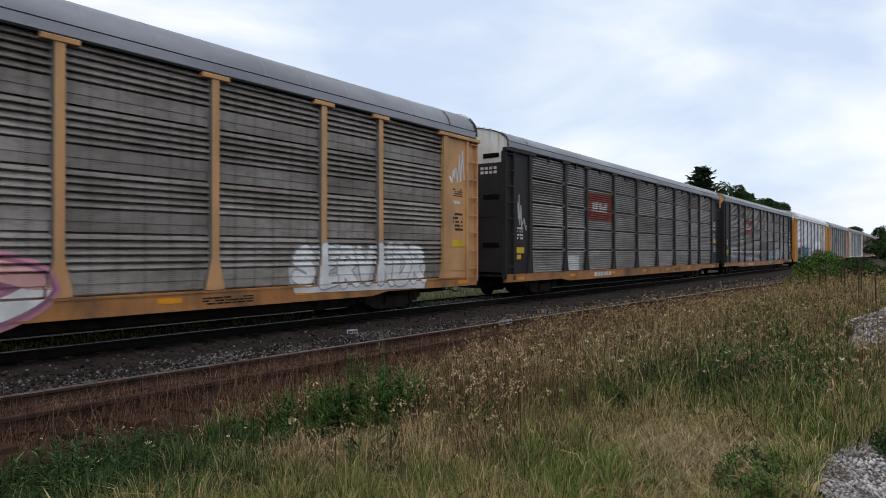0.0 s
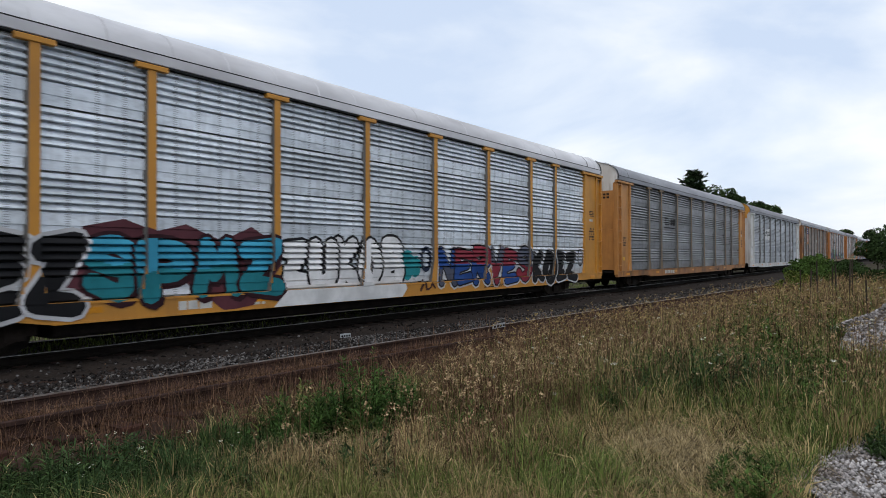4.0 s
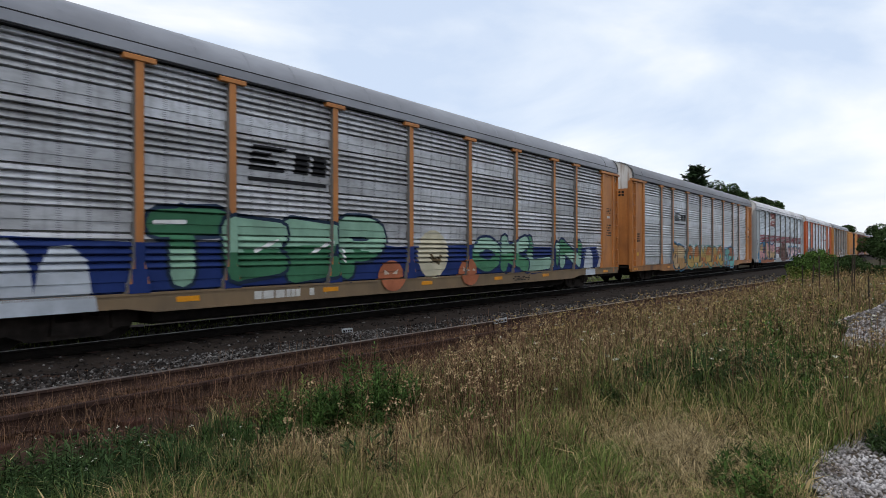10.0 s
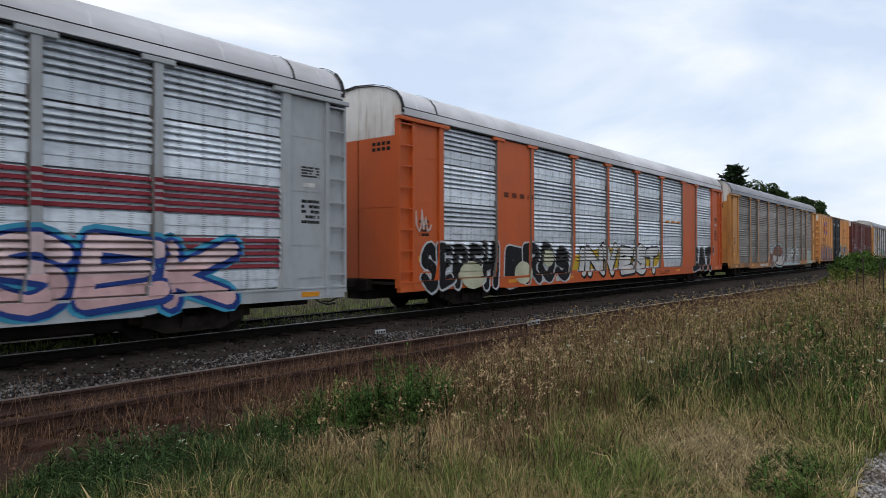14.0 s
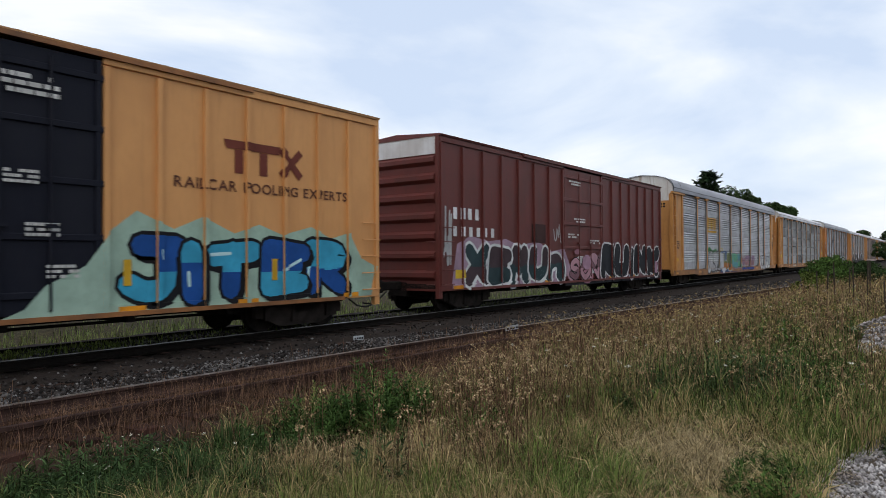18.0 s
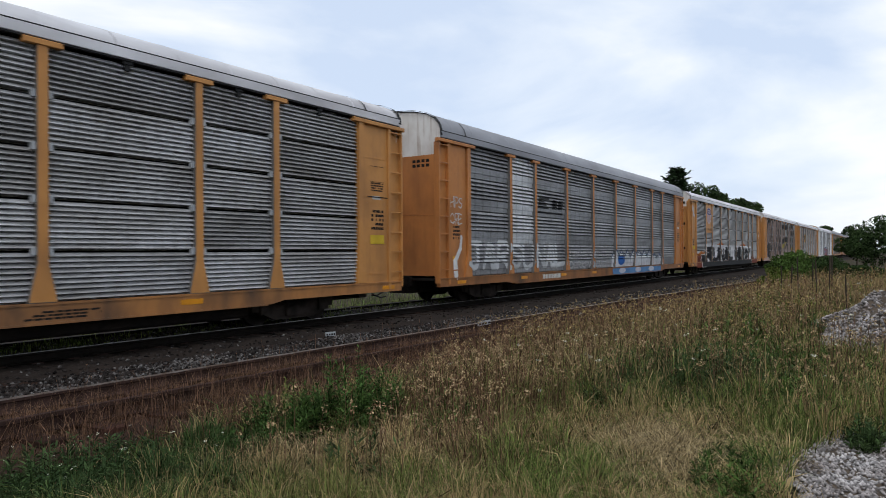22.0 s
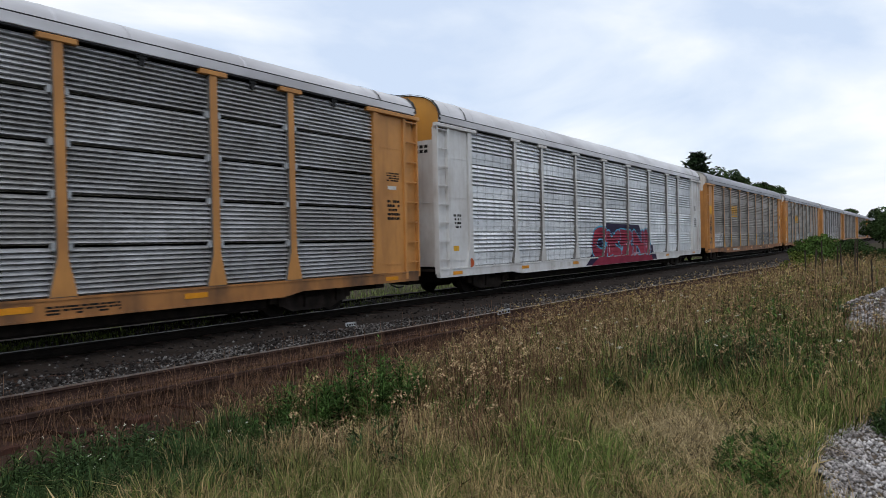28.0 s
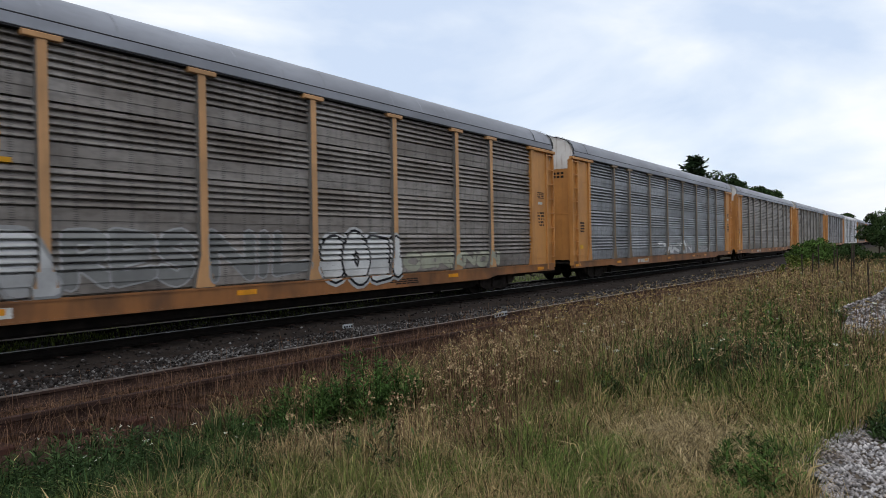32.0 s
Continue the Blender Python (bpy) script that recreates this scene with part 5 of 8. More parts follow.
        part("air_hose", shared("air_hose", lambda g: [g.tube(a, b, 0.022, 0.022, 6, False) for a, b in zip([(0.35, 13.5, 0.62), (0.36, 13.75, 0.42), (0.36, 14.05, 0.33)], [(0.36, 13.75, 0.42), (0.36, 14.05, 0.33), (0.34, 14.3, 0.36)])]), SEAM, car, turn=0 if s > 0 else 180)
        truck(car, s * 10.05, key)
    r = random.Random(key + 100)
    for y in (-12.6, -8.2, -4.9, -0.9, 3.1, 6.6, 12.4):
        part("reflector", shared("reflector", lambda g: g.box(1.585, 1.592, -0.24, 0.24, 0.66, 0.76)), REFLECT, car, (0, y + r.uniform(-0.5, 0.5), 0))
    lettering("sill_lettering", car, 1.589, -6.6, -4.6, 0.56, 0.78, 1, cfg.get("ink", CHALK), key, 0.75)
    lettering("sill_lettering", car, 1.589, 4.0, 5.2, 0.58, 0.74, 3, cfg.get("ink2", INK), key + 1)
    part("door_label", shared("door_label", lambda g: g.box(1.545, 1.549, 12.3, 12.62, 3.0, 3.09)), CHALK, car)
    part("door_label", shared("small_label", lambda g: g.box(1.545, 1.549, -12.72, -12.45, 1.35, 1.5)), LABEL_YELLOW, car)
    lettering("door_lettering", car, 1.549, 12.25, 12.75, 2.2, 2.75, 5, INK if door_mat is not CHARCOAL else CHALK, key + 2)
    lettering("door_lettering", car, 1.549, 12.25, 12.75, 3.2, 3.45, 4, INK if door_mat is not CHARCOAL else CHALK, key + 3)
    lettering("door_lettering", car, 1.549, -12.7, -12.3, 2.0, 2.45, 4, INK if door_mat is not CHARCOAL else CHALK, key + 4)
    return car


def boxcar(key, cfg):
    body, door_mat = cfg["body"], cfg["door"]
    half, top = 9.15, 5.02
    car = tagged(new("boxcar"), cfg["label"], "railway car", group="cars of the train")
    d0, d1 = cfg["door_span"]
    lo = 0.66
    for side in (1, -1):
        for a, b, name in ((-half, d0, "side_wall"), (d1, half, "side_wall")):
            part(name, shared((name, a, b, side), lambda g: g.box(side * 1.5 - 0.03, side * 1.5 + 0.03, a, b, lo, top)), body, car)
            part("top_chord", shared(("top_chord", a, b, side), lambda g: g.box(side * 1.5 - 0.04, side * 1.5 + 0.075, a, b, top - 0.16, top, 0.01)), body, car)
            part("side_sill", shared(("box_sill", a, b, side), lambda g: g.box(side * 1.5 - 0.04, side * 1.5 + 0.075, a, b, lo, lo + 0.17, 0.01)), body, car)
            n = max(2, round((b - a) / 1.02))
            for k in range(n + 1):
                y = a + 0.05 + (b - a - 0.1) * k / n
                part("side_post", shared(("side_post", side), lambda g: g.prism([(side * 1.52, 0), (side * 1.60, 0), (side * 1.60, 4.0), (side * 1.52, 4.0)], -0.045, 0.045)), body, car, (0, y, lo + 0.17))
        n = cfg["leaves"]
        for k in range(n):
            a, b = d0 + (d1 - d0) * k / n, d0 + (d1 - d0) * (k + 1) / n
            dr = part("plug_door", shared(("plug_door", a, b, side), lambda g: g.box(side * 1.53 - 0.03, side * 1.53 + 0.03, a + 0.02, b - 0.02, lo + 0.1, top - 0.12)), door_mat, car)
            for z in (1.0, 1.9, 2.8, 3.7, 4.55):
                part("door_bar", shared(("door_bar_b", b - a, side), lambda g: g.box(side * 1.55 - 0.03, side * 1.55 + 0.05, a - b, 0, 0, 0.11, 0.012)), door_mat, dr, (0, b, z))
            for y in (a + 0.04, b - 0.13):
                part("door_stile", shared(("door_stile", side), lambda g: g.box(side * 1.55 - 0.03, side * 1.55 + 0.045, 0, 0.09, lo + 0.1, top - 0.12)), door_mat, dr, (0, y, 0))
            for f in (0.35, 0.65):
                y = a + (b - a) * f
                part("lock_rod", shared(("lock_rod", side), lambda g: (g.tube((side * 1.62, 0, 0.8), (side * 1.62, 0, 4.8), 0.022, 0.022, 6), g.box(side * 1.6 - 0.02, side * 1.6 + 0.05, -0.1, 0.1, 2.1, 2.16))), cfg.get("rod", door_mat), dr, (0, y, 0))
        part("door_track", shared(("door_track", side, d0), lambda g: (g.box(side * 1.56 - 0.05, side * 1.56 + 0.08, -half + 1.5, half - 1.2, lo - 0.02, lo + 0.06), g.box(side * 1.56 - 0.05, side * 1.56 + 0.07, d0 - 3.0, d1 + 3.0, top - 0.06, top + 0.02))), cfg.get("trim", body), car)
    part("roof", shared("box_roof", lambda g: (g.prism([(1.60, top), (1.62, top + 0.05), (0, top + 0.17), (-1.62, top + 0.05), (-1.60, top)], -half - 0.05, half + 0.05), 0)), cfg["roof"], car)
    for y in np.arange(-8.5, 8.6, 1.2):
        part("roof_seam", shared("box_seam", lambda g: g.prism([(1.62, top + 0.055), (0, top + 0.2), (-1.62, top + 0.055)], -0.04, 0.04)), cfg["roof"], car, (0, y, 0))
    for s in (1, -1):
        e = part("end_wall", shared("box_end", lambda g: g.box(-1.5, 1.5, half - 0.08, half, lo, 4.55)), body, car, turn=0 if s > 0 else 180)
        for z in (1.15, 1.7, 2.25, 2.8, 3.35, 3.9, 4.4):
            part("end_rib", shared("end_rib", lambda g: g.outline_x([(half, -0.2), (half + 0.11, -0.1), (half + 0.11, 0.02), (half, 0.1)], -1.42, 1.42)), body, e, (0, 0, z))
        for q in (1.5, -1.5):
            part("corner_post", shared("box_corner", lambda g: g.box(-0.06, 0.06, half - 0.1, half + 0.06, lo - 0.2, top)), body, e, (q, 0, 0))
        part("end_cap_sheet", shared("box_end_top", lambda g: g.box(-1.44, 1.44, half - 0.05, half + 0.03, 4.52, top + 0.04)), WHITE, e)
        for sd in (1, -1):
            part("ladder", shared(("box_ladder", sd), lambda g: ([g.tube((sd * 1.63, half - 0.6, z), (sd * 1.63, half - 0.06, z), 0.016, 0.016, 6) for z in (0.85, 1.25, 1.65, 2.05, 2.45)], [g.tube((sd * 1.2, half + 0.16, z), (sd * 1.5, half + 0.16, z), 0.016, 0.016, 6) for z in (0.85, 1.25, 1.65, 2.05)])), body, e)
        part("coupler", shared("box_coupler", lambda g: (g.box(-0.14, 0.14, half, half + 0.95, 0.68, 0.92, 0.03), g.box(-0.2, 0.2, half + 0.85, half + 1.18, 0.62, 0.98, 0.05))), DARK, car, turn=0 if s > 0 else 180)
        part("air_hose", shared("box_hose", lambda g: [g.tube(a, b, 0.022, 0.022, 6, False) for a, b in zip([(0.35, half + 0.1, 0.62), (0.36, half + 0.5, 0.36), (0.36, half + 0.8, 0.3)], [(0.36, half + 0.5, 0.36), (0.36, half + 0.8, 0.3), (0.34, half + 1.1, 0.34)])]), SEAM, car, turn=0 if s > 0 else 180)
        truck(car, s * 7.1, key)
    part("underframe", shared("box_underframe", lambda g: (g.box(-0.34, 0.34, -half, half, 0.5, 0.9, 0.02), g.box(-1.45, 1.45, -half, half, 0.72, 0.86), [g.box(-1.35, 1.35, y - 0.08, y + 0.08, 0.5, 0.75) for y in np.arange(-5, 5.1, 2.0)], g.tube((0.9, -1.2, 0.5), (0.9, 0.1, 0.5), 0.2, 0.2, 12), g.tube((0.7, -6, 0.48), (0.7, 6, 0.48), 0.03, 0.03, 6))), DARK, car)
    for y in (-8.3, -5.4, -2.8, 2.9, 5.3, 8.2):
        part("reflector", shared("box_reflector", lambda g: g.box(1.578, 1.586, -0.24, 0.24, 0.70, 0.80)), REFLECT, car, (0, y, 0))
    return car


GRIME = paint("grimy_ochre_paint", (0.20, 0.135, 0.075), (0.09, 0.07, 0.05), 0.6)
FADED_PINK = paint("faded_pink_paint", (0.40, 0.28, 0.25), (0.2, 0.13, 0.11), 0.5)
SILL_OCHRE = paint("grimy_sill_paint", (0.38, 0.165, 0.05), (0.05, 0.035, 0.028), 0.85)
RED_SIGN = paint("red_sign_paint", (0.24, 0.035, 0.022), (0.14, 0.03, 0.02), 0.5)
POST_GREY = paint("grimy_grey_post_paint", (0.15, 0.145, 0.14), (0.08, 0.075, 0.07), 0.6)
P_LIGHT = panel_material("pale_grey_sheet", (0.68, 0.705, 0.735), (0.42, 0.425, 0.435))


def rack(style, body, sheet, roof, label, **more):
    if body is CHARCOAL:
        more.setdefault("core", body)
    return dict(style=style, body=body, sheet=sheet, roof=roof, label=label, **more)


A, B = "louvred", "ribbed"
O = "autorack car with ochre posts and "
CARS = [
    rack(A, TAN, P_DARK, ROOF_GREY, "autorack car with tan posts and grimy brown-grey panels"),
    rack(B, CHARCOAL, P_BLACK, ROOF_GREY, "charcoal autorack car with sooty ribbed panels and red sign", sill=SILL_OCHRE),
    rack(B, CHARCOAL, P_BLACK, ROOF_GREY, "charcoal autorack car with ribbed panels, red sign and white tags", sill=SILL_OCHRE, gable=TAN),
    rack(A, YELLOW_BRIGHT, P_SILVER, ROOF_WHITE, "silver autorack car with bright yellow posts and graffiti"),
    rack(A, YELLOW, P_STEEL, ROOF_GREY, O + "grey panels, black mark", post=GRIME),
    rack(A, WHITE, P_BLUE, ROOF_DARK, "silver autorack car with white posts and dark roof", post=GREY, gable=YELLOW_BRIGHT),
    rack(A, RUSTY, P_BROWN, ROOF_GREY, "rusty autorack car with brown panels and faded slogan", solid={-8.1: YELLOW_DEEP}, solid_from=2.93, post=YELLOW_DEEP),
    rack(A, YELLOW_DEEP, P_MID, ROOF_GREY, O + "grey panels, green and blue graffiti", sill=GRIME),
    rack(A, YELLOW_DEEP, P_LIGHT, ROOF_DARK, O + "pale panels, orange graffiti"),
    rack(A, GREY, P_SILVER, ROOF_WHITE, "silver-grey autorack car with red stripes and pink graffiti", stripe={}),
    rack(A, ORANGE, P_SILVER, ROOF_WHITE, "vivid orange autorack car with silver panels", solid={-8.1: ORANGE, 8.1: ORANGE}, cap=ORANGE),
    rack(A, YELLOW, P_DARK, ROOF_GREY, O + "dirty panels, white graffiti"),
    dict(box=True, body=BOX_YELLOW, door=BLACK_PAINT, roof=TAN, label="yellow boxcar with black double doors and blue graffiti", door_span=(-2.35, 2.4), leaves=2, rod=BLACK_PAINT, trim=RUSTY),
    dict(box=True, body=MAROON, door=MAROON, roof=MAROON, label="maroon boxcar with a plug door and black graffiti", door_span=(-1.55, 1.95), leaves=1, trim=MAROON),
    rack(A, YELLOW, P_MID, ROOF_GREY, O + "grey panels, colourful graffiti"),
    rack(B, YELLOW, P_MIDB, ROOF_WHITE, O + "ribbed grey panels, pale roof"),
    rack(A, YELLOW_DEEP, P_STEEL, ROOF_GREY, O + "grey panels, white graffiti", patches={(-8.1, k): P_LIGHT for k in range(1, 4)}, sill=RUSTY),
    rack(B, YELLOW, P_MIDB, ROOF_WHITE, O + "ribbed panels, big black-and-white lettering", solid={-8.1: YELLOW}, solid_from=2.93),
    rack(B, YELLOW, P_MIDB, ROOF_WHITE, O + "pinkish panels, large black strokes", sill=FADED_PINK),
    rack(B, YELLOW, P_MIDB, ROOF_WHITE, O + "ribbed panels, white bubble graffiti"),
    rack(A, WHITE, P_WHITE, ROOF_WHITE, "white autorack car with red and blue graffiti", gable=YELLOW_BRIGHT),
    rack(A, YELLOW, P_DARK, ROOF_GREY, O + "grimy brown panels, yellow mark", sill=RUSTY, post=TAN),
    rack(A, YELLOW, P_DARK, ROOF_GREY, O + "grimy panels and white tags", post=TAN, sill=RUSTY),
    rack(A, YELLOW, P_STEEL, ROOF_GREY, O + "grey panels", post=GRIME, sill=RUSTY),
    rack(A, YELLOW, P_DARK, ROOF_GREY, O + "grimy dark panels", post=GRIME, sill=RUSTY),
    rack(A, YELLOW, P_BROWN, ROOF_GREY, O + "brown dirty panels", post=GRIME, sill=RUSTY),
    rack(A, YELLOW, P_STEEL, ROOF_GREY, O + "grey panels, far down the line", post=GRIME, sill=RUSTY),
    rack(A, WHITE, P_LIGHT, ROOF_WHITE, "pale autorack car far down the line"),
    rack(A, YELLOW, P_DARK, ROOF_GREY, O + "dark panels, far down the line", post=GRIME, sill=RUSTY),
    rack(A, YELLOW, P_STEEL, ROOF_GREY, O + "grey panels, far down the line", post=GRIME, sill=RUSTY),
    rack(A, YELLOW, P_DARK, ROOF_GREY, O + "dirty panels, far down the line", post=GRIME, sill=RUSTY),
]
# places of the couplings behind the first car along the train, metres
JOINTS = [-28.3, 0, 28.22, 56.64, 85.13, 113.81, 142.48, 171.08, 199.67, 228.31, 256.93, 285.59, 314.17, 334.84, 355.53, 383.99,
          412.59, 441.08, 469.44, 497.99, 526.59, 554.85, 583.24, 611.75, 640.25]
while len(JOINTS) < len(CARS) + 1:
    JOINTS.append(JOINTS[-1] + 28.5)
TRAIN_START = 17.96
# how far the draft gear lets each car stand from that place
SLACK = [-1.99, -1.58, -1.46, -1.25, -1.02, -0.79, -0.66, -0.47, -0.32, -0.25, -0.1, 0.02, 0.17, 0.37, 0.3, 0.44, 0.65, 0.87, 1.22, 1.17, 0.64, 0.88, 1.08]


def travelled(t):
    return 18.73 * t + 0.00686 * t * t + 0.0849 * (t - 16) - 0.00127 * (t - 16) ** 2


train = []
for i, cfg in enumerate(CARS):
    car = boxcar(i, cfg) if cfg.get("box") else autorack(i, cfg)
    train.append((car, (JOINTS[i] + JOINTS[i + 1]) / 2 + TRAIN_START + (SLACK[i] if i < len(SLACK) else 1.08 + 0.12 * (i - 22))))


# ---- paint on the cars: tags, large pieces, signs and stencils ----
def clip_half(pts, axis, limit, above):
    out, n = [], len(pts)
    for i in range(n):
        p, q = pts[i], pts[(i + 1) % n]
        a, b = (p[axis] - limit, q[axis] - limit) if above else (limit - p[axis], limit - q[axis])
        if a >= 0:
            out.append(p)
        if (a >= 0) != (b >= 0):
            f = a / (a - b)
            out.append((p[0] + (q[0] - p[0]) * f, p[1] + (q[1] - p[1]) * f))
    return out


def surface_of(cfg):
    """The near side of a car as strips along y, each with its line in x, z from the sill to the eaves."""
    sill = [(1.592, 0.30), (1.592, PANEL_Z - 0.002)]
    if cfg.get("box"):
        d0, d1 = cfg["door_span"]
        wall, proud = [(1.578, 0.3), (1.578, 0.83), (1.533, 0.832), (1.533, 4.858), (1.578, 4.86), (1.578, 5.0)], [(1.604, 0.3), (1.604, 5.0)]
        strips = [(d0, d1, [(1.61, 0.3), (1.61, 5.0)])]
        for a, b in ((-9.15, d0), (d1, 9.15)):
            n = max(2, round((b - a) / 1.02))
            edge = a
            for k in range(n + 1):
                y = a + 0.05 + (b - a - 0.1) * k / n
                strips += [(edge, y - 0.046, wall), (max(edge, y - 0.046), y + 0.046, proud)] if y - 0.046 > edge else [(edge, y + 0.046, proud)]
                edge = y + 0.046
        return strips
    nrows, h, line = rows_of(cfg["style"])
    wall = list(sill)
    for k in range(nrows):
        wall += [(x, PANEL_Z + k * h + z) for x, z in line]
    flat = sill + [(1.552, PANEL_Z), (1.552, 5.0)]
    strips = [(-13.5, -12.95, sill + [(1.612, PANEL_Z), (1.612, 5.0)]), (-12.95, -11.95, flat), (-11.95, -11.70, sill + [(1.61, PANEL_Z), (1.61, 5.0)])]
    edge = -11.70
    for y in POST_Y:
        solid = cfg.get("solid", {}).get(round((edge + y) / 2, 1)) or (edge > -10 and round(y, 2) == -7.13 and -8.1 in cfg.get("solid", {}))
        low = cfg.get("solid_from", PANEL_Z)
        strips.append((edge, y - 0.09, [p for p in wall if p[1] < low - 0.01] + [(1.552, low), (1.552, 5.0)] if solid else wall))
        foot = [(y - q, y - p, sill + [(1.604, PANEL_Z), (1.604, PANEL_Z + c)] + [w for w in wall if w[1] > PANEL_Z + c + 0.01]) for q, p, c in ((0.20, 0.145, 0.16), (0.145, 0.09, 0.42))]
        strips[-1] = (edge, y - 0.20, strips[-1][2])
        strips += foot
        strips.append((y - 0.09, y + 0.09, sill + [(1.604, PANEL_Z), (1.604, 5.0)]))
        strips += [(2 * y - b, 2 * y - a, ln) for a, b, ln in foot]
        edge = y + 0.20
    strips += [(edge, 11.70, wall), (11.70, 11.95, sill + [(1.61, PANEL_Z), (1.61, 5.0)]), (11.95, 12.95, flat), (12.95, 13.5, sill + [(1.612, PANEL_Z), (1.612, 5.0)])]
    return strips


def drape(g, strips, polys, lift, fan=0.0):
    """Lays flat outlines in y, z on the ribs, posts and sill of a car's side."""
    base = lift
    for k, pts in enumerate(polys):
        if len(pts) < 3:
            continue
        lift = base + (k % 6) * fan
        lo, hi = min(p[0] for p in pts), max(p[0] for p in pts)
        for y0, y1, line in strips:
            if hi <= y0 or lo >= y1:
                continue
            cut = pts
            if lo < y0:
                cut = clip_half(cut, 0, y0, True)
            if hi > y1 and cut:
                cut = clip_half(cut, 0, y1, False)
            if len(cut) < 3:
                continue
            zl, zh = min(p[1] for p in cut), max(p[1] for p in cut)
            for (xa, za), (xb, zb) in zip(line, line[1:]):
                if zb - za < 1e-4 or zh <= za or zl >= zb:
                    continue
                c = cut
                if zl < za:
                    c = clip_half(c, 1, za, True)
                if zh > zb and c:
                    c = clip_half(c, 1, zb, False)
                if len(c) >= 3:
                    g.poly([(xa + (xb - xa) * (z - za) / (zb - za) + lift, y, z) for y, z in c])


def stroke(a, b, r, n=4):
    """A fat line with round ends."""
    ang = math.atan2(b[1] - a[1], b[0] - a[0])
    pts = [(b[0] + r * math.cos(ang - math.pi / 2 + math.pi * k / n), b[1] + r * math.sin(ang - math.pi / 2 + math.pi * k / n)) for k in range(n + 1)]
    return pts + [(a[0] + r * math.cos(ang + math.pi / 2 + math.pi * k / n), a[1] + r * math.sin(ang + math.pi / 2 + math.pi * k / n)) for k in range(n + 1)]


def ring(cy, cz, ry, rz, w, n=28, start=0.0, end=1.0):
    out = []
    for k in range(n):
        a, b = 2 * math.pi * (start + (end - start) * k / n), 2 * math.pi * (start + (end - start) * (k + 1) / n)
        out.append([(cy + (ry - w / 2) * math.cos(a), cz + (rz - w / 2) * math.sin(a)), (cy + (ry + w / 2) * math.cos(a), cz + (rz + w / 2) * math.sin(a)),
                    (cy + (ry + w / 2) * math.cos(b), cz + (rz + w / 2) * math.sin(b)), (cy + (ry - w / 2) * math.cos(b), cz + (rz - w / 2) * math.sin(b))])
    return out


def disc(cy, cz, ry, rz, n=18):
    return [[(cy + ry * math.cos(2 * math.pi * k / n), cz + rz * math.sin(2 * math.pi * k / n)) for k in range(n)]]


def rect(y0, y1, z0, z1):
    return [[(y0, z0), (y1, z0), (y1, z1), (y0, z1)]]


def text_layout(word, y0, y1, z0, z1, bold, slant=0.0):
    """Every character of a word as outlines in y, z, fitted between y0 and y1, z0 and z1."""
    base = [glyph(c, 0.0) for c in word]
    spans = [(min(p[0] for t in g_ for p in t), max(p[0] for t in g_ for p in t), min(p[1] for t in g_ for p in t), max(p[1] for t in g_ for p in t)) if g_ else (0, 0.3, 0, 0.7) for g_ in base]
    gap = 0.13
    total = sum(b - a for a, b, _, _ in spans) + gap * (len(word) - 1)
    bot = min(s[2] for s, c in zip(spans, word) if c != " ")
    top = max(s[3] for s, c in zip(spans, word) if c != " ")
    ky, kz = (y1 - y0) / total, (z1 - z0) / (top - bot)
    out, x = [], 0.0
    for c, s in zip(word, spans):
        if c != " ":
            out.append([[(y0 + (x + px - s[0]) * ky + slant * (pz - bot) * kz, z0 + (pz - bot) * kz) for px, pz in t] for t in glyph(c, bold)])
        x += s[1] - s[0] + gap
    return out


# strokes of painted letters on a ten by ten grid: points as two digits, strokes parted by bars, ~ marks a curve
STROKES = {
    "A": "00 39 60 90|39 69 90|23 73", "B": "00 09|~09 69 87 65 04|~04 75 92 70 00", "C": "~97 79 28 05 03 21 70 92", "D": "00 09|~09 59 96 93 50 00",
    "E": "98 09 00 91|04 75", "F": "00 09 98|05 75", "G": "~97 59 17 03 40 80 94|94 54", "H": "00 09|90 99|04 95", "I": "40 59", "J": "~69 72 40 02|29 99",
    "K": "00 09|99 04 90", "L": "09 00 91", "M": "00 19 43 79 90", "N": "00 09 90 99", "O": "~49 16 03 30 60 93 96 69 39", "P": "00 09|~09 69 97 64 04",
    "R": "00 09|~09 69 97 65 04|34 90", "S": "~97 69 28 16 45 84 82 50 02", "T": "08 99|49 40", "U": "~09 02 30 60 92 99", "V": "09 40 99", "W": "09 20 46 70 99",
    "X": "09 90|00 99", "Y": "09 45 99|45 30", "Z": "08 99 01 90", "i": "40 45|38 58", "n": "00 06|~04 36 76 93 90"}


def curve_points(pts):
    """A smooth line through the points."""
    out = []
    for k in range(len(pts) - 1):
        p0, p1, p2, p3 = pts[max(k - 1, 0)], pts[k], pts[k + 1], pts[min(k + 2, len(pts) - 1)]
        for u in (0.0, 0.34, 0.67):
            out.append(tuple(0.5 * (2 * p1[c] + (p2[c] - p0[c]) * u + (2 * p0[c] - 5 * p1[c] + 4 * p2[c] - p3[c]) * u * u + (3 * p1[c] - p0[c] - 3 * p2[c] + p3[c]) * u ** 3) for c in (0, 1)))
    return out + [pts[-1]]


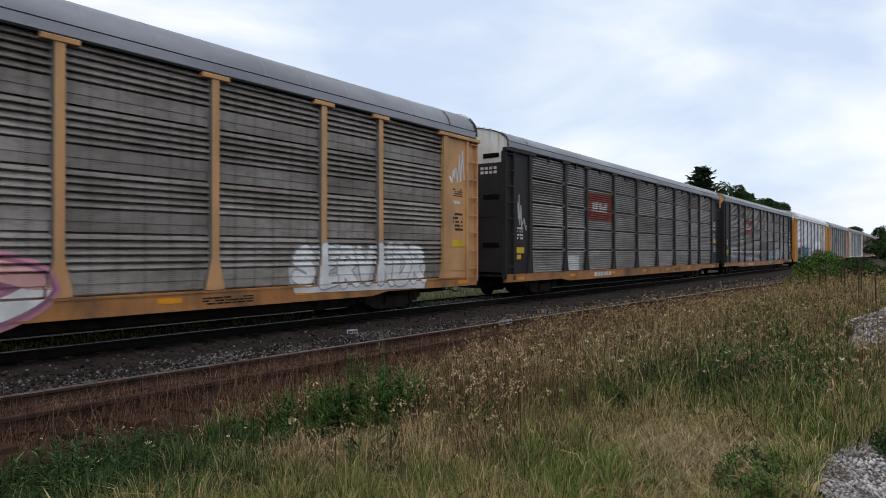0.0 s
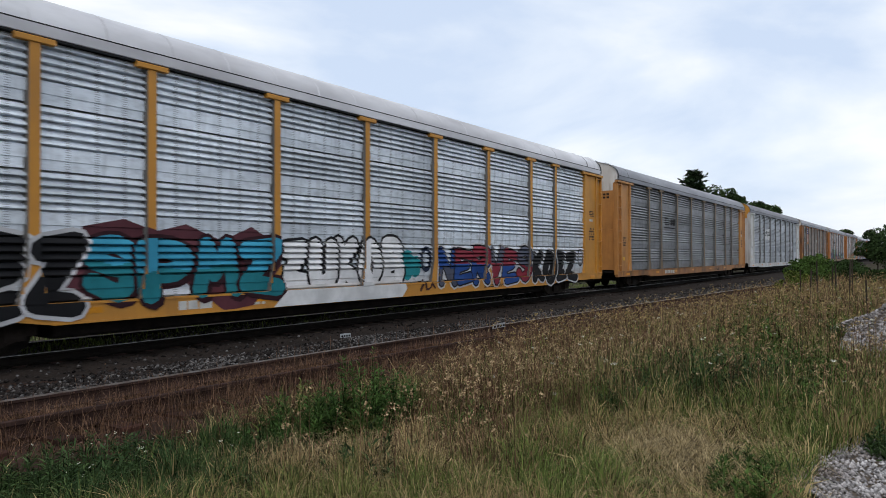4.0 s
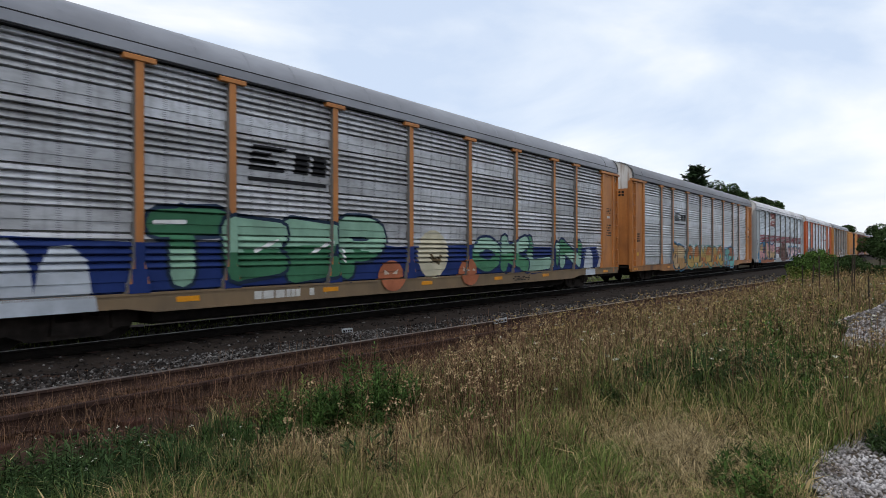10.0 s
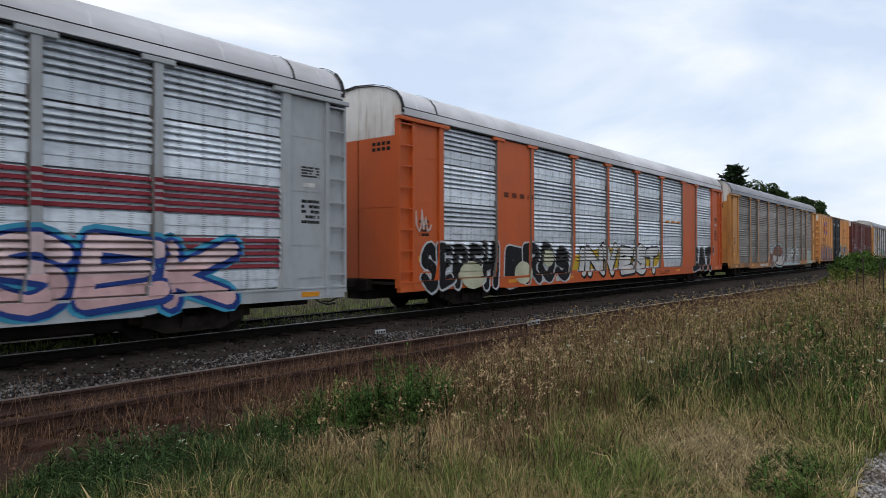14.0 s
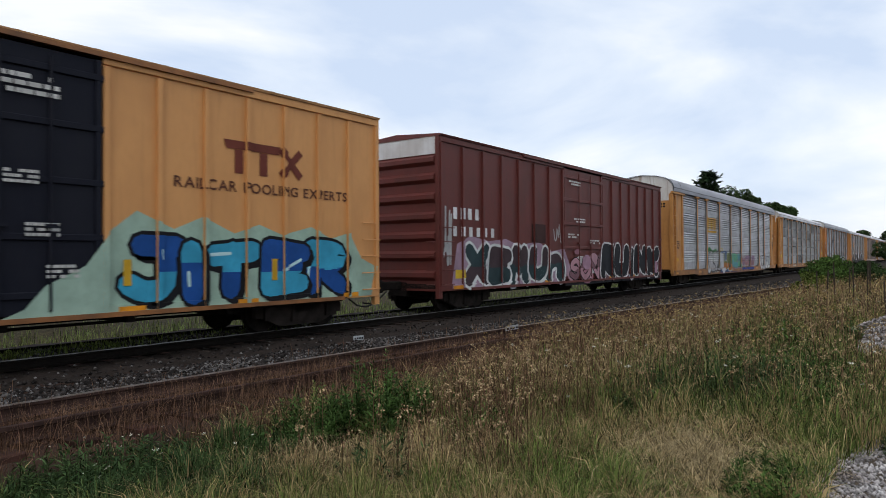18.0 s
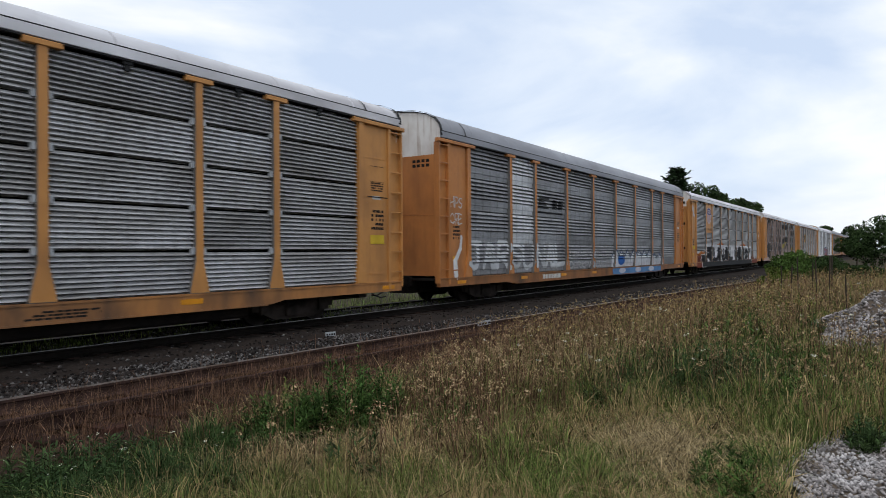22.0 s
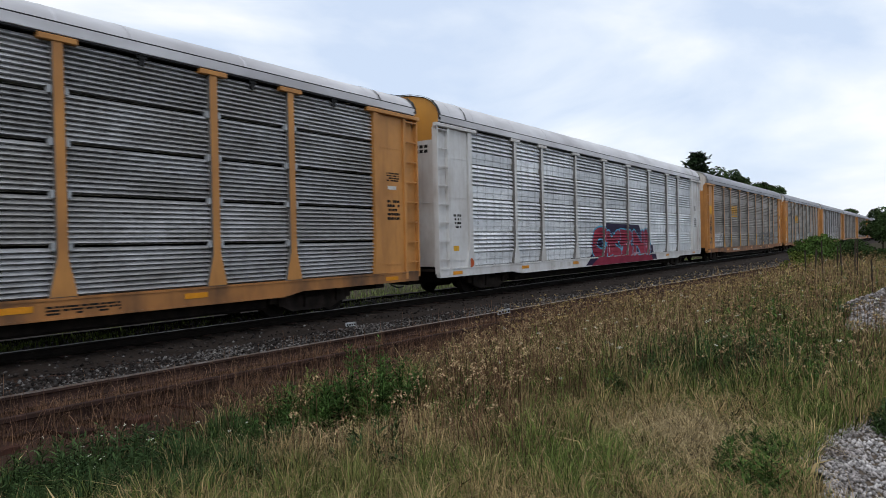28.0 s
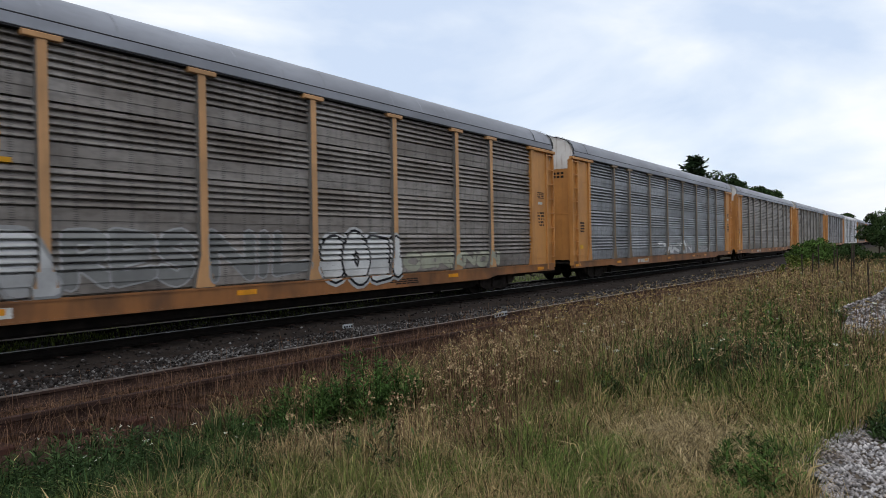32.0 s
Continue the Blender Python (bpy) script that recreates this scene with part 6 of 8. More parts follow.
def ribbon(pts, r, swell=0.0):
    """A fat curved line as a row of pieces with round ends."""
    n = len(pts)
    side = []
    for k in range(n):
        a, b = pts[max(k - 1, 0)], pts[min(k + 1, n - 1)]
        d = math.hypot(b[0] - a[0], b[1] - a[1]) or 1.0
        w = r * (1 + swell * math.sin(math.pi * k / (n - 1)))
        side.append((-(b[1] - a[1]) / d * w, (b[0] - a[0]) / d * w))
    out = [[(p[0] - u[0], p[1] - u[1]), (q[0] - v[0], q[1] - v[1]), (q[0] + v[0], q[1] + v[1]), (p[0] + u[0], p[1] + u[1])] for p, q, u, v in zip(pts, pts[1:], side, side[1:])]
    for p, q in ((pts[0], pts[1]), (pts[-1], pts[-2])):
        ang = math.atan2(p[1] - q[1], p[0] - q[0])
        out.append([(p[0] + r * math.cos(ang + math.pi * (k / 4 - 0.5)), p[1] + r * math.sin(ang + math.pi * (k / 4 - 0.5))) for k in range(5)])
    return out


def letter_lines(text, y0, y1, z0, z1, seed, fat=0.17, lean=0.0):
    """Hand-painted letters side by side: for each one its lines, whether they are curved, and their half width."""
    r = random.Random(seed)
    if isinstance(text, int):
        text = "".join(r.choice("ABCEGHKMNOPRSTUXYZ") for k in range(text))
    wide = [0.45 if c in "Ii" else 1.0 for c in text]
    unit, h, a, out = (y1 - y0) / sum(wide), z1 - z0, y0, []
    for c, q in zip(text, wide):
        w = unit * q
        t = min(unit * fat * 0.92, h * fat * 0.7)
        lean_k, dn, up = lean + r.uniform(-0.1, 0.1), r.uniform(0, 0.09) * h, r.uniform(0, 0.1) * h
        lines = []
        for st in STROKES[c].split("|"):
            pts = []
            for p in st.replace("~", "").split():
                u, v = int(p[0]) / 9 + r.uniform(-0.05, 0.05), int(p[1]) / 9 + r.uniform(-0.03, 0.03)
                z = z0 + t + dn + v * (h - 2 * t - dn - up)
                pts.append((a + t * 0.9 + u * (w - t * 1.6) + lean_k * (z - z0), z))
            lines.append((curve_points(pts) if "~" in st else pts, "~" in st))
        out.append((lines, t * r.uniform(0.9, 1.12)))
        a += w
    return out


def fat_lines(lines, r, dy=0.0, dz=0.0):
    """Outlines of all lines of a letter, drawn with half width r and shifted."""
    out = []
    for pts, bent in lines:
        pts = [(p[0] + dy, p[1] + dz) for p in pts]
        out += ribbon(pts, r) if bent else [stroke(p, q, r) for p, q in zip(pts, pts[1:])]
    return out


SPRAY = {}


def ink(rgb):
    if rgb not in SPRAY:
        SPRAY[rgb] = spray("spray_paint", rgb)
    return SPRAY[rgb]


def painted(i, name, polys, rgb, lift=0.006, parent=None, label="", mat=None, fan=0.0):
    g = Geo()
    drape(g, STRIPS[i], polys, lift, fan)
    if g.f:
        return part(name, g.mesh(name), mat or ink(rgb), parent or train[i][0], label=label)


def wild(i, text, y0, y1, z0, z1, fills, edge, seed, halo=None, fat=0.17, lean=0.0, rim=0.06, shine=None, drop=0.0):
    """A piece of street lettering: a cloud behind it, a cast edge, and for every letter its outline and fill, each second letter over its neighbours."""
    z0 = max(z0, 0.5)
    r = random.Random(seed)
    letters = letter_lines(text, y0, y1, z0, z1, seed, fat, lean)
    if halo:
        painted(i, "graffiti_cloud", [o for lines, t in letters for o in fat_lines(lines, t + rim * 2.3)], halo, 0.002, fan=0.0005)
    for m, (lines, t) in enumerate(letters):
        base = 0.0055 + 0.009 * (m % 2)
        o = None
        if edge:
            polys = fat_lines(lines, t + rim)
            if drop:
                polys = fat_lines(lines, t + rim * 0.6, drop, -drop) + polys
            o = painted(i, "graffiti_outline", polys, edge, base, fan=0.0004)
        f = fills[r.randrange(len(fills))]
        p = painted(i, "graffiti_letter", fat_lines(lines, t * 0.95), f, base + 0.0032, o, fan=0.0004)
        if len(fills) > 1 and p:
            g2 = fills[(fills.index(f) + 1) % len(fills)]
            cut = z0 + (z1 - z0) * r.uniform(0.42, 0.58)
            painted(i, "graffiti_fade", [clip_half(q, 1, cut + 0.05 * math.sin(q[0][0] * 9), True) for q in fat_lines(lines, t * 0.95)], g2, base + 0.006, o or None, fan=0.0003)
        if shine and p:
            pts = lines[0][0]
            a_, b_ = pts[0], pts[min(2, len(pts) - 1)]
            painted(i, "graffiti_shine", [stroke((a_[0] - t * 0.35, a_[1] * 0.8 + b_[1] * 0.2), (a_[0] * 0.5 + b_[0] * 0.5 - t * 0.35, a_[1] * 0.5 + b_[1] * 0.5), t * 0.15)], shine, base + 0.0082, o or None)


def shield(i, y0, y1, z0, z1, top, stripe, ground):
    """A striped shield with a dark field above and a pale band in it."""
    w, h = y1 - y0, z1 - z0
    def outline(q, lift):
        left = [(0.0, 0.93), (0.06, 0.78), (0.0, 0.62), (0.0, 0.3), (0.06, 0.15), (0.22, 0.05), (0.5, 0.0)]
        pts = left + [(1 - a, b) for a, b in reversed(left[:-1])] + [(0.84, 0.9), (0.66, 0.96), (0.5, 1.0), (0.34, 0.96), (0.16, 0.9)]
        return [(y0 + w * (0.5 + (a - 0.5) * q), z0 + h * (0.5 + (b - 0.5) * q)) for a, b in pts]
    base = painted(i, "shield", [outline(1.06, 0)], ground, 0.010)
    body = outline(1.0, 0)
    painted(i, "shield_field", [clip_half(body, 1, z0 + 0.56 * h, True)], top, 0.0125, base)
    low = clip_half(body, 1, z0 + 0.55 * h, False)
    for k in range(7):
        piece = clip_half(clip_half(low, 0, y0 + w * (2 * k + 0.45) / 14, True), 0, y0 + w * (2 * k + 1.45) / 14, False)
        painted(i, "shield_stripe", [piece], stripe, 0.0125, base)
    for z in (0.64, 0.78):
        painted(i, "shield_band", rect(y0 + 0.16 * w, y1 - 0.16 * w, z0 + z * h, z0 + (z + 0.07) * h), ground, 0.0145, base)


def slanted(i, y0, y1, z0, z1, rgb, n=4):
    """A mark of slanted streaks that thin out, beside two blocks, over a thin bar."""
    h, w = z1 - z0, y1 - y0
    for k in range(n):
        z = z0 + h * (0.28 + 0.72 * k / n)
        painted(i, "mark", [[(y0 + 0.05 * w * k / n, z), (y0 + w * (0.42 - 0.09 * (k % 3)), z), (y0 + w * (0.46 - 0.09 * (k % 3)), z + h * 0.12), (y0 + w * (0.02 + 0.05 * k / n), z + h * 0.12)]], rgb, 0.012)
    for a in (0.55, 0.79):
        painted(i, "mark", [[(y0 + w * a, z0 + h * 0.3), (y0 + w * (a + 0.19), z0 + h * 0.3), (y0 + w * (a + 0.22), z0 + h * 0.85), (y0 + w * (a + 0.03), z0 + h * 0.85)]], rgb, 0.012)
    painted(i, "mark", rect(y0, y1, z0, z0 + h * 0.1), rgb, 0.012)


def word(i, s, y0, y1, z0, z1, fill, edge=None, bold=0.03, rim=0.05, halo=None, slant=0.0, name="lettering"):
    """Readable letters; each is a part, its outline under it."""
    z0 = max(z0, 0.46)
    fat = text_layout(s, y0, y1, z0, z1, bold + rim, slant)
    thin = text_layout(s, y0, y1, z0, z1, bold, slant)
    if halo:
        painted(i, name + "_cloud", [t for l in text_layout(s, y0, y1, z0, z1, bold + rim * 2.2, slant) for t in l], halo, 0.003)
    for m, (a, b) in enumerate(zip(fat, thin)):
        o = painted(i, name + "_outline", a, edge, 0.006 + 0.0008 * (m % 2)) if edge else None
        painted(i, name, b, fill, 0.009 + 0.0008 * (m % 2), o)


def scribble(i, y0, y1, z0, z1, rgb, seed, n=10, w=0.03, name="graffiti_tag"):
    """A quick looping line."""
    r = random.Random(seed)
    pts = [(y0 + (y1 - y0) * (k + r.uniform(-0.5, 0.5)) / n, z0 + (z1 - z0) * r.uniform(0, 1) * (0.35 if k % 2 else 1)) for k in range(n + 1)]
    painted(i, name, [stroke(a, b, w * r.uniform(0.7, 1.3), 3) for a, b in zip(pts, pts[1:])], rgb, 0.007, fan=0.0008)


def blocks(i, y0, y1, z0, z1, n, rgb, name="mark", lift=0.012, fill=0.8, under=0.0):
    """A logo as plain blocks in its colour, one a part."""
    w = (y1 - y0) / n
    for k in range(n):
        painted(i, name, rect(y0 + w * k, y0 + w * (k + fill), z0 + under * (z1 - z0), z1), rgb, lift)
    if under:
        painted(i, name, rect(y0, y1, z0, z0 + under * 0.6 * (z1 - z0)), rgb, lift)


STRIPS = [surface_of(c) for c in CARS]
WHT, PALE, BLK, GRY = (0.74, 0.74, 0.74), (0.42, 0.42, 0.42), (0.012, 0.012, 0.014), (0.30, 0.30, 0.30)
PINK, BLUE, RED, ORNG, YELL = (0.66, 0.36, 0.34), (0.03, 0.12, 0.45), (0.42, 0.03, 0.035), (0.60, 0.20, 0.03), (0.66, 0.45, 0.04)

# tan car
painted(0, "graffiti_cloud", [[(6.25, 0.7), (10.85, 0.62), (11.0, 1.2), (10.7, 1.72), (9.2, 1.8), (8.6, 1.68), (7.6, 1.8), (6.8, 1.72), (6.15, 1.25)]], (0.6, 0.6, 0.61), 0.003)
wild(0, "SERVNDR", 6.3, 10.9, 0.72, 1.84, [WHT], (0.34, 0.34, 0.36), 1, fat=0.22, rim=0.03)
wild(0, "PO", -2.6, 1.16, 0.5, 1.5, [PINK, WHT], (0.30, 0.14, 0.2), 2, halo=(0.55, 0.25, 0.33), fat=0.22)
scribble(0, 12.1, 12.8, 3.6, 4.6, WHT, 7, 9, 0.03)
painted(0, "yellow_label", rect(12.2, 12.8, 1.75, 1.95), YELL)
# the two charcoal cars
for i, y0, y1, z0, z1 in ((1, -7.0, -4.38, 2.89, 4.02), (2, -7.0, -4.38, 2.89, 4.02)):
    painted(i, "sign_panel", rect(y0, y1, z0, z1), RED, 0.003, mat=RED_SIGN)
    for k, (a, b) in enumerate(((0.55, 0.8), (0.86, 1.1), (1.24, 1.52), (1.58, 1.76), (1.82, 1.92), (1.98, 2.08))):
        painted(i, "mark", rect(y0 + a, y0 + b, z0 + 0.38, z1 - (0.36 if k in (0, 1, 2, 4, 5) else 0.5)), WHT, 0.012)
painted(1, "paint_patch", rect(-8.8, -7.75, 0.9, 1.45), WHT)
scribble(1, -12.7, -12.1, 2.3, 3.6, PALE, 5, 12)
painted(1, "yellow_label", rect(-12.75, -12.25, 1.55, 1.75), YELL)
painted(2, "yellow_label", rect(-12.75, -12.25, 1.55, 1.75), YELL)
for i in (1, 2):
    painted(i, "yellow_label", rect(12.2, 12.8, 2.15, 2.38), YELL)
    for k in range(3):
        painted(i, "data_stencil", rect(12.2, 12.8, 1.6 + 0.14 * k, 1.68 + 0.14 * k), PALE)
    for a, b, c, d in ((12.15, 12.85, 2.98, 3.0), (12.15, 12.85, 3.48, 3.5), (12.15, 12.17, 3.0, 3.48), (12.83, 12.85, 3.0, 3.48)):
        painted(i, "stencil_frame", rect(a, b, c, d), WHT)
painted(2, "paint_patch", [[(12.75, 0.95), (13.0, 0.95), (13.0, 1.5), (12.85, 1.45)]], PALE)
for k, (n, a, b, c, d) in enumerate((("AHn", -11.6, -7.3, 0.9, 2.15), ("CO", -7.0, -4.5, 0.9, 1.8), ("REY", -4.4, -1.6, 0.9, 1.75))):
    wild(2, n, a, b, c, d, [(0.40, 0.41, 0.44), (0.5, 0.5, 0.52)], (0.12, 0.12, 0.13), 20 + k, rim=0.035, fat=0.2)
painted(2, "paint_patch", [q for c, w in ((1.75, 0.22), (2.25, 0.26), (2.75, 0.24), (3.2, 0.3)) for q in disc(c, 0.70, w, 0.19)], (0.36, 0.36, 0.34), 0.004)
painted(2, "paint_patch", rect(1.25, 1.75, 0.54, 0.7), (0.10, 0.22, 0.22), 0.003)
scribble(2, 2.6, 4.1, 0.56, 0.84, BLK, 23, 12, 0.025)
wild(2, "CHASE", 1.5, 4.2, 0.9, 1.8, [(0.34, 0.36, 0.37), (0.46, 0.47, 0.49)], (0.045, 0.05, 0.055), 27, halo=(0.12, 0.24, 0.28), rim=0.035, fat=0.25)
wild(2, "TOMBH", 4.4, 8.1, 0.86, 1.9, [(0.60, 0.60, 0.61), (0.5, 0.5, 0.51)], (0.012, 0.012, 0.014), 28, halo=(0.16, 0.27, 0.28), rim=0.045, fat=0.27)
wild(2, "S", 8.1, 8.95, 0.95, 1.65, [(0.05, 0.05, 0.055)], (0.32, 0.33, 0.34), 29, rim=0.03, fat=0.12)
wild(2, "Z", 9.15, 10.0, 0.88, 1.75, [(0.34, 0.35, 0.36)], (0.16, 0.17, 0.17), 26, rim=0.03, fat=0.2)
scribble(2, 8.9, 12.2, 0.58, 0.82, BLK, 24, 14, 0.022)
# silver car with yellow posts
wild(3, "KOEZ", -11.7, -8.4, 0.5, 2.05, [BLK], (0.58, 0.58, 0.6), 31, fat=0.26, rim=0.06)
painted(3, "graffiti_cloud", [[(-8.6, 1.0), (-8.0, 0.9), (-6.4, 1.1), (-5.6, 0.52), (-4.9, 0.6), (-4.1, 1.5), (-4.3, 1.9), (-4.9, 2.2), (-5.6, 1.9), (-6.4, 2.2), (-7.0, 2.05), (-7.6, 2.25), (-8.3, 2.1)]], (0.11, 0.035, 0.045), 0.002)
wild(3, "SPMZ", -8.3, -4.2, 0.75, 2.05, [(0.02, 0.20, 0.24), (0.05, 0.33, 0.5)], (0.035, 0.012, 0.016), 32, fat=0.2, rim=0.06, drop=0.06)
wild(3, "ZUKOB", -4.15, 0.0, 0.72, 2.12, [(0.82, 0.82, 0.83)], BLK, 36, fat=0.25, rim=0.055, drop=0.03)
painted(3, "graffiti_band", [[(-4.4, 0.52), (-0.1, 0.52), (0.1, 0.72), (0.0, 0.95), (-3.9, 0.95)]], WHT, 0.024)
painted(3, "graffiti_fill", disc(0.25, 1.35, 0.28, 0.42, 12) + disc(0.6, 1.3, 0.22, 0.3, 12), (0.02, 0.24, 0.27), 0.006, fan=0.001)
painted(3, "graffiti_stroke", ring(1.05, 1.5, 0.2, 0.3, 0.12, 16), (0.02, 0.03, 0.06), 0.008)
scribble(3, 0.7, 1.35, 0.6, 1.2, (0.06, 0.025, 0.02), 37, 7, 0.035)
wild(3, "NERVES", 1.5, 7.05, 0.62, 1.95, [(0.02, 0.07, 0.26), (0.26, 0.03, 0.05), (0.09, 0.10, 0.14)], BLK, 34, halo=(0.6, 0.6, 0.62), fat=0.17, rim=0.04, lean=0.12)
wild(3, "KOEZ", 7.15, 10.9, 0.52, 1.9, [BLK], (0.6, 0.6, 0.62), 35, fat=0.25, rim=0.045)
painted(3, "graffiti_stroke", ring(11.4, 1.5, 0.22, 0.32, 0.08, 16), BLK, 0.008)
# grey car with a dark mark
slanted(4, -6.4, -4.55, 3.05, 3.65, BLK)
# silver car with white posts
painted(5, "sign_panel", rect(-7.0, -4.38, 2.95, 3.9), WHT, 0.003)
painted(5, "mark", ring(-6.0, 3.45, 0.22, 0.2, 0.1, 14, 0.0, 0.6), (0.02, 0.05, 0.04), 0.012)
painted(5, "mark", [stroke((-5.75, 3.25), (-5.6, 3.68), 0.05), stroke((-5.6, 3.25), (-5.3, 3.68), 0.05)], (0.02, 0.05, 0.04), 0.012, fan=0.001)
for k in range(3):
    painted(5, "mark", [[(-5.2 + 0.12 * k, 3.3 + 0.13 * k), (-4.55, 3.3 + 0.13 * k), (-4.5, 3.37 + 0.13 * k), (-5.15 + 0.12 * k, 3.37 + 0.13 * k)]], (0.02, 0.05, 0.04), 0.012)
painted(5, "mark", rect(-6.85, -6.25, 3.27, 3.33), (0.02, 0.05, 0.04), 0.012)
painted(5, "data_stencil", rect(12.2, 12.75, 2.9, 2.98), GRY)
# rusty car with a slogan and a shield
painted(6, "faded_panel", rect(-11.6, -9.2, 2.95, 4.9), (0.34, 0.335, 0.32), 0.003)
word(6, "We will", -11.55, -9.2, 4.2, 4.85, (0.03, 0.03, 0.03), None, 0.02, name="slogan_letter")
word(6, "deliver", -11.55, -9.2, 3.1, 3.75, (0.03, 0.03, 0.03), None, 0.02, name="slogan_letter")
shield(6, -8.75, -7.45, 3.15, 4.85, (0.03, 0.05, 0.22), (0.42, 0.14, 0.10), (0.5, 0.46, 0.44))
for k, (n, a, b, z, f) in enumerate((("OASDW", -11.7, -7.2, 2.05, 0.21), ("PENEOAS", -7.1, 0.3, 1.9, 0.18), ("LIN", 1.5, 5.4, 2.0, 0.1), ("COSRHS", 5.8, 11.9, 1.95, 0.2))):
    wild(6, n, a, b, 0.72, z, [(0.11, 0.105, 0.10), (0.20, 0.195, 0.19)] if k < 3 else [(0.40, 0.38, 0.37), (0.3, 0.28, 0.28)], (0.46, 0.45, 0.44) if k < 3 else (0.05, 0.04, 0.04), 60 + k, rim=0.04, fat=f)
painted(6, "graffiti_fill", disc(-11.35, 1.45, 0.35, 0.4, 12) + disc(-8.0, 1.2, 0.3, 0.35, 10), (0.5, 0.52, 0.5), 0.026, fan=0.001)
for k, (a, b, c, d) in enumerate(((3.0, 4.2, 2.85, 3.65), (4.5, 6.2, 3.1, 3.95), (7.4, 8.7, 2.65, 3.0), (9.4, 11.1, 2.6, 3.5))):
    wild(6, "COK" if k < 2 else "TOR", a, b, c, d, [(0.42, 0.41, 0.4)], None, 64 + k, fat=0.07)
painted(6, "yellow_label", rect(-12.8, -12.2, 1.55, 1.75), YELL)
painted(6, "paint_patch", [[(0.9, 3.4), (1.2, 3.2), (1.5, 3.3), (1.8, 3.62), (1.55, 3.5), (1.0, 3.52)]], WHT)
scribble(6, 12.2, 12.75, 2.9, 4.2, PALE, 69, 9, 0.03)
# green and blue piece over a blue band
painted(7, "graffiti_band", [[(-11.7, 0.86), (11.3, 0.86), (11.5, 1.3), (11.2, 1.75), (8.5, 1.68), (2.5, 1.8), (-2.0, 1.7), (-4.0, 1.85), (-9.0, 1.75), (-11.7, 1.85)]], (0.016, 0.035, 0.15), 0.003)
wild(7, "TEEP", -8.9, -2.4, 0.86, 2.45, [(0.05, 0.17, 0.09), (0.26, 0.44, 0.33)], (0.015, 0.03, 0.06), 71, fat=0.23, rim=0.07, shine=WHT)
wild(7, "OKLiN", 1.6, 9.6, 0.86, 2.15, [(0.08, 0.24, 0.13), (0.32, 0.50, 0.40)], (0.015, 0.03, 0.09), 72, fat=0.24, rim=0.07)
painted(7, "graffiti_moon", disc(-0.35, 1.5, 0.72, 0.68), (0.62, 0.57, 0.42), 0.008)
scribble(7, -0.7, 0.1, 1.25, 1.7, (0.08, 0.05, 0.02), 73, 7, 0.05)
for a in (-2.2, 1.4):
    painted(7, "graffiti_pumpkin", disc(a, 0.95, 0.5, 0.4), (0.42, 0.14, 0.07), 0.026)
    painted(7, "graffiti_face", [[(a - 0.28, 1.12), (a - 0.05, 1.0), (a - 0.25, 0.98)], [(a + 0.28, 1.12), (a + 0.05, 1.0), (a + 0.25, 0.98)]], (0.6, 0.5, 0.4), 0.029)
for a, z in ((-11.2, 1.25), (-10.3, 1.15), (10.4, 1.15)):
    painted(7, "graffiti_ghost", [[(a - 0.5, 0.6), (a + 0.5, 0.6), (a + 0.36, z + 0.3), (a + 0.1, z + 0.55), (a - 0.2, z + 0.52), (a - 0.38, z + 0.2)]], (0.5, 0.54, 0.6), 0.008)
slanted(7, -6.7, -4.5, 3.05, 3.85, BLK)
# pale car with orange lettering
wild(8, "OE", -7.2, -4.7, 0.5, 1.95, [(0.50, 0.30, 0.13), (0.58, 0.42, 0.24)], (0.03, 0.025, 0.02), 84, halo=(0.06, 0.2, 0.36), fat=0.26)
scribble(8, -4.6, -3.9, 1.3, 1.9, BLK, 85, 8, 0.05)
wild(8, "CANGRO", -4.4, 4.2, 0.55, 1.9, [(0.52, 0.20, 0.06), (0.55, 0.38, 0.12)], (0.02, 0.03, 0.03), 81, halo=(0.10, 0.42, 0.40), fat=0.24, rim=0.05, shine=WHT)
wild(8, "ITB", 4.5, 7.3, 0.5, 1.8, [(0.16, 0.46, 0.44), (0.45, 0.16, 0.09), (0.2, 0.42, 0.6)], (0.02, 0.04, 0.06), 82, halo=(0.22, 0.42, 0.62), fat=0.2)
slanted(8, -6.6, -4.5, 3.05, 3.75, BLK)
# silver-grey car: red ribs, red sign, pink pieces
rows_a = rows_of(A)
for k in (0, 1):
    for m in range(5):
        z = PANEL_Z + k * rows_a[1] + rows_a[1] - RIB * 5 + RIB * m
        painted(9, "red_stripe", rect(-11.7, 11.7, z + 0.034, z + RIB * 0.9), (0.20, 0.025, 0.035), 0.002)
painted(9, "sign_panel", rect(-7.0, -4.38, 3.78, 4.95), RED, 0.003, mat=RED_SIGN)
painted(9, "mark", disc(-6.5, 4.4, 0.3, 0.32), WHT, 0.012)
for k in range(4):
    painted(9, "mark", [stroke((-6.75, 4.2 + 0.13 * k), (-6.25, 4.28 + 0.13 * k), 0.025, 2)], (0.2, 0.03, 0.03), 0.015)
for k, (a, b) in enumerate(((0.0, 0.2), (0.25, 0.42), (0.47, 0.6), (0.65, 0.8), (0.85, 1.0), (1.05, 1.3), (1.35, 1.5))):
    painted(9, "mark", rect(-6.08 + a, -6.08 + b, 4.26, 4.62 if k == 0 else 4.5), WHT, 0.012)
painted(9, "mark", rect(-5.6, -4.7, 4.05, 4.12), WHT, 0.012)
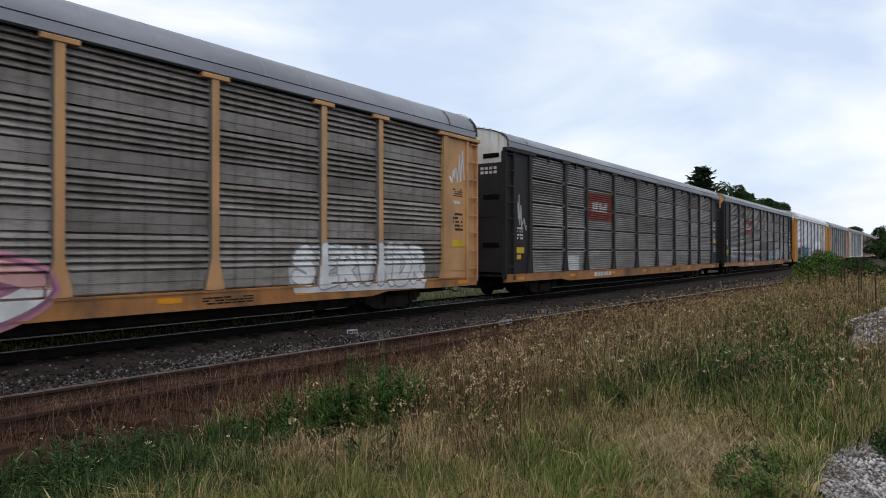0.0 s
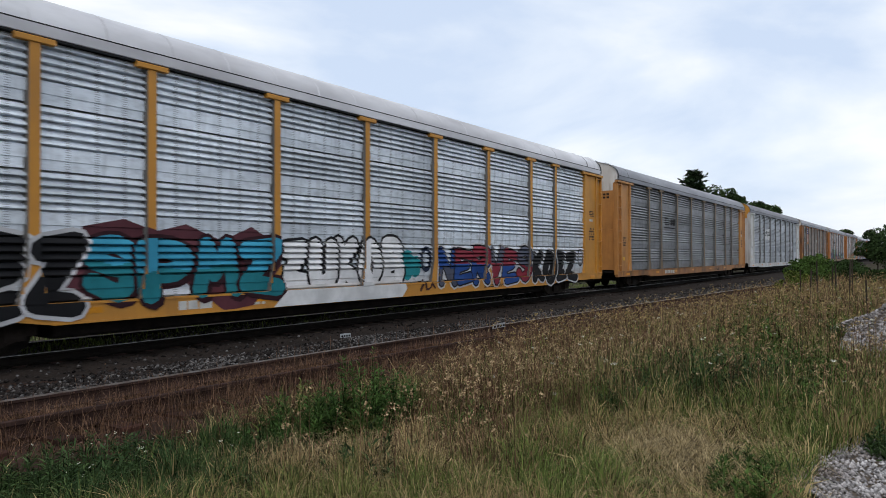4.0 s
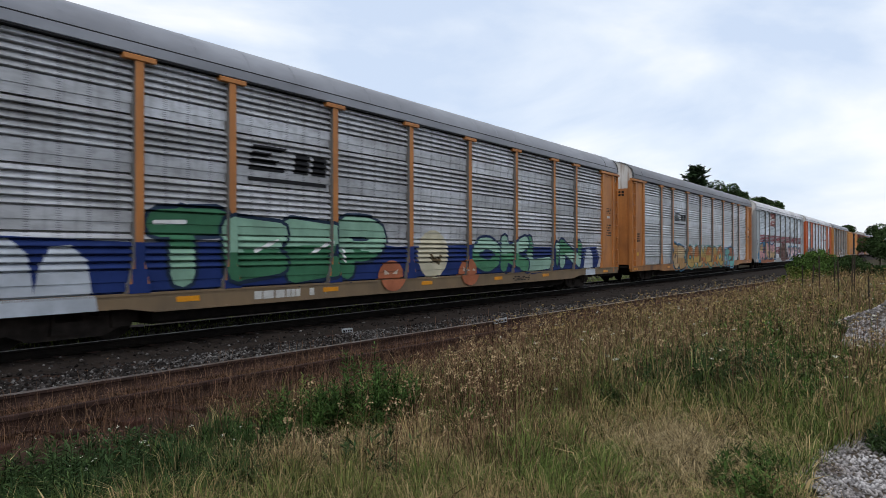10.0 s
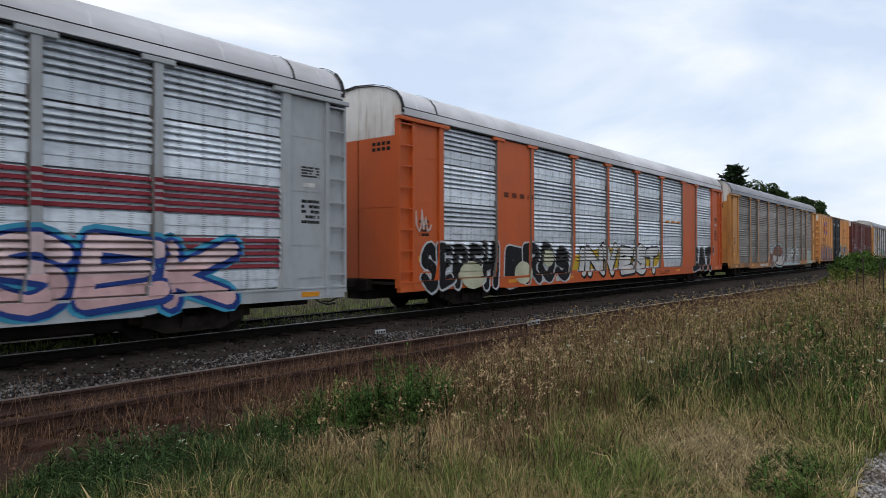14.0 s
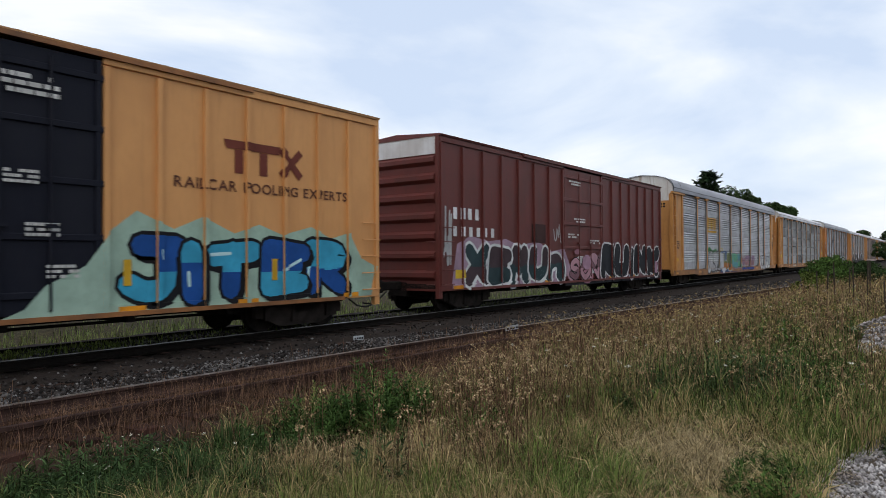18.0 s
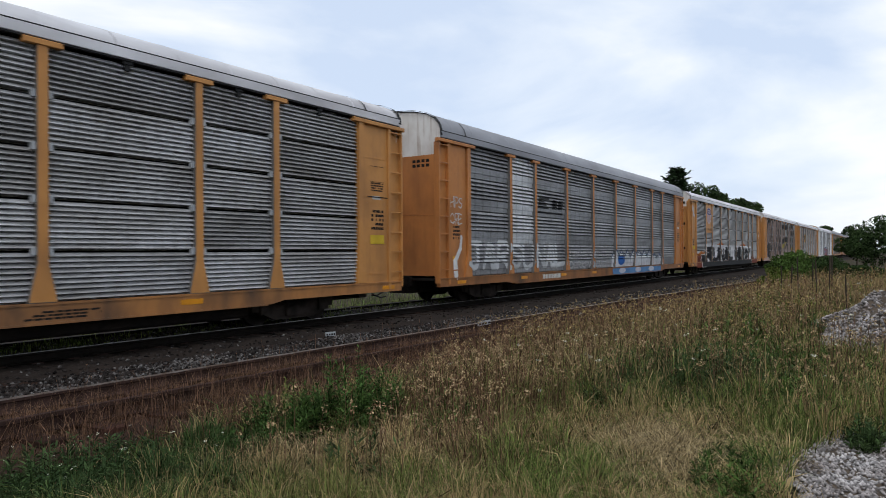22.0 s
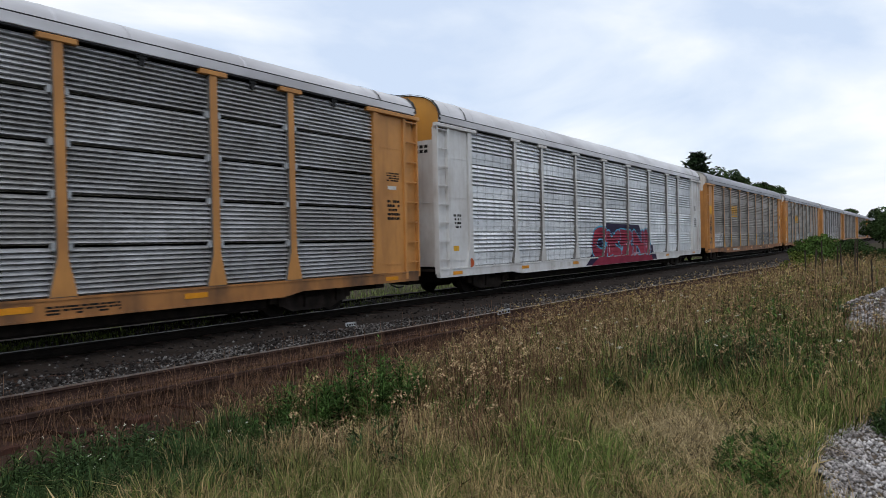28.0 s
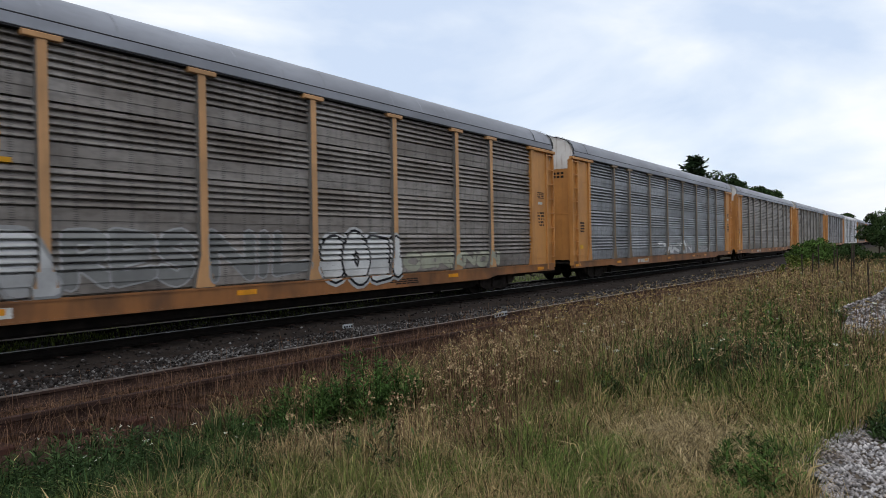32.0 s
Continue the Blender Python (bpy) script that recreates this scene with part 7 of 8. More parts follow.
painted(9, "graffiti_cloud", [[(-12.3, 0.55), (-4.3, 0.7), (-4.2, 1.3), (-4.9, 2.3), (-6.3, 2.1), (-7.0, 2.5), (-8.0, 2.3), (-9.0, 2.2), (-9.4, 2.55), (-10.2, 2.3), (-11.6, 2.2), (-12.4, 1.2)]], (0.04, 0.22, 0.42), 0.002)
painted(9, "graffiti_band", rect(-11.3, -5.2, 0.5, 0.86), (0.36, 0.13, 0.06), 0.003)
wild(9, "NURES", -12.0, -4.4, 0.78, 2.25, [(0.60, 0.33, 0.34), (0.58, 0.41, 0.22)], (0.012, 0.02, 0.07), 91, fat=0.2, rim=0.09, drop=0.08, lean=0.08)
painted(9, "graffiti_cloud", disc(0.2, 1.4, 2.4, 0.95, 16), (0.10, 0.035, 0.028), 0.002)
wild(9, "TAXA", -1.9, 2.2, 0.55, 2.05, [(0.11, 0.04, 0.03)], (0.46, 0.34, 0.32), 92, rim=0.035, fat=0.16)
painted(9, "graffiti_ghost", disc(2.5, 1.8, 0.35, 0.42, 10) + disc(2.5, 2.25, 0.14, 0.25, 8), (0.62, 0.6, 0.6), 0.024, fan=0.001)
painted(9, "graffiti_fill", disc(2.6, 1.1, 0.5, 0.4, 10), (0.02, 0.02, 0.025), 0.022)
wild(9, "FASEK", 3.3, 10.6, 0.6, 2.0, [(0.62, 0.40, 0.40), (0.66, 0.5, 0.5)], (0.02, 0.05, 0.22), 93, halo=(0.05, 0.30, 0.46), rim=0.06, fat=0.18, drop=0.06)
# orange car
for k, (n, a, b, q) in enumerate((("SEPEH", -12.6, -9.2, 0.22), ("EROS", -8.7, -4.5, 0.21), ("EAT", 8.5, 11.9, 0.2))):
    wild(10, n, a, b, 0.5, 1.95, [BLK], (0.5, 0.52, 0.55), 100 + k, rim=0.045, fat=q, drop=0.03)
painted(10, "graffiti_fill", disc(-10.4, 0.95, 0.6, 0.4, 12) + disc(-7.7, 0.95, 0.5, 0.36, 12) + disc(-6.0, 1.4, 0.35, 0.3, 12), (0.5, 0.5, 0.36), 0.027, fan=0.001)
scribble(10, -12.85, -12.2, 2.1, 2.7, (0.62, 0.5, 0.46), 106, 10, 0.025)
painted(10, "graffiti_cloud", [[(-4.5, 0.95), (3.8, 0.95), (4.3, 1.4), (3.9, 1.7), (-2.0, 1.75), (-4.2, 1.45)]], (0.55, 0.38, 0.04), 0.002)
wild(10, "iNVEST", -3.9, 3.9, 0.6, 1.95, [(0.62, 0.62, 0.62)], BLK, 104, fat=0.2, rim=0.055, drop=0.05)
for a in (5.0, 5.7, 6.4):
    painted(10, "mark", rect(a, a + 0.45, 2.95, 3.05), ORNG, 0.012)
for k in range(4):
    painted(10, "data_stencil", rect(-8.75 + 0.45 * k, -8.5 + 0.45 * k, 3.28, 3.42), (0.12, 0.03, 0.015), 0.012)
# dirty car with white lettering
wild(11, "IC", -3.9, 0.2, 0.5, 2.15, [(0.27, 0.10, 0.06), (0.55, 0.5, 0.48)], (0.03, 0.025, 0.025), 111, halo=(0.38, 0.55, 0.62), fat=0.3, rim=0.07)
wild(11, "YNKERB", 0.3, 6.2, 0.7, 1.9, [(0.36, 0.38, 0.38), (0.55, 0.56, 0.57)], BLK, 112, halo=(0.6, 0.61, 0.62), fat=0.16, rim=0.045)
painted(11, "graffiti_band", [[(0.2, 0.52), (6.0, 0.52), (6.3, 0.8), (0.5, 0.84)]], (0.42, 0.52, 0.55), 0.004)
painted(11, "paint_patch", [[(9.2, 0.55), (11.6, 0.55), (11.6, 1.6), (9.5, 1.65), (9.15, 1.3)]], (0.40, 0.46, 0.42), 0.004)
# yellow boxcar
painted(12, "graffiti_cloud", [[(-9.1, 0.7), (-2.5, 0.75), (-2.5, 1.2), (-2.8, 1.9), (-3.6, 2.15), (-4.4, 2.0), (-5.6, 2.2), (-6.6, 2.05), (-7.6, 2.2), (-8.2, 2.0), (-8.8, 1.5)]], (0.42, 0.26, 0.28), 0.003)
wild(12, "MOEKEE", -8.4, -2.7, 0.72, 2.05, [(0.05, 0.17, 0.30), (0.19, 0.15, 0.33)], (0.02, 0.025, 0.05), 121, fat=0.21, rim=0.05, shine=(0.55, 0.5, 0.6), drop=0.05, lean=0.08)
mark_lift = 0.008
for a, b, c in (((-6.85, 3.15), (-5.4, 4.45), BLUE), ((-6.85, 4.45), (-5.4, 3.15), BLUE), ((-6.95, 3.4), (-6.3, 3.8), RED), ((-6.95, 4.2), (-6.3, 3.8), RED), ((-5.3, 4.2), (-5.95, 3.8), RED), ((-5.3, 3.4), (-5.95, 3.8), RED)):
    mark_lift += 0.0012
    painted(12, "mark", [stroke(a, b, 0.1, 1)], c, mark_lift)
blocks(12, -7.7, -6.3, 2.52, 2.84, 4, (0.05, 0.03, 0.02), fill=0.7)
blocks(12, -8.4, -5.8, 2.08, 2.32, 6, (0.05, 0.03, 0.02), fill=0.6)
painted(12, "mark", [[(4.8, 3.78), (6.1, 3.78), (6.15, 3.95), (4.75, 3.95)], [(5.0, 3.3), (5.2, 3.3), (5.2, 3.77), (5.0, 3.77)], [(5.6, 3.3), (5.8, 3.3), (5.8, 3.77), (5.6, 3.77)]], (0.17, 0.045, 0.03), 0.012)
painted(12, "mark", [stroke((6.15, 3.35), (6.7, 3.9), 0.08, 1), stroke((6.15, 3.9), (6.7, 3.35), 0.08, 1)], (0.17, 0.045, 0.03), 0.012, fan=0.001)
word(12, "RAILCAR POOLING EXPERTS", 3.7, 8.1, 2.93, 3.13, (0.13, 0.05, 0.03), None, 0.02, name="slogan_letter")
painted(12, "graffiti_cloud", [[(0.8, 0.68), (8.9, 0.7), (9.1, 1.4), (8.6, 1.6), (8.2, 2.2), (7.6, 2.05), (7.0, 2.3), (6.2, 2.1), (5.6, 2.3), (5.0, 2.1), (4.3, 2.4), (3.7, 2.15), (3.0, 2.45), (2.55, 2.1), (2.1, 1.5), (1.5, 1.2), (1.2, 0.85)]], (0.36, 0.50, 0.40), 0.003)
wild(12, "JITER", 2.6, 8.0, 0.74, 2.08, [(0.015, 0.08, 0.30), (0.05, 0.36, 0.55)], BLK, 124, fat=0.22, rim=0.06, shine=(0.5, 0.75, 0.78), drop=0.08)
for a in (2.75, 5.9):
    painted(12, "graffiti_fill", rect(a, a + 0.14, 1.15, 1.6), (0.6, 0.36, 0.03), 0.028)
for k, (a, z) in enumerate(((-1.9, 4.1), (0.6, 4.1), (-1.8, 2.75), (0.9, 2.75), (-2.0, 1.95), (1.2, 1.95), (-0.5, 1.4), (1.5, 1.3))):
    lettering("door_stencil", train[12][0], 1.632, a, a + (1.1 if k < 2 else 0.5), z, z + (0.36 if k < 2 else 0.24), 3, CHALK, 130 + k)
for a, b, z, s in ((-7.69, -7.16, 3.72, "next"), (-7.69, -7.16, 3.47, "load"), (-5.14, -4.66, 3.69, "any"), (-5.14, -4.64, 3.44, "road")):
    word(12, s, a, b, z, z + 0.2, (0.06, 0.035, 0.02), None, 0.03, name="slogan_letter", slant=0.15)
for k, (a, z) in enumerate(((-5.04, 2.26),)):
    lettering("side_stencil", train[12][0], 1.537, a, a + 0.25, z, z + 0.26, 4, INK, 140 + k)
painted(12, "yellow_label", rect(-8.95, -8.6, 0.7, 0.84), YELL, 0.012)
# maroon boxcar
painted(13, "graffiti_cloud", [[(-8.6, 0.72), (-1.8, 0.7), (-1.0, 1.1), (-1.6, 1.9), (-2.6, 1.8), (-3.4, 2.15), (-4.8, 2.0), (-5.6, 2.2), (-6.6, 2.1), (-7.6, 2.25), (-8.3, 2.0)]], (0.36, 0.25, 0.32), 0.003)
wild(13, "XEMUn", -8.0, -1.7, 0.66, 2.05, [(0.03, 0.055, 0.06), (0.06, 0.04, 0.045)], (0.66, 0.68, 0.67), 131, rim=0.075, fat=0.24, lean=0.15, drop=0.05)
for k, (a, c, w, h) in enumerate(((-0.9, 1.0, 0.5, 0.3), (-0.2, 1.45, 0.45, 0.2), (0.4, 0.85, 0.55, 0.28), (1.0, 1.5, 0.4, 0.26), (0.9, 1.15, 0.3, 0.2), (-0.5, 1.8, 0.25, 0.1))):
    painted(13, "paint_patch", disc(a, c, w, h), ((0.46, 0.27, 0.31), (0.5, 0.48, 0.47), (0.34, 0.16, 0.2))[k % 3], 0.003 + 0.0006 * k)
wild(13, "SON", -1.2, 1.5, 0.68, 1.65, [(0.44, 0.24, 0.28), (0.2, 0.1, 0.12)], BLK, 132, rim=0.03, fat=0.16)
painted(13, "graffiti_cloud", [[(1.5, 0.72), (8.9, 0.72), (8.9, 1.6), (8.2, 1.9), (7.0, 1.7), (6.2, 2.2), (4.8, 2.1), (3.4, 2.25), (2.2, 2.2), (1.2, 1.5)]], (0.16, 0.09, 0.10), 0.003)
painted(13, "graffiti_band", rect(-1.5, 8.9, 0.54, 0.72), (0.02, 0.02, 0.024), 0.0015)
wild(13, "RUiNK", 1.6, 8.5, 0.6, 2.2, [(0.022, 0.024, 0.028)], (0.68, 0.68, 0.68), 136, fat=0.28, rim=0.06, lean=0.22)
painted(13, "graffiti_fill", disc(8.4, 1.1, 0.3, 0.3, 10) + disc(0.3, 1.4, 0.4, 0.3, 10), (0.42, 0.25, 0.33), 0.026, fan=0.001)
blocks(13, -8.5, -7.0, 2.72, 3.05, 4, WHT, fill=0.5)
blocks(13, -8.5, -6.1, 2.22, 2.5, 6, WHT, fill=0.45)
scribble(13, -8.95, -8.6, 1.2, 3.4, PALE, 134, 10)
scribble(13, -2.3, -1.7, 2.1, 2.9, PALE, 135, 8)
painted(13, "paint_patch", rect(-3.9, -2.9, 2.1, 2.75), (0.055, 0.025, 0.022), 0.006)
for k, (a, z) in enumerate(((-1.2, 4.3), (-0.8, 2.9), (-1.3, 2.3), (0.6, 2.1))):
    lettering("door_stencil", train[13][0], 1.632, a, a + 1.0, z, z + 0.2, 2, CHALK, 150 + k)
painted(13, "yellow_label", rect(-8.4, -7.9, 1.0, 1.25), YELL, 0.012)
# grey car, yellow mark, row of colourful pieces
blocks(14, -6.85, -4.75, 3.05, 3.95, 3, (0.60, 0.32, 0.02), under=0.22, fill=0.72)
painted(14, "graffiti_cloud", [[(-7.0, 0.9), (-4.4, 0.8), (-4.3, 1.7), (-4.8, 2.1), (-5.6, 1.95), (-6.4, 2.2), (-7.0, 1.9)]], (0.05, 0.20, 0.06), 0.002)
wild(14, "DASH", -7.0, -4.3, 0.6, 1.95, [(0.62, 0.62, 0.63), (0.5, 0.5, 0.52)], BLK, 141, fat=0.25, rim=0.06, drop=0.04)
painted(14, "graffiti_cloud", [[(-4.2, 0.55), (-1.2, 0.55), (-1.1, 1.5), (-2.0, 1.95), (-3.4, 1.95), (-4.2, 1.6)]], (0.06, 0.12, 0.26), 0.002)
wild(14, "SLB", -4.2, -1.2, 0.62, 1.85, [(0.15, 0.19, 0.06), (0.48, 0.18, 0.04)], (0.5, 0.55, 0.52), 142, fat=0.3, rim=0.05)
painted(14, "graffiti_fill", disc(-3.55, 1.4, 0.5, 0.42, 14) + disc(-3.45, 0.85, 0.42, 0.34, 14), (0.6, 0.62, 0.66), 0.028, fan=0.001)
painted(14, "graffiti_stroke", ring(-3.55, 2.02, 0.32, 0.09, 0.06, 16), (0.6, 0.45, 0.04), 0.01)
wild(14, "GEKK", -1.1, 1.4, 0.75, 1.85, [(0.12, 0.36, 0.40), (0.14, 0.42, 0.26)], (0.3, 0.42, 0.42), 143, halo=(0.42, 0.2, 0.24), fat=0.27, rim=0.03)
wild(14, "NOES", 1.6, 5.8, 0.85, 1.7, [(0.36, 0.19, 0.21), (0.32, 0.2, 0.3)], (0.42, 0.26, 0.3), 144, fat=0.26, rim=0.03)
wild(14, "GAZE", 7.4, 11.0, 0.55, 1.7, [(0.5, 0.5, 0.52), WHT], BLK, 145, fat=0.26, rim=0.05)
for k in range(9):
    painted(14, "graffiti_dot", disc(1.8 + 0.42 * k, 0.72 + 0.04 * (k % 2), 0.22, 0.09, 8), (0.03, 0.06, 0.3), 0.012)
painted(14, "graffiti_band", rect(-4.4, 1.2, 0.5, 0.6), (0.12, 0.07, 0.12), 0.004)
# ribbed car
wild(15, 3, -3.95, -0.7, 0.9, 1.8, [(0.16, 0.16, 0.17)], None, 151)
painted(15, "yellow_label", rect(-12.6, -12.1, 1.5, 1.72), YELL)
painted(15, "paint_patch", rect(-12.75, -12.4, 1.8, 2.0), PALE)
painted(15, "yellow_label", rect(12.2, 12.75, 1.85, 2.08), YELL)
for a, b, c, d in ((12.2, 12.75, 3.45, 3.46), (12.2, 12.75, 3.85, 3.86), (12.1, 12.95, 3.05, 3.075)):
    painted(15, "stencil_frame", rect(a, b, c, d), BLK)
# grey car with tall white letters
wild(16, "HPS", -12.85, -12.2, 2.95, 3.35, [(0.6, 0.58, 0.55)], None, 160, fat=0.09)
wild(16, "CRE", -12.85, -12.2, 2.45, 2.85, [(0.6, 0.58, 0.55)], None, 165, fat=0.09)
painted(16, "graffiti_stroke", [stroke((-12.55, 0.9), (-12.6, 1.35), 0.11), stroke((-12.6, 1.35), (-12.3, 1.75), 0.08), stroke((-12.3, 1.75), (-12.25, 2.1), 0.06)], WHT, fan=0.001)
wild(16, "JARSUNAL", -11.9, -4.4, 0.95, 2.05, [(0.56, 0.58, 0.6)], None, 161, fat=0.12)
for k in range(2):
    wild(16, "DERKPAKOVER", -3.9, 0.6, 0.88 + 0.46 * k, 1.24 + 0.46 * k, [(0.42, 0.42, 0.43)], None, 162 + k, fat=0.14)
for k in range(9):
    a, b = 0.95 + 0.9 * k, 0.6 if k < 7 else 0.4
    painted(16, "graffiti_house", [[(a, 0.88), (a + 0.85, 0.88), (a + 0.85, 1.05 + b * 0.6), (a + 0.45, 1.15 + b), (a, 1.05 + b * 0.6)]], (0.58, 0.6, 0.64), 0.006 + 0.001 * (k % 2))
    painted(16, "graffiti_stroke", [stroke((a, 1.0 + b * 0.6), (a + 0.45, 1.1 + b), 0.045), stroke((a + 0.45, 1.1 + b), (a + 0.88, 1.0 + b * 0.6), 0.045)], (0.04, 0.07, 0.14), 0.01, fan=0.001)
painted(16, "graffiti_fill", disc(2.3, 1.2, 0.5, 0.25, 10), (0.02, 0.12, 0.42), 0.014)
painted(16, "graffiti_band", rect(0.9, 8.6, 0.5, 0.855), (0.10, 0.24, 0.46), 0.004)
for a in (2.2, 4.6, 6.8):
    painted(16, "graffiti_fill", disc(a, 0.7, 0.5, 0.13, 10), (0.52, 0.54, 0.6), 0.008)
slanted(16, -6.85, -4.6, 3.1, 3.75, BLK)
# ribbed car with the big black and white words
painted(17, "graffiti_fire", rect(-11.7, -9.2, 0.5, 1.3), (0.20, 0.035, 0.015), 0.003)
painted(17, "graffiti_fire", [[(-11.7, 1.3), (-9.2, 1.3), (-8.9, 1.85), (-9.6, 1.5), (-10.2, 1.65), (-11.0, 1.42), (-11.7, 1.5)]], (0.5, 0.17, 0.03), 0.003)
for a, b in ((-5.4, -2.6), (3.4, 6.2)):
    painted(17, "graffiti_fire", [[(a, 1.85), (b, 1.85), (b - 0.3, 2.1), (b - 0.8, 2.2), ((a + b) / 2, 2.3), (a + 0.5, 2.15), (a, 2.1)]], (0.5, 0.14, 0.02), 0.003)
painted(17, "graffiti_fire", rect(8.3, 11.2, 0.5, 1.1), (0.2, 0.035, 0.015), 0.003)
painted(17, "graffiti_block", [[(-10.3, 0.5), (8.5, 0.5), (8.6, 2.05), (-9.15, 2.1), (-9.1, 1.45), (-10.2, 1.4)]], (0.8, 0.8, 0.82), 0.005)
painted(17, "graffiti_block", [[(-10.2, 0.55), (-8.6, 0.5), (-8.6, 1.25), (-9.0, 1.36), (-10.1, 1.34)]], BLK, 0.009)
painted(17, "graffiti_band", rect(-9.2, 8.4, 0.5, 0.85), (0.015, 0.015, 0.017), 0.009)
for m, (ch, a, b) in enumerate((("R", -9.0, -6.9), ("U", -6.6, -5.0), ("N", -4.8, -3.0), ("A", -2.9, -1.2), ("L", -1.0, 0.3), ("H", 1.1, 2.7), ("E", 2.9, 3.9), ("R", 4.1, 5.3), ("O", 5.5, 6.6), ("T", 6.8, 8.2))):
    lines = letter_lines(ch, a, b, 0.62, 2.02, 170 + m, 0.21)
    painted(17, "graffiti_letter", [o for ln, t in lines for o in fat_lines(ln, t * 1.05)], (0.011, 0.011, 0.014), 0.011 + 0.0035 * (m % 2), fan=0.0004)
painted(17, "graffiti_ghost", disc(10.4, 1.25, 0.6, 0.42), (0.55, 0.56, 0.58), 0.006)
shield(17, -8.6, -7.55, 3.6, 4.7, (0.04, 0.05, 0.2), (0.42, 0.2, 0.22), (0.55, 0.52, 0.52))
word(17, "BUILDING AMERICA", -8.85, -7.25, 3.1, 3.24, (0.08, 0.05, 0.02), None, 0.02, name="slogan_letter")
for k, (a, b, c) in enumerate(((-12.6, 4.45, 0.2), (-12.45, 4.2, 0.16), (-12.3, 4.0, 0.13), (-12.55, 4.05, 0.09))):
    painted(17, "paint_splash", disc(a, b, c, c * 1.1, 9), (0.6, 0.56, 0.58), 0.007 + 0.001 * k)
painted(17, "yellow_label", rect(-12.7, -12.1, 1.75, 1.98), YELL)
# pinkish car with large black strokes
ROSE = (0.40, 0.30, 0.275)
painted(18, "graffiti_wash", [[(-11.7, 0.86), (4.3, 0.86), (4.3, 2.4), (3.2, 3.4), (1.5, 4.0), (-0.4, 4.9), (-11.7, 4.9)]], ROSE, 0.003)
painted(18, "graffiti_wash", disc(8.0, 2.55, 3.05, 2.2, 30), ROSE, 0.003)
painted(18, "graffiti_stroke", ring(8.0, 2.55, 3.05, 2.2, 0.16, 30, 0.25, 0.75), BLK, 0.007)
painted(18, "graffiti_stroke", ring(8.1, 2.55, 3.0, 2.15, 0.46, 30, -0.25, 0.27), BLK, 0.009)
painted(18, "graffiti_fill", disc(8.45, 2.45, 1.2, 1.4, 20), (0.30, 0.30, 0.305), 0.006)
painted(18, "graffiti_fill", [clip_half(disc(8.55, 2.4, 1.0, 1.25, 20)[0], 1, 2.0, False)], (0.55, 0.36, 0.03), 0.009)
painted(18, "graffiti_stroke", ring(8.3, 2.45, 1.2, 1.4, 0.62, 26, 0.2, 0.8), BLK, 0.012)
painted(18, "graffiti_stroke", ring(8.4, 2.45, 1.2, 1.4, 0.12, 26, -0.2, 0.22), BLK, 0.012)
painted(18, "graffiti_stroke", [[(6.9, 3.05), (7.5, 3.1), (7.6, 3.5), (7.1, 3.4)]], BLK, 0.015)
for cy, cz, ry, rz, w in ((-9.4, 2.9, 1.65, 1.9, 0.34),):
    painted(18, "graffiti_stroke", ring(cy, cz, ry, rz, w), BLK, 0.007)
for k, (a, b, w) in enumerate((((-6.9, 4.6), (-5.6, 0.9), 0.2), ((-5.6, 0.9), (-3.2, 4.4), 0.2), ((-3.2, 4.4), (-2.2, 2.6), 0.24), ((-2.2, 2.6), (-4.2, 1.0), 0.2), ((0.4, 4.4), (4.5, 4.4), 0.3), ((4.4, 4.8), (4.3, 2.9), 0.34), ((4.5, 2.7), (2.0, 1.7), 0.14), ((3.6, 3.0), (0.4, 2.7), 0.3), ((2.0, 1.7), (2.4, 1.1), 0.1), ((-10.5, 1.2), (-8.2, 2.0), 0.2), ((5.0, 2.9), (4.2, 2.6), 0.12))):
    painted(18, "graffiti_stroke", [stroke(a, b, w)], BLK, 0.008 + 0.001 * (k % 5))
painted(18, "graffiti_fill", [[(0.2, 1.8), (3.2, 2.5), (3.0, 2.75), (0.2, 2.3)]], (0.5, 0.40, 0.04), 0.0055)
painted(18, "graffiti_stroke", disc(-9.8, 2.0, 0.8, 0.5), (0.05, 0.04, 0.04), 0.006)
painted(18, "graffiti_stroke", disc(-2.0, 1.7, 0.7, 0.5), (0.08, 0.05, 0.05), 0.006)
painted(18, "yellow_label", rect(12.2, 12.8, 2.3, 2.45), YELL)
painted(18, "paint_patch", [[(12.6, 1.0), (13.0, 1.0), (12.95, 1.5), (12.7, 1.35)]], PALE)
# ribbed car, yellow sign, bubble letters
painted(19, "graffiti_arrow", [[(-12.3, 1.3), (-11.6, 1.3), (-11.5, 1.05), (-10.6, 1.05), (-10.6, 1.8), (-11.5, 1.8), (-11.6, 1.55), (-12.3, 1.5)]], (0.01, 0.16, 0.21), 0.004)
painted(19, "graffiti_arrow", [[(-6.6, 1.3), (-5.2, 1.5), (-5.0, 1.6), (-6.6, 1.9)]], (0.01, 0.16, 0.21), 0.004)
wild(19, "YACK", -10.9, -6.1, 0.58, 2.2, [(0.40, 0.38, 0.41), (0.64, 0.64, 0.66)], BLK, 195, fat=0.3, rim=0.06, drop=0.04)
wild(19, "TANY", -3.6, -1.1, 0.95, 1.75, [(0.40, 0.41, 0.42)], None, 192, fat=0.06)
painted(19, "sign_panel", rect(-6.98, -4.42, 2.83, 3.95), (0.58, 0.36, 0.11), 0.003)
blocks(19, -6.4, -4.8, 3.1, 3.72, 3, BLK, under=0.22, fill=0.75)
painted(19, "yellow_label", rect(-12.8, -12.1, 1.55, 1.68), YELL)
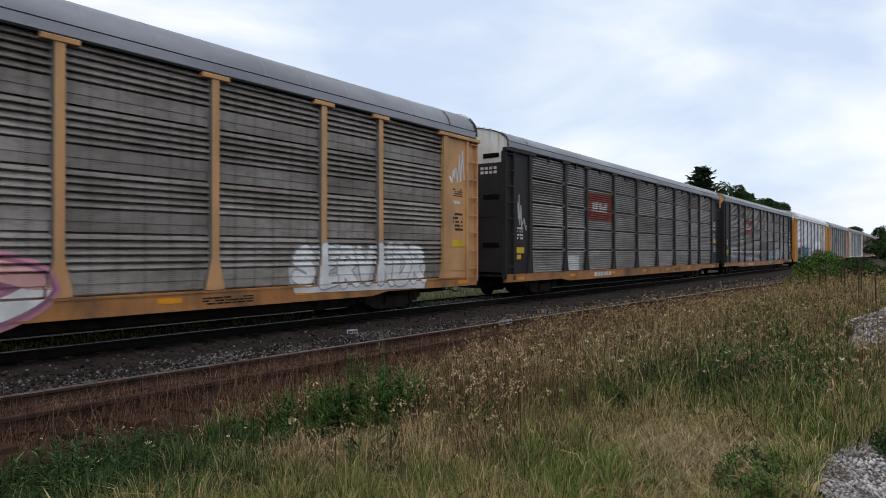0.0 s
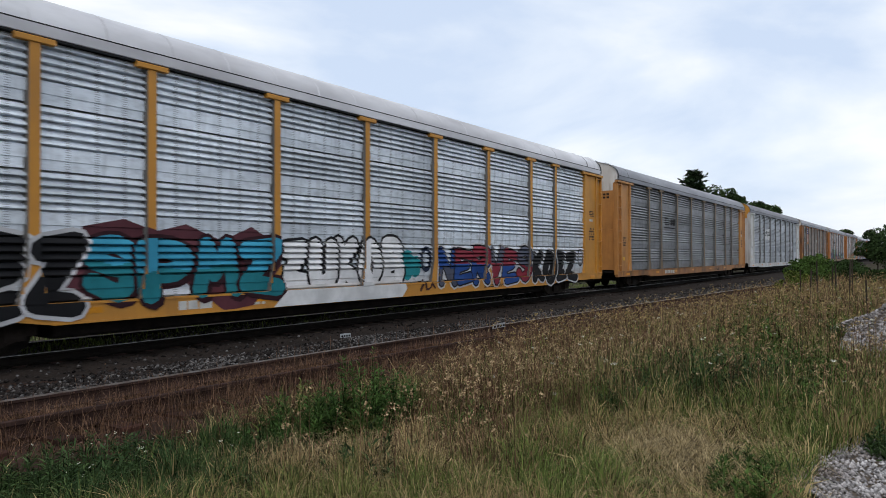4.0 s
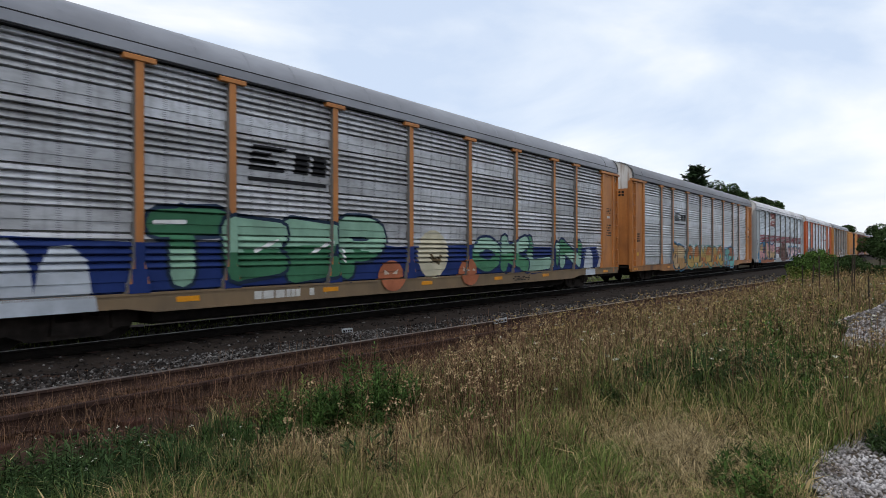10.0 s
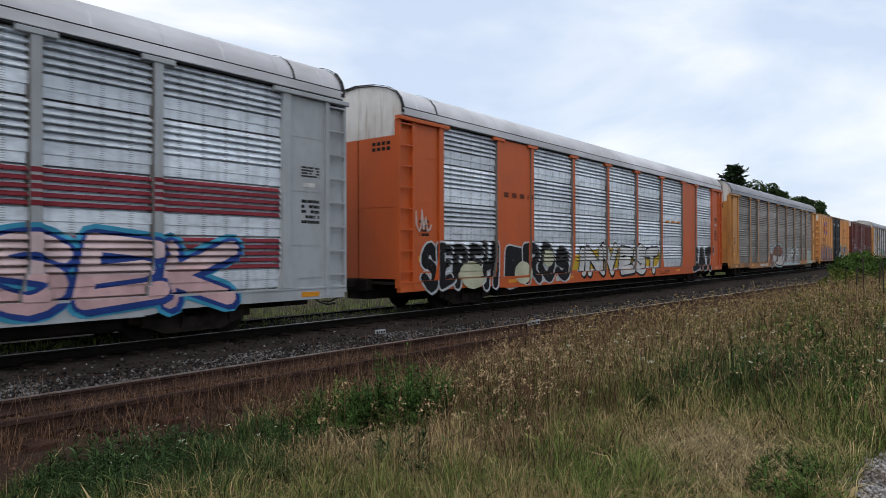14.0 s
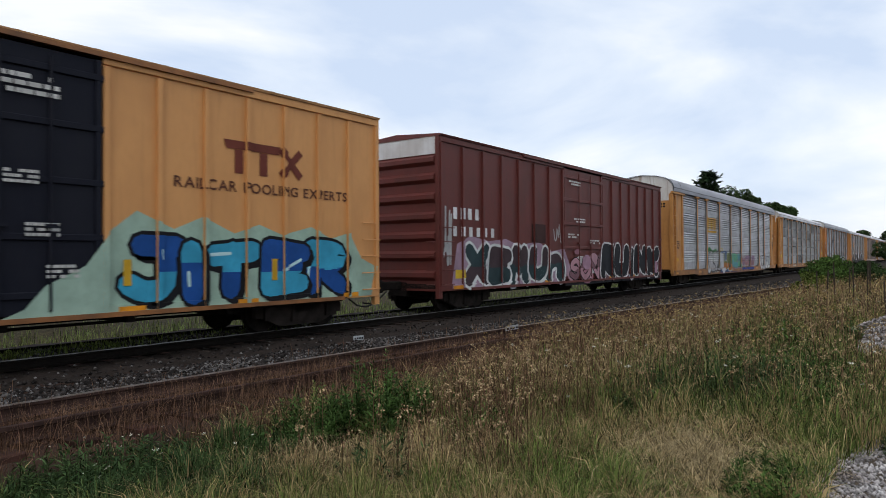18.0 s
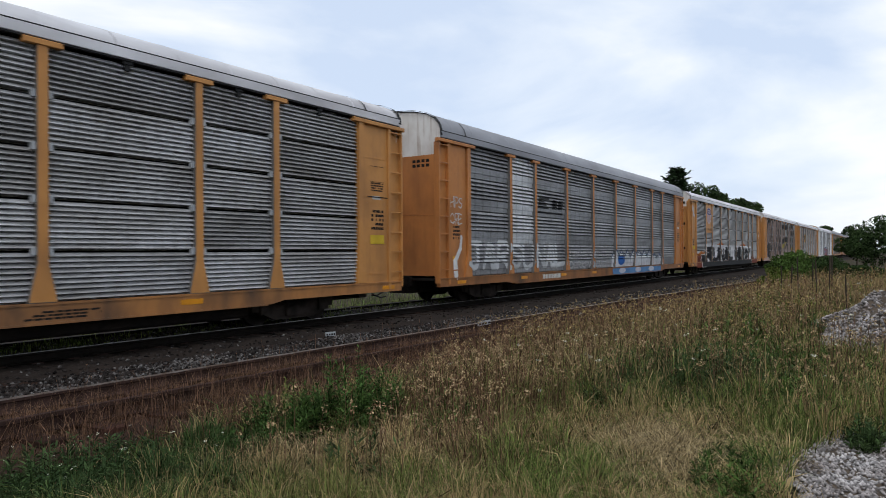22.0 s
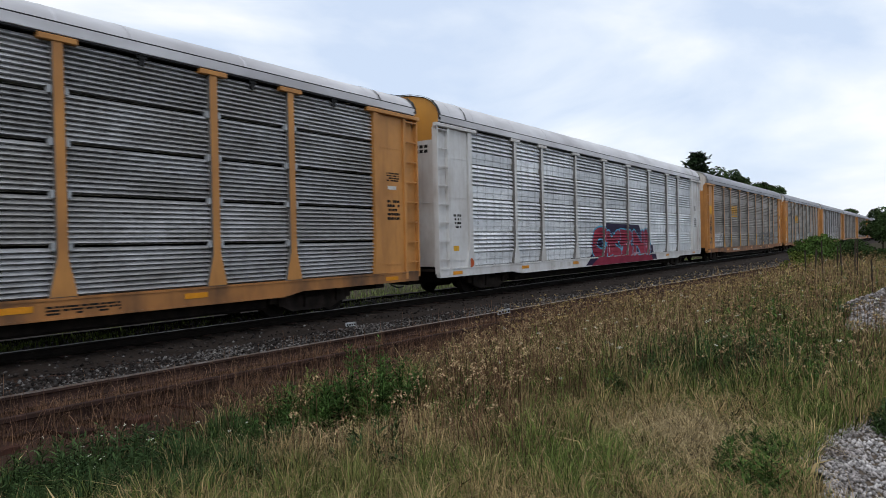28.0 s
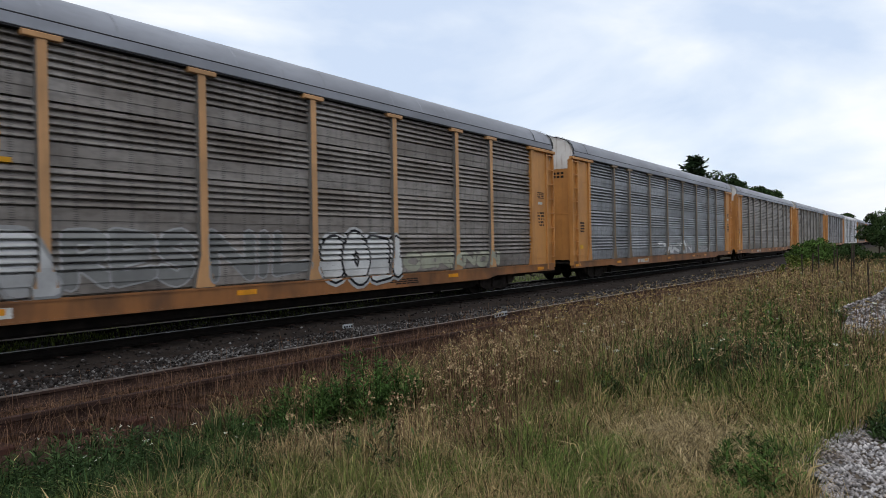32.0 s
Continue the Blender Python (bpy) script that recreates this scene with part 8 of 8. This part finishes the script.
painted(19, "graffiti_band", [[(-11.5, 0.52), (-6.2, 0.52), (-6.0, 0.66), (-11.2, 0.66)]], (0.05, 0.05, 0.055), 0.004)
# white car, red and blue piece
painted(20, "graffiti_cloud", [[(-3.6, 0.5), (5.3, 0.5), (4.9, 1.25), (3.9, 1.45), (2.9, 2.25), (-1.2, 2.3), (-2.4, 1.5), (-2.7, 1.0)]], (0.02, 0.012, 0.045), 0.002)
wild(20, "CKENI", -2.5, 4.4, 0.62, 2.15, [(0.27, 0.02, 0.05), (0.33, 0.035, 0.065)], (0.10, 0.42, 0.62), 201, fat=0.24, rim=0.055, lean=-0.12, shine=(0.6, 0.4, 0.5))
painted(20, "graffiti_band", [[(-3.0, 0.52), (4.6, 0.52), (4.4, 0.78), (-2.2, 0.85)]], (0.25, 0.02, 0.05), 0.021)
scribble(20, -2.0, 4.0, 0.62, 1.5, (0.12, 0.45, 0.66), 202, 26, 0.06)
painted(20, "red_dot", disc(-11.9, 0.98, 0.14, 0.14, 12), (0.5, 0.10, 0.03), 0.01)
# grimy cars with a yellow mark
blocks(21, -6.55, -4.75, 3.0, 3.8, 3, (0.60, 0.30, 0.02), under=0.22, fill=0.72)
painted(21, "yellow_label", rect(-12.85, -12.25, 3.05, 3.6), (0.7, 0.36, 0.02))
for k, q in enumerate(("BUKR", "CEO", "EUS")):
    wild(21, q, -12.85, -12.25, 1.15 + 0.65 * k, 1.6 + 0.65 * k, [(0.05, 0.04, 0.03)], None, 211 + k, fat=0.12)
for k in range(3):
    wild(21, "MENASEWR", -11.65, -9.3, 0.92 + 0.3 * k, 1.24 + 0.3 * k, [(0.6, 0.6, 0.62)], None, 214 + k, fat=0.3)
painted(21, "graffiti_stroke", ring(-9.6, 1.4, 0.3, 0.32, 0.16, 14, 0.0, 0.6), (0.05, 0.05, 0.055), 0.012)
wild(21, "Jn", -1.2, 0.6, 0.95, 1.5, [(0.34, 0.34, 0.34)], None, 217, fat=0.07)
wild(21, "TROHSED", 2.7, 9.3, 0.9, 1.95, [(0.14, 0.135, 0.13)], (0.36, 0.36, 0.36), 218, fat=0.14, rim=0.03)
for y in POST_Y:
    painted(21, "post_foot_paint", rect(y - 0.085, y + 0.085, 0.9, 1.75), (0.55, 0.30, 0.02), 0.004)
blocks(22, -6.5, -4.7, 2.95, 3.65, 3, (0.60, 0.30, 0.02), under=0.22, fill=0.72)
wild(22, "ONE", -11.5, -8.9, 0.9, 1.85, [GRY], None, 220, fat=0.13)
wild(22, "A", -5.6, -4.1, 0.88, 2.0, [(0.42, 0.42, 0.42), (0.5, 0.5, 0.5)], (0.3, 0.3, 0.3), 222, fat=0.25)
wild(22, "RES", -4.0, -1.6, 0.88, 2.0, [(0.22, 0.22, 0.215)], (0.38, 0.38, 0.38), 226, fat=0.18, rim=0.03)
wild(22, "NIL", -1.3, 1.3, 0.9, 2.0, [(0.2, 0.2, 0.195)], (0.36, 0.36, 0.36), 223, fat=0.15, rim=0.03)
wild(22, "SOEi", 1.6, 4.5, 0.68, 1.95, [(0.62, 0.62, 0.61)], BLK, 227, halo=(0.5, 0.5, 0.5), fat=0.25, rim=0.05)
wild(22, "CERKNON", 4.7, 9.6, 0.9, 1.45, [(0.40, 0.40, 0.31)], None, 224, fat=0.22)
painted(22, "yellow_label", rect(-12.75, -12.2, 3.0, 3.5), (0.7, 0.36, 0.02))
scribble(22, -12.8, -12.2, 1.1, 1.8, WHT, 225, 8, 0.06)
wild(23, "PAKON", -2.9, 3.4, 0.9, 1.65, [PALE, WHT], None, 231, fat=0.16)
wild(23, "SEM", 4.6, 8.2, 0.9, 1.6, [PALE], None, 232, fat=0.16)


# ---- small things beside the track ----
def marker_board(x, y, turn, label, w=0.5, h=0.15, z=-0.2):
    top = tagged(new("marker_board"), label, "board")
    top.matrix_basis = pose(x, y, z, 0, 0, turn)
    part("board", shared(("board", w), lambda g: g.outline_x([(-w / 2, 0), (w / 2, 0), (w / 2, h), (-w / 2, h)], -0.012, 0.012)), GREY, top)
    for k in range(4):
        part("slot", shared(("slot", w), lambda g: g.box(0.012, 0.016, -w * 0.07, w * 0.07, h * 0.2, h * 0.62)), SLOT, top, (0, (k - 1.5) * w * 0.23, 0))


marker_board(-7.87, 13.2, 3, "white slotted marker board lying against the siding rail", 0.62, 0.10, -0.06)
marker_board(-10.3, 10.7, -12, "small pale board with dark marks on the ballast", 0.27, 0.09)


def mullein(x, y, h, seed):
    r = random.Random(seed)
    top = tagged(new("dead_mullein"), "dark dead mullein stalk standing in the weeds", "weed")
    top.location = (x, y, float(ground_z(x, y)))
    g = Geo()
    dx, dy = r.uniform(-0.03, 0.03), r.uniform(-0.03, 0.03)
    g.tube((0, 0, -0.03), (dx, dy, h * 0.6), 0.012, 0.010, 6)
    part("stem", g.mesh("stem"), BARK, top)
    g = Geo()
    for k in range(7):
        z = h * (0.55 + 0.45 * k / 7)
        g.tube((dx * z / h * 1.6, dy * z / h * 1.6, z), (dx * z / h * 1.6, dy * z / h * 1.6, z + h * 0.07), 0.018 + 0.006 * (k % 2), 0.014, 7)
    part("seed_spike", g.mesh("seed_spike"), BARK, top)


for k, (x, y, h) in enumerate(((-1.45, 19.5, 1.5), (-2.35, 21.5, 1.45), (-2.5, 21.0, 1.25), (-1.85, 21, 1.35), (-0.95, 17.5, 1.05), (-1.6, 22.5, 1.5), (-2.2, 23.5, 1.3), (-3.1, 24, 1.2))):
    mullein(x, y, h, k)


# ---- what moves: every car runs along the main track, its wheels roll ----
def motions():
    for car, start in train:
        walk(car, [(t, pose(TRACK_X, start - travelled(t), 0)) for t in range(0, 33, 2)])
    for wheels, local, key, along in WHEELSETS:
        start = train[key][1] + along
        first = next((k for k in range(961) if start - travelled(k / 30) < 45), 960)
        last = next((k for k in range(961) if start - travelled(k / 30) < -22), 960)
        def turned(k):
            return pose(0, local, 0.419, math.degrees(travelled(k / 30) / 0.419), 0, 0)
        ks = [0] + list(range(max(first, 1), max(last, 2))) + [960]
        hold = lambda k: min(max(k, first), max(last - 1, first))
        walk(wheels, [(k / 30, turned(hold(k))) for k in sorted(set(ks))])


motions()
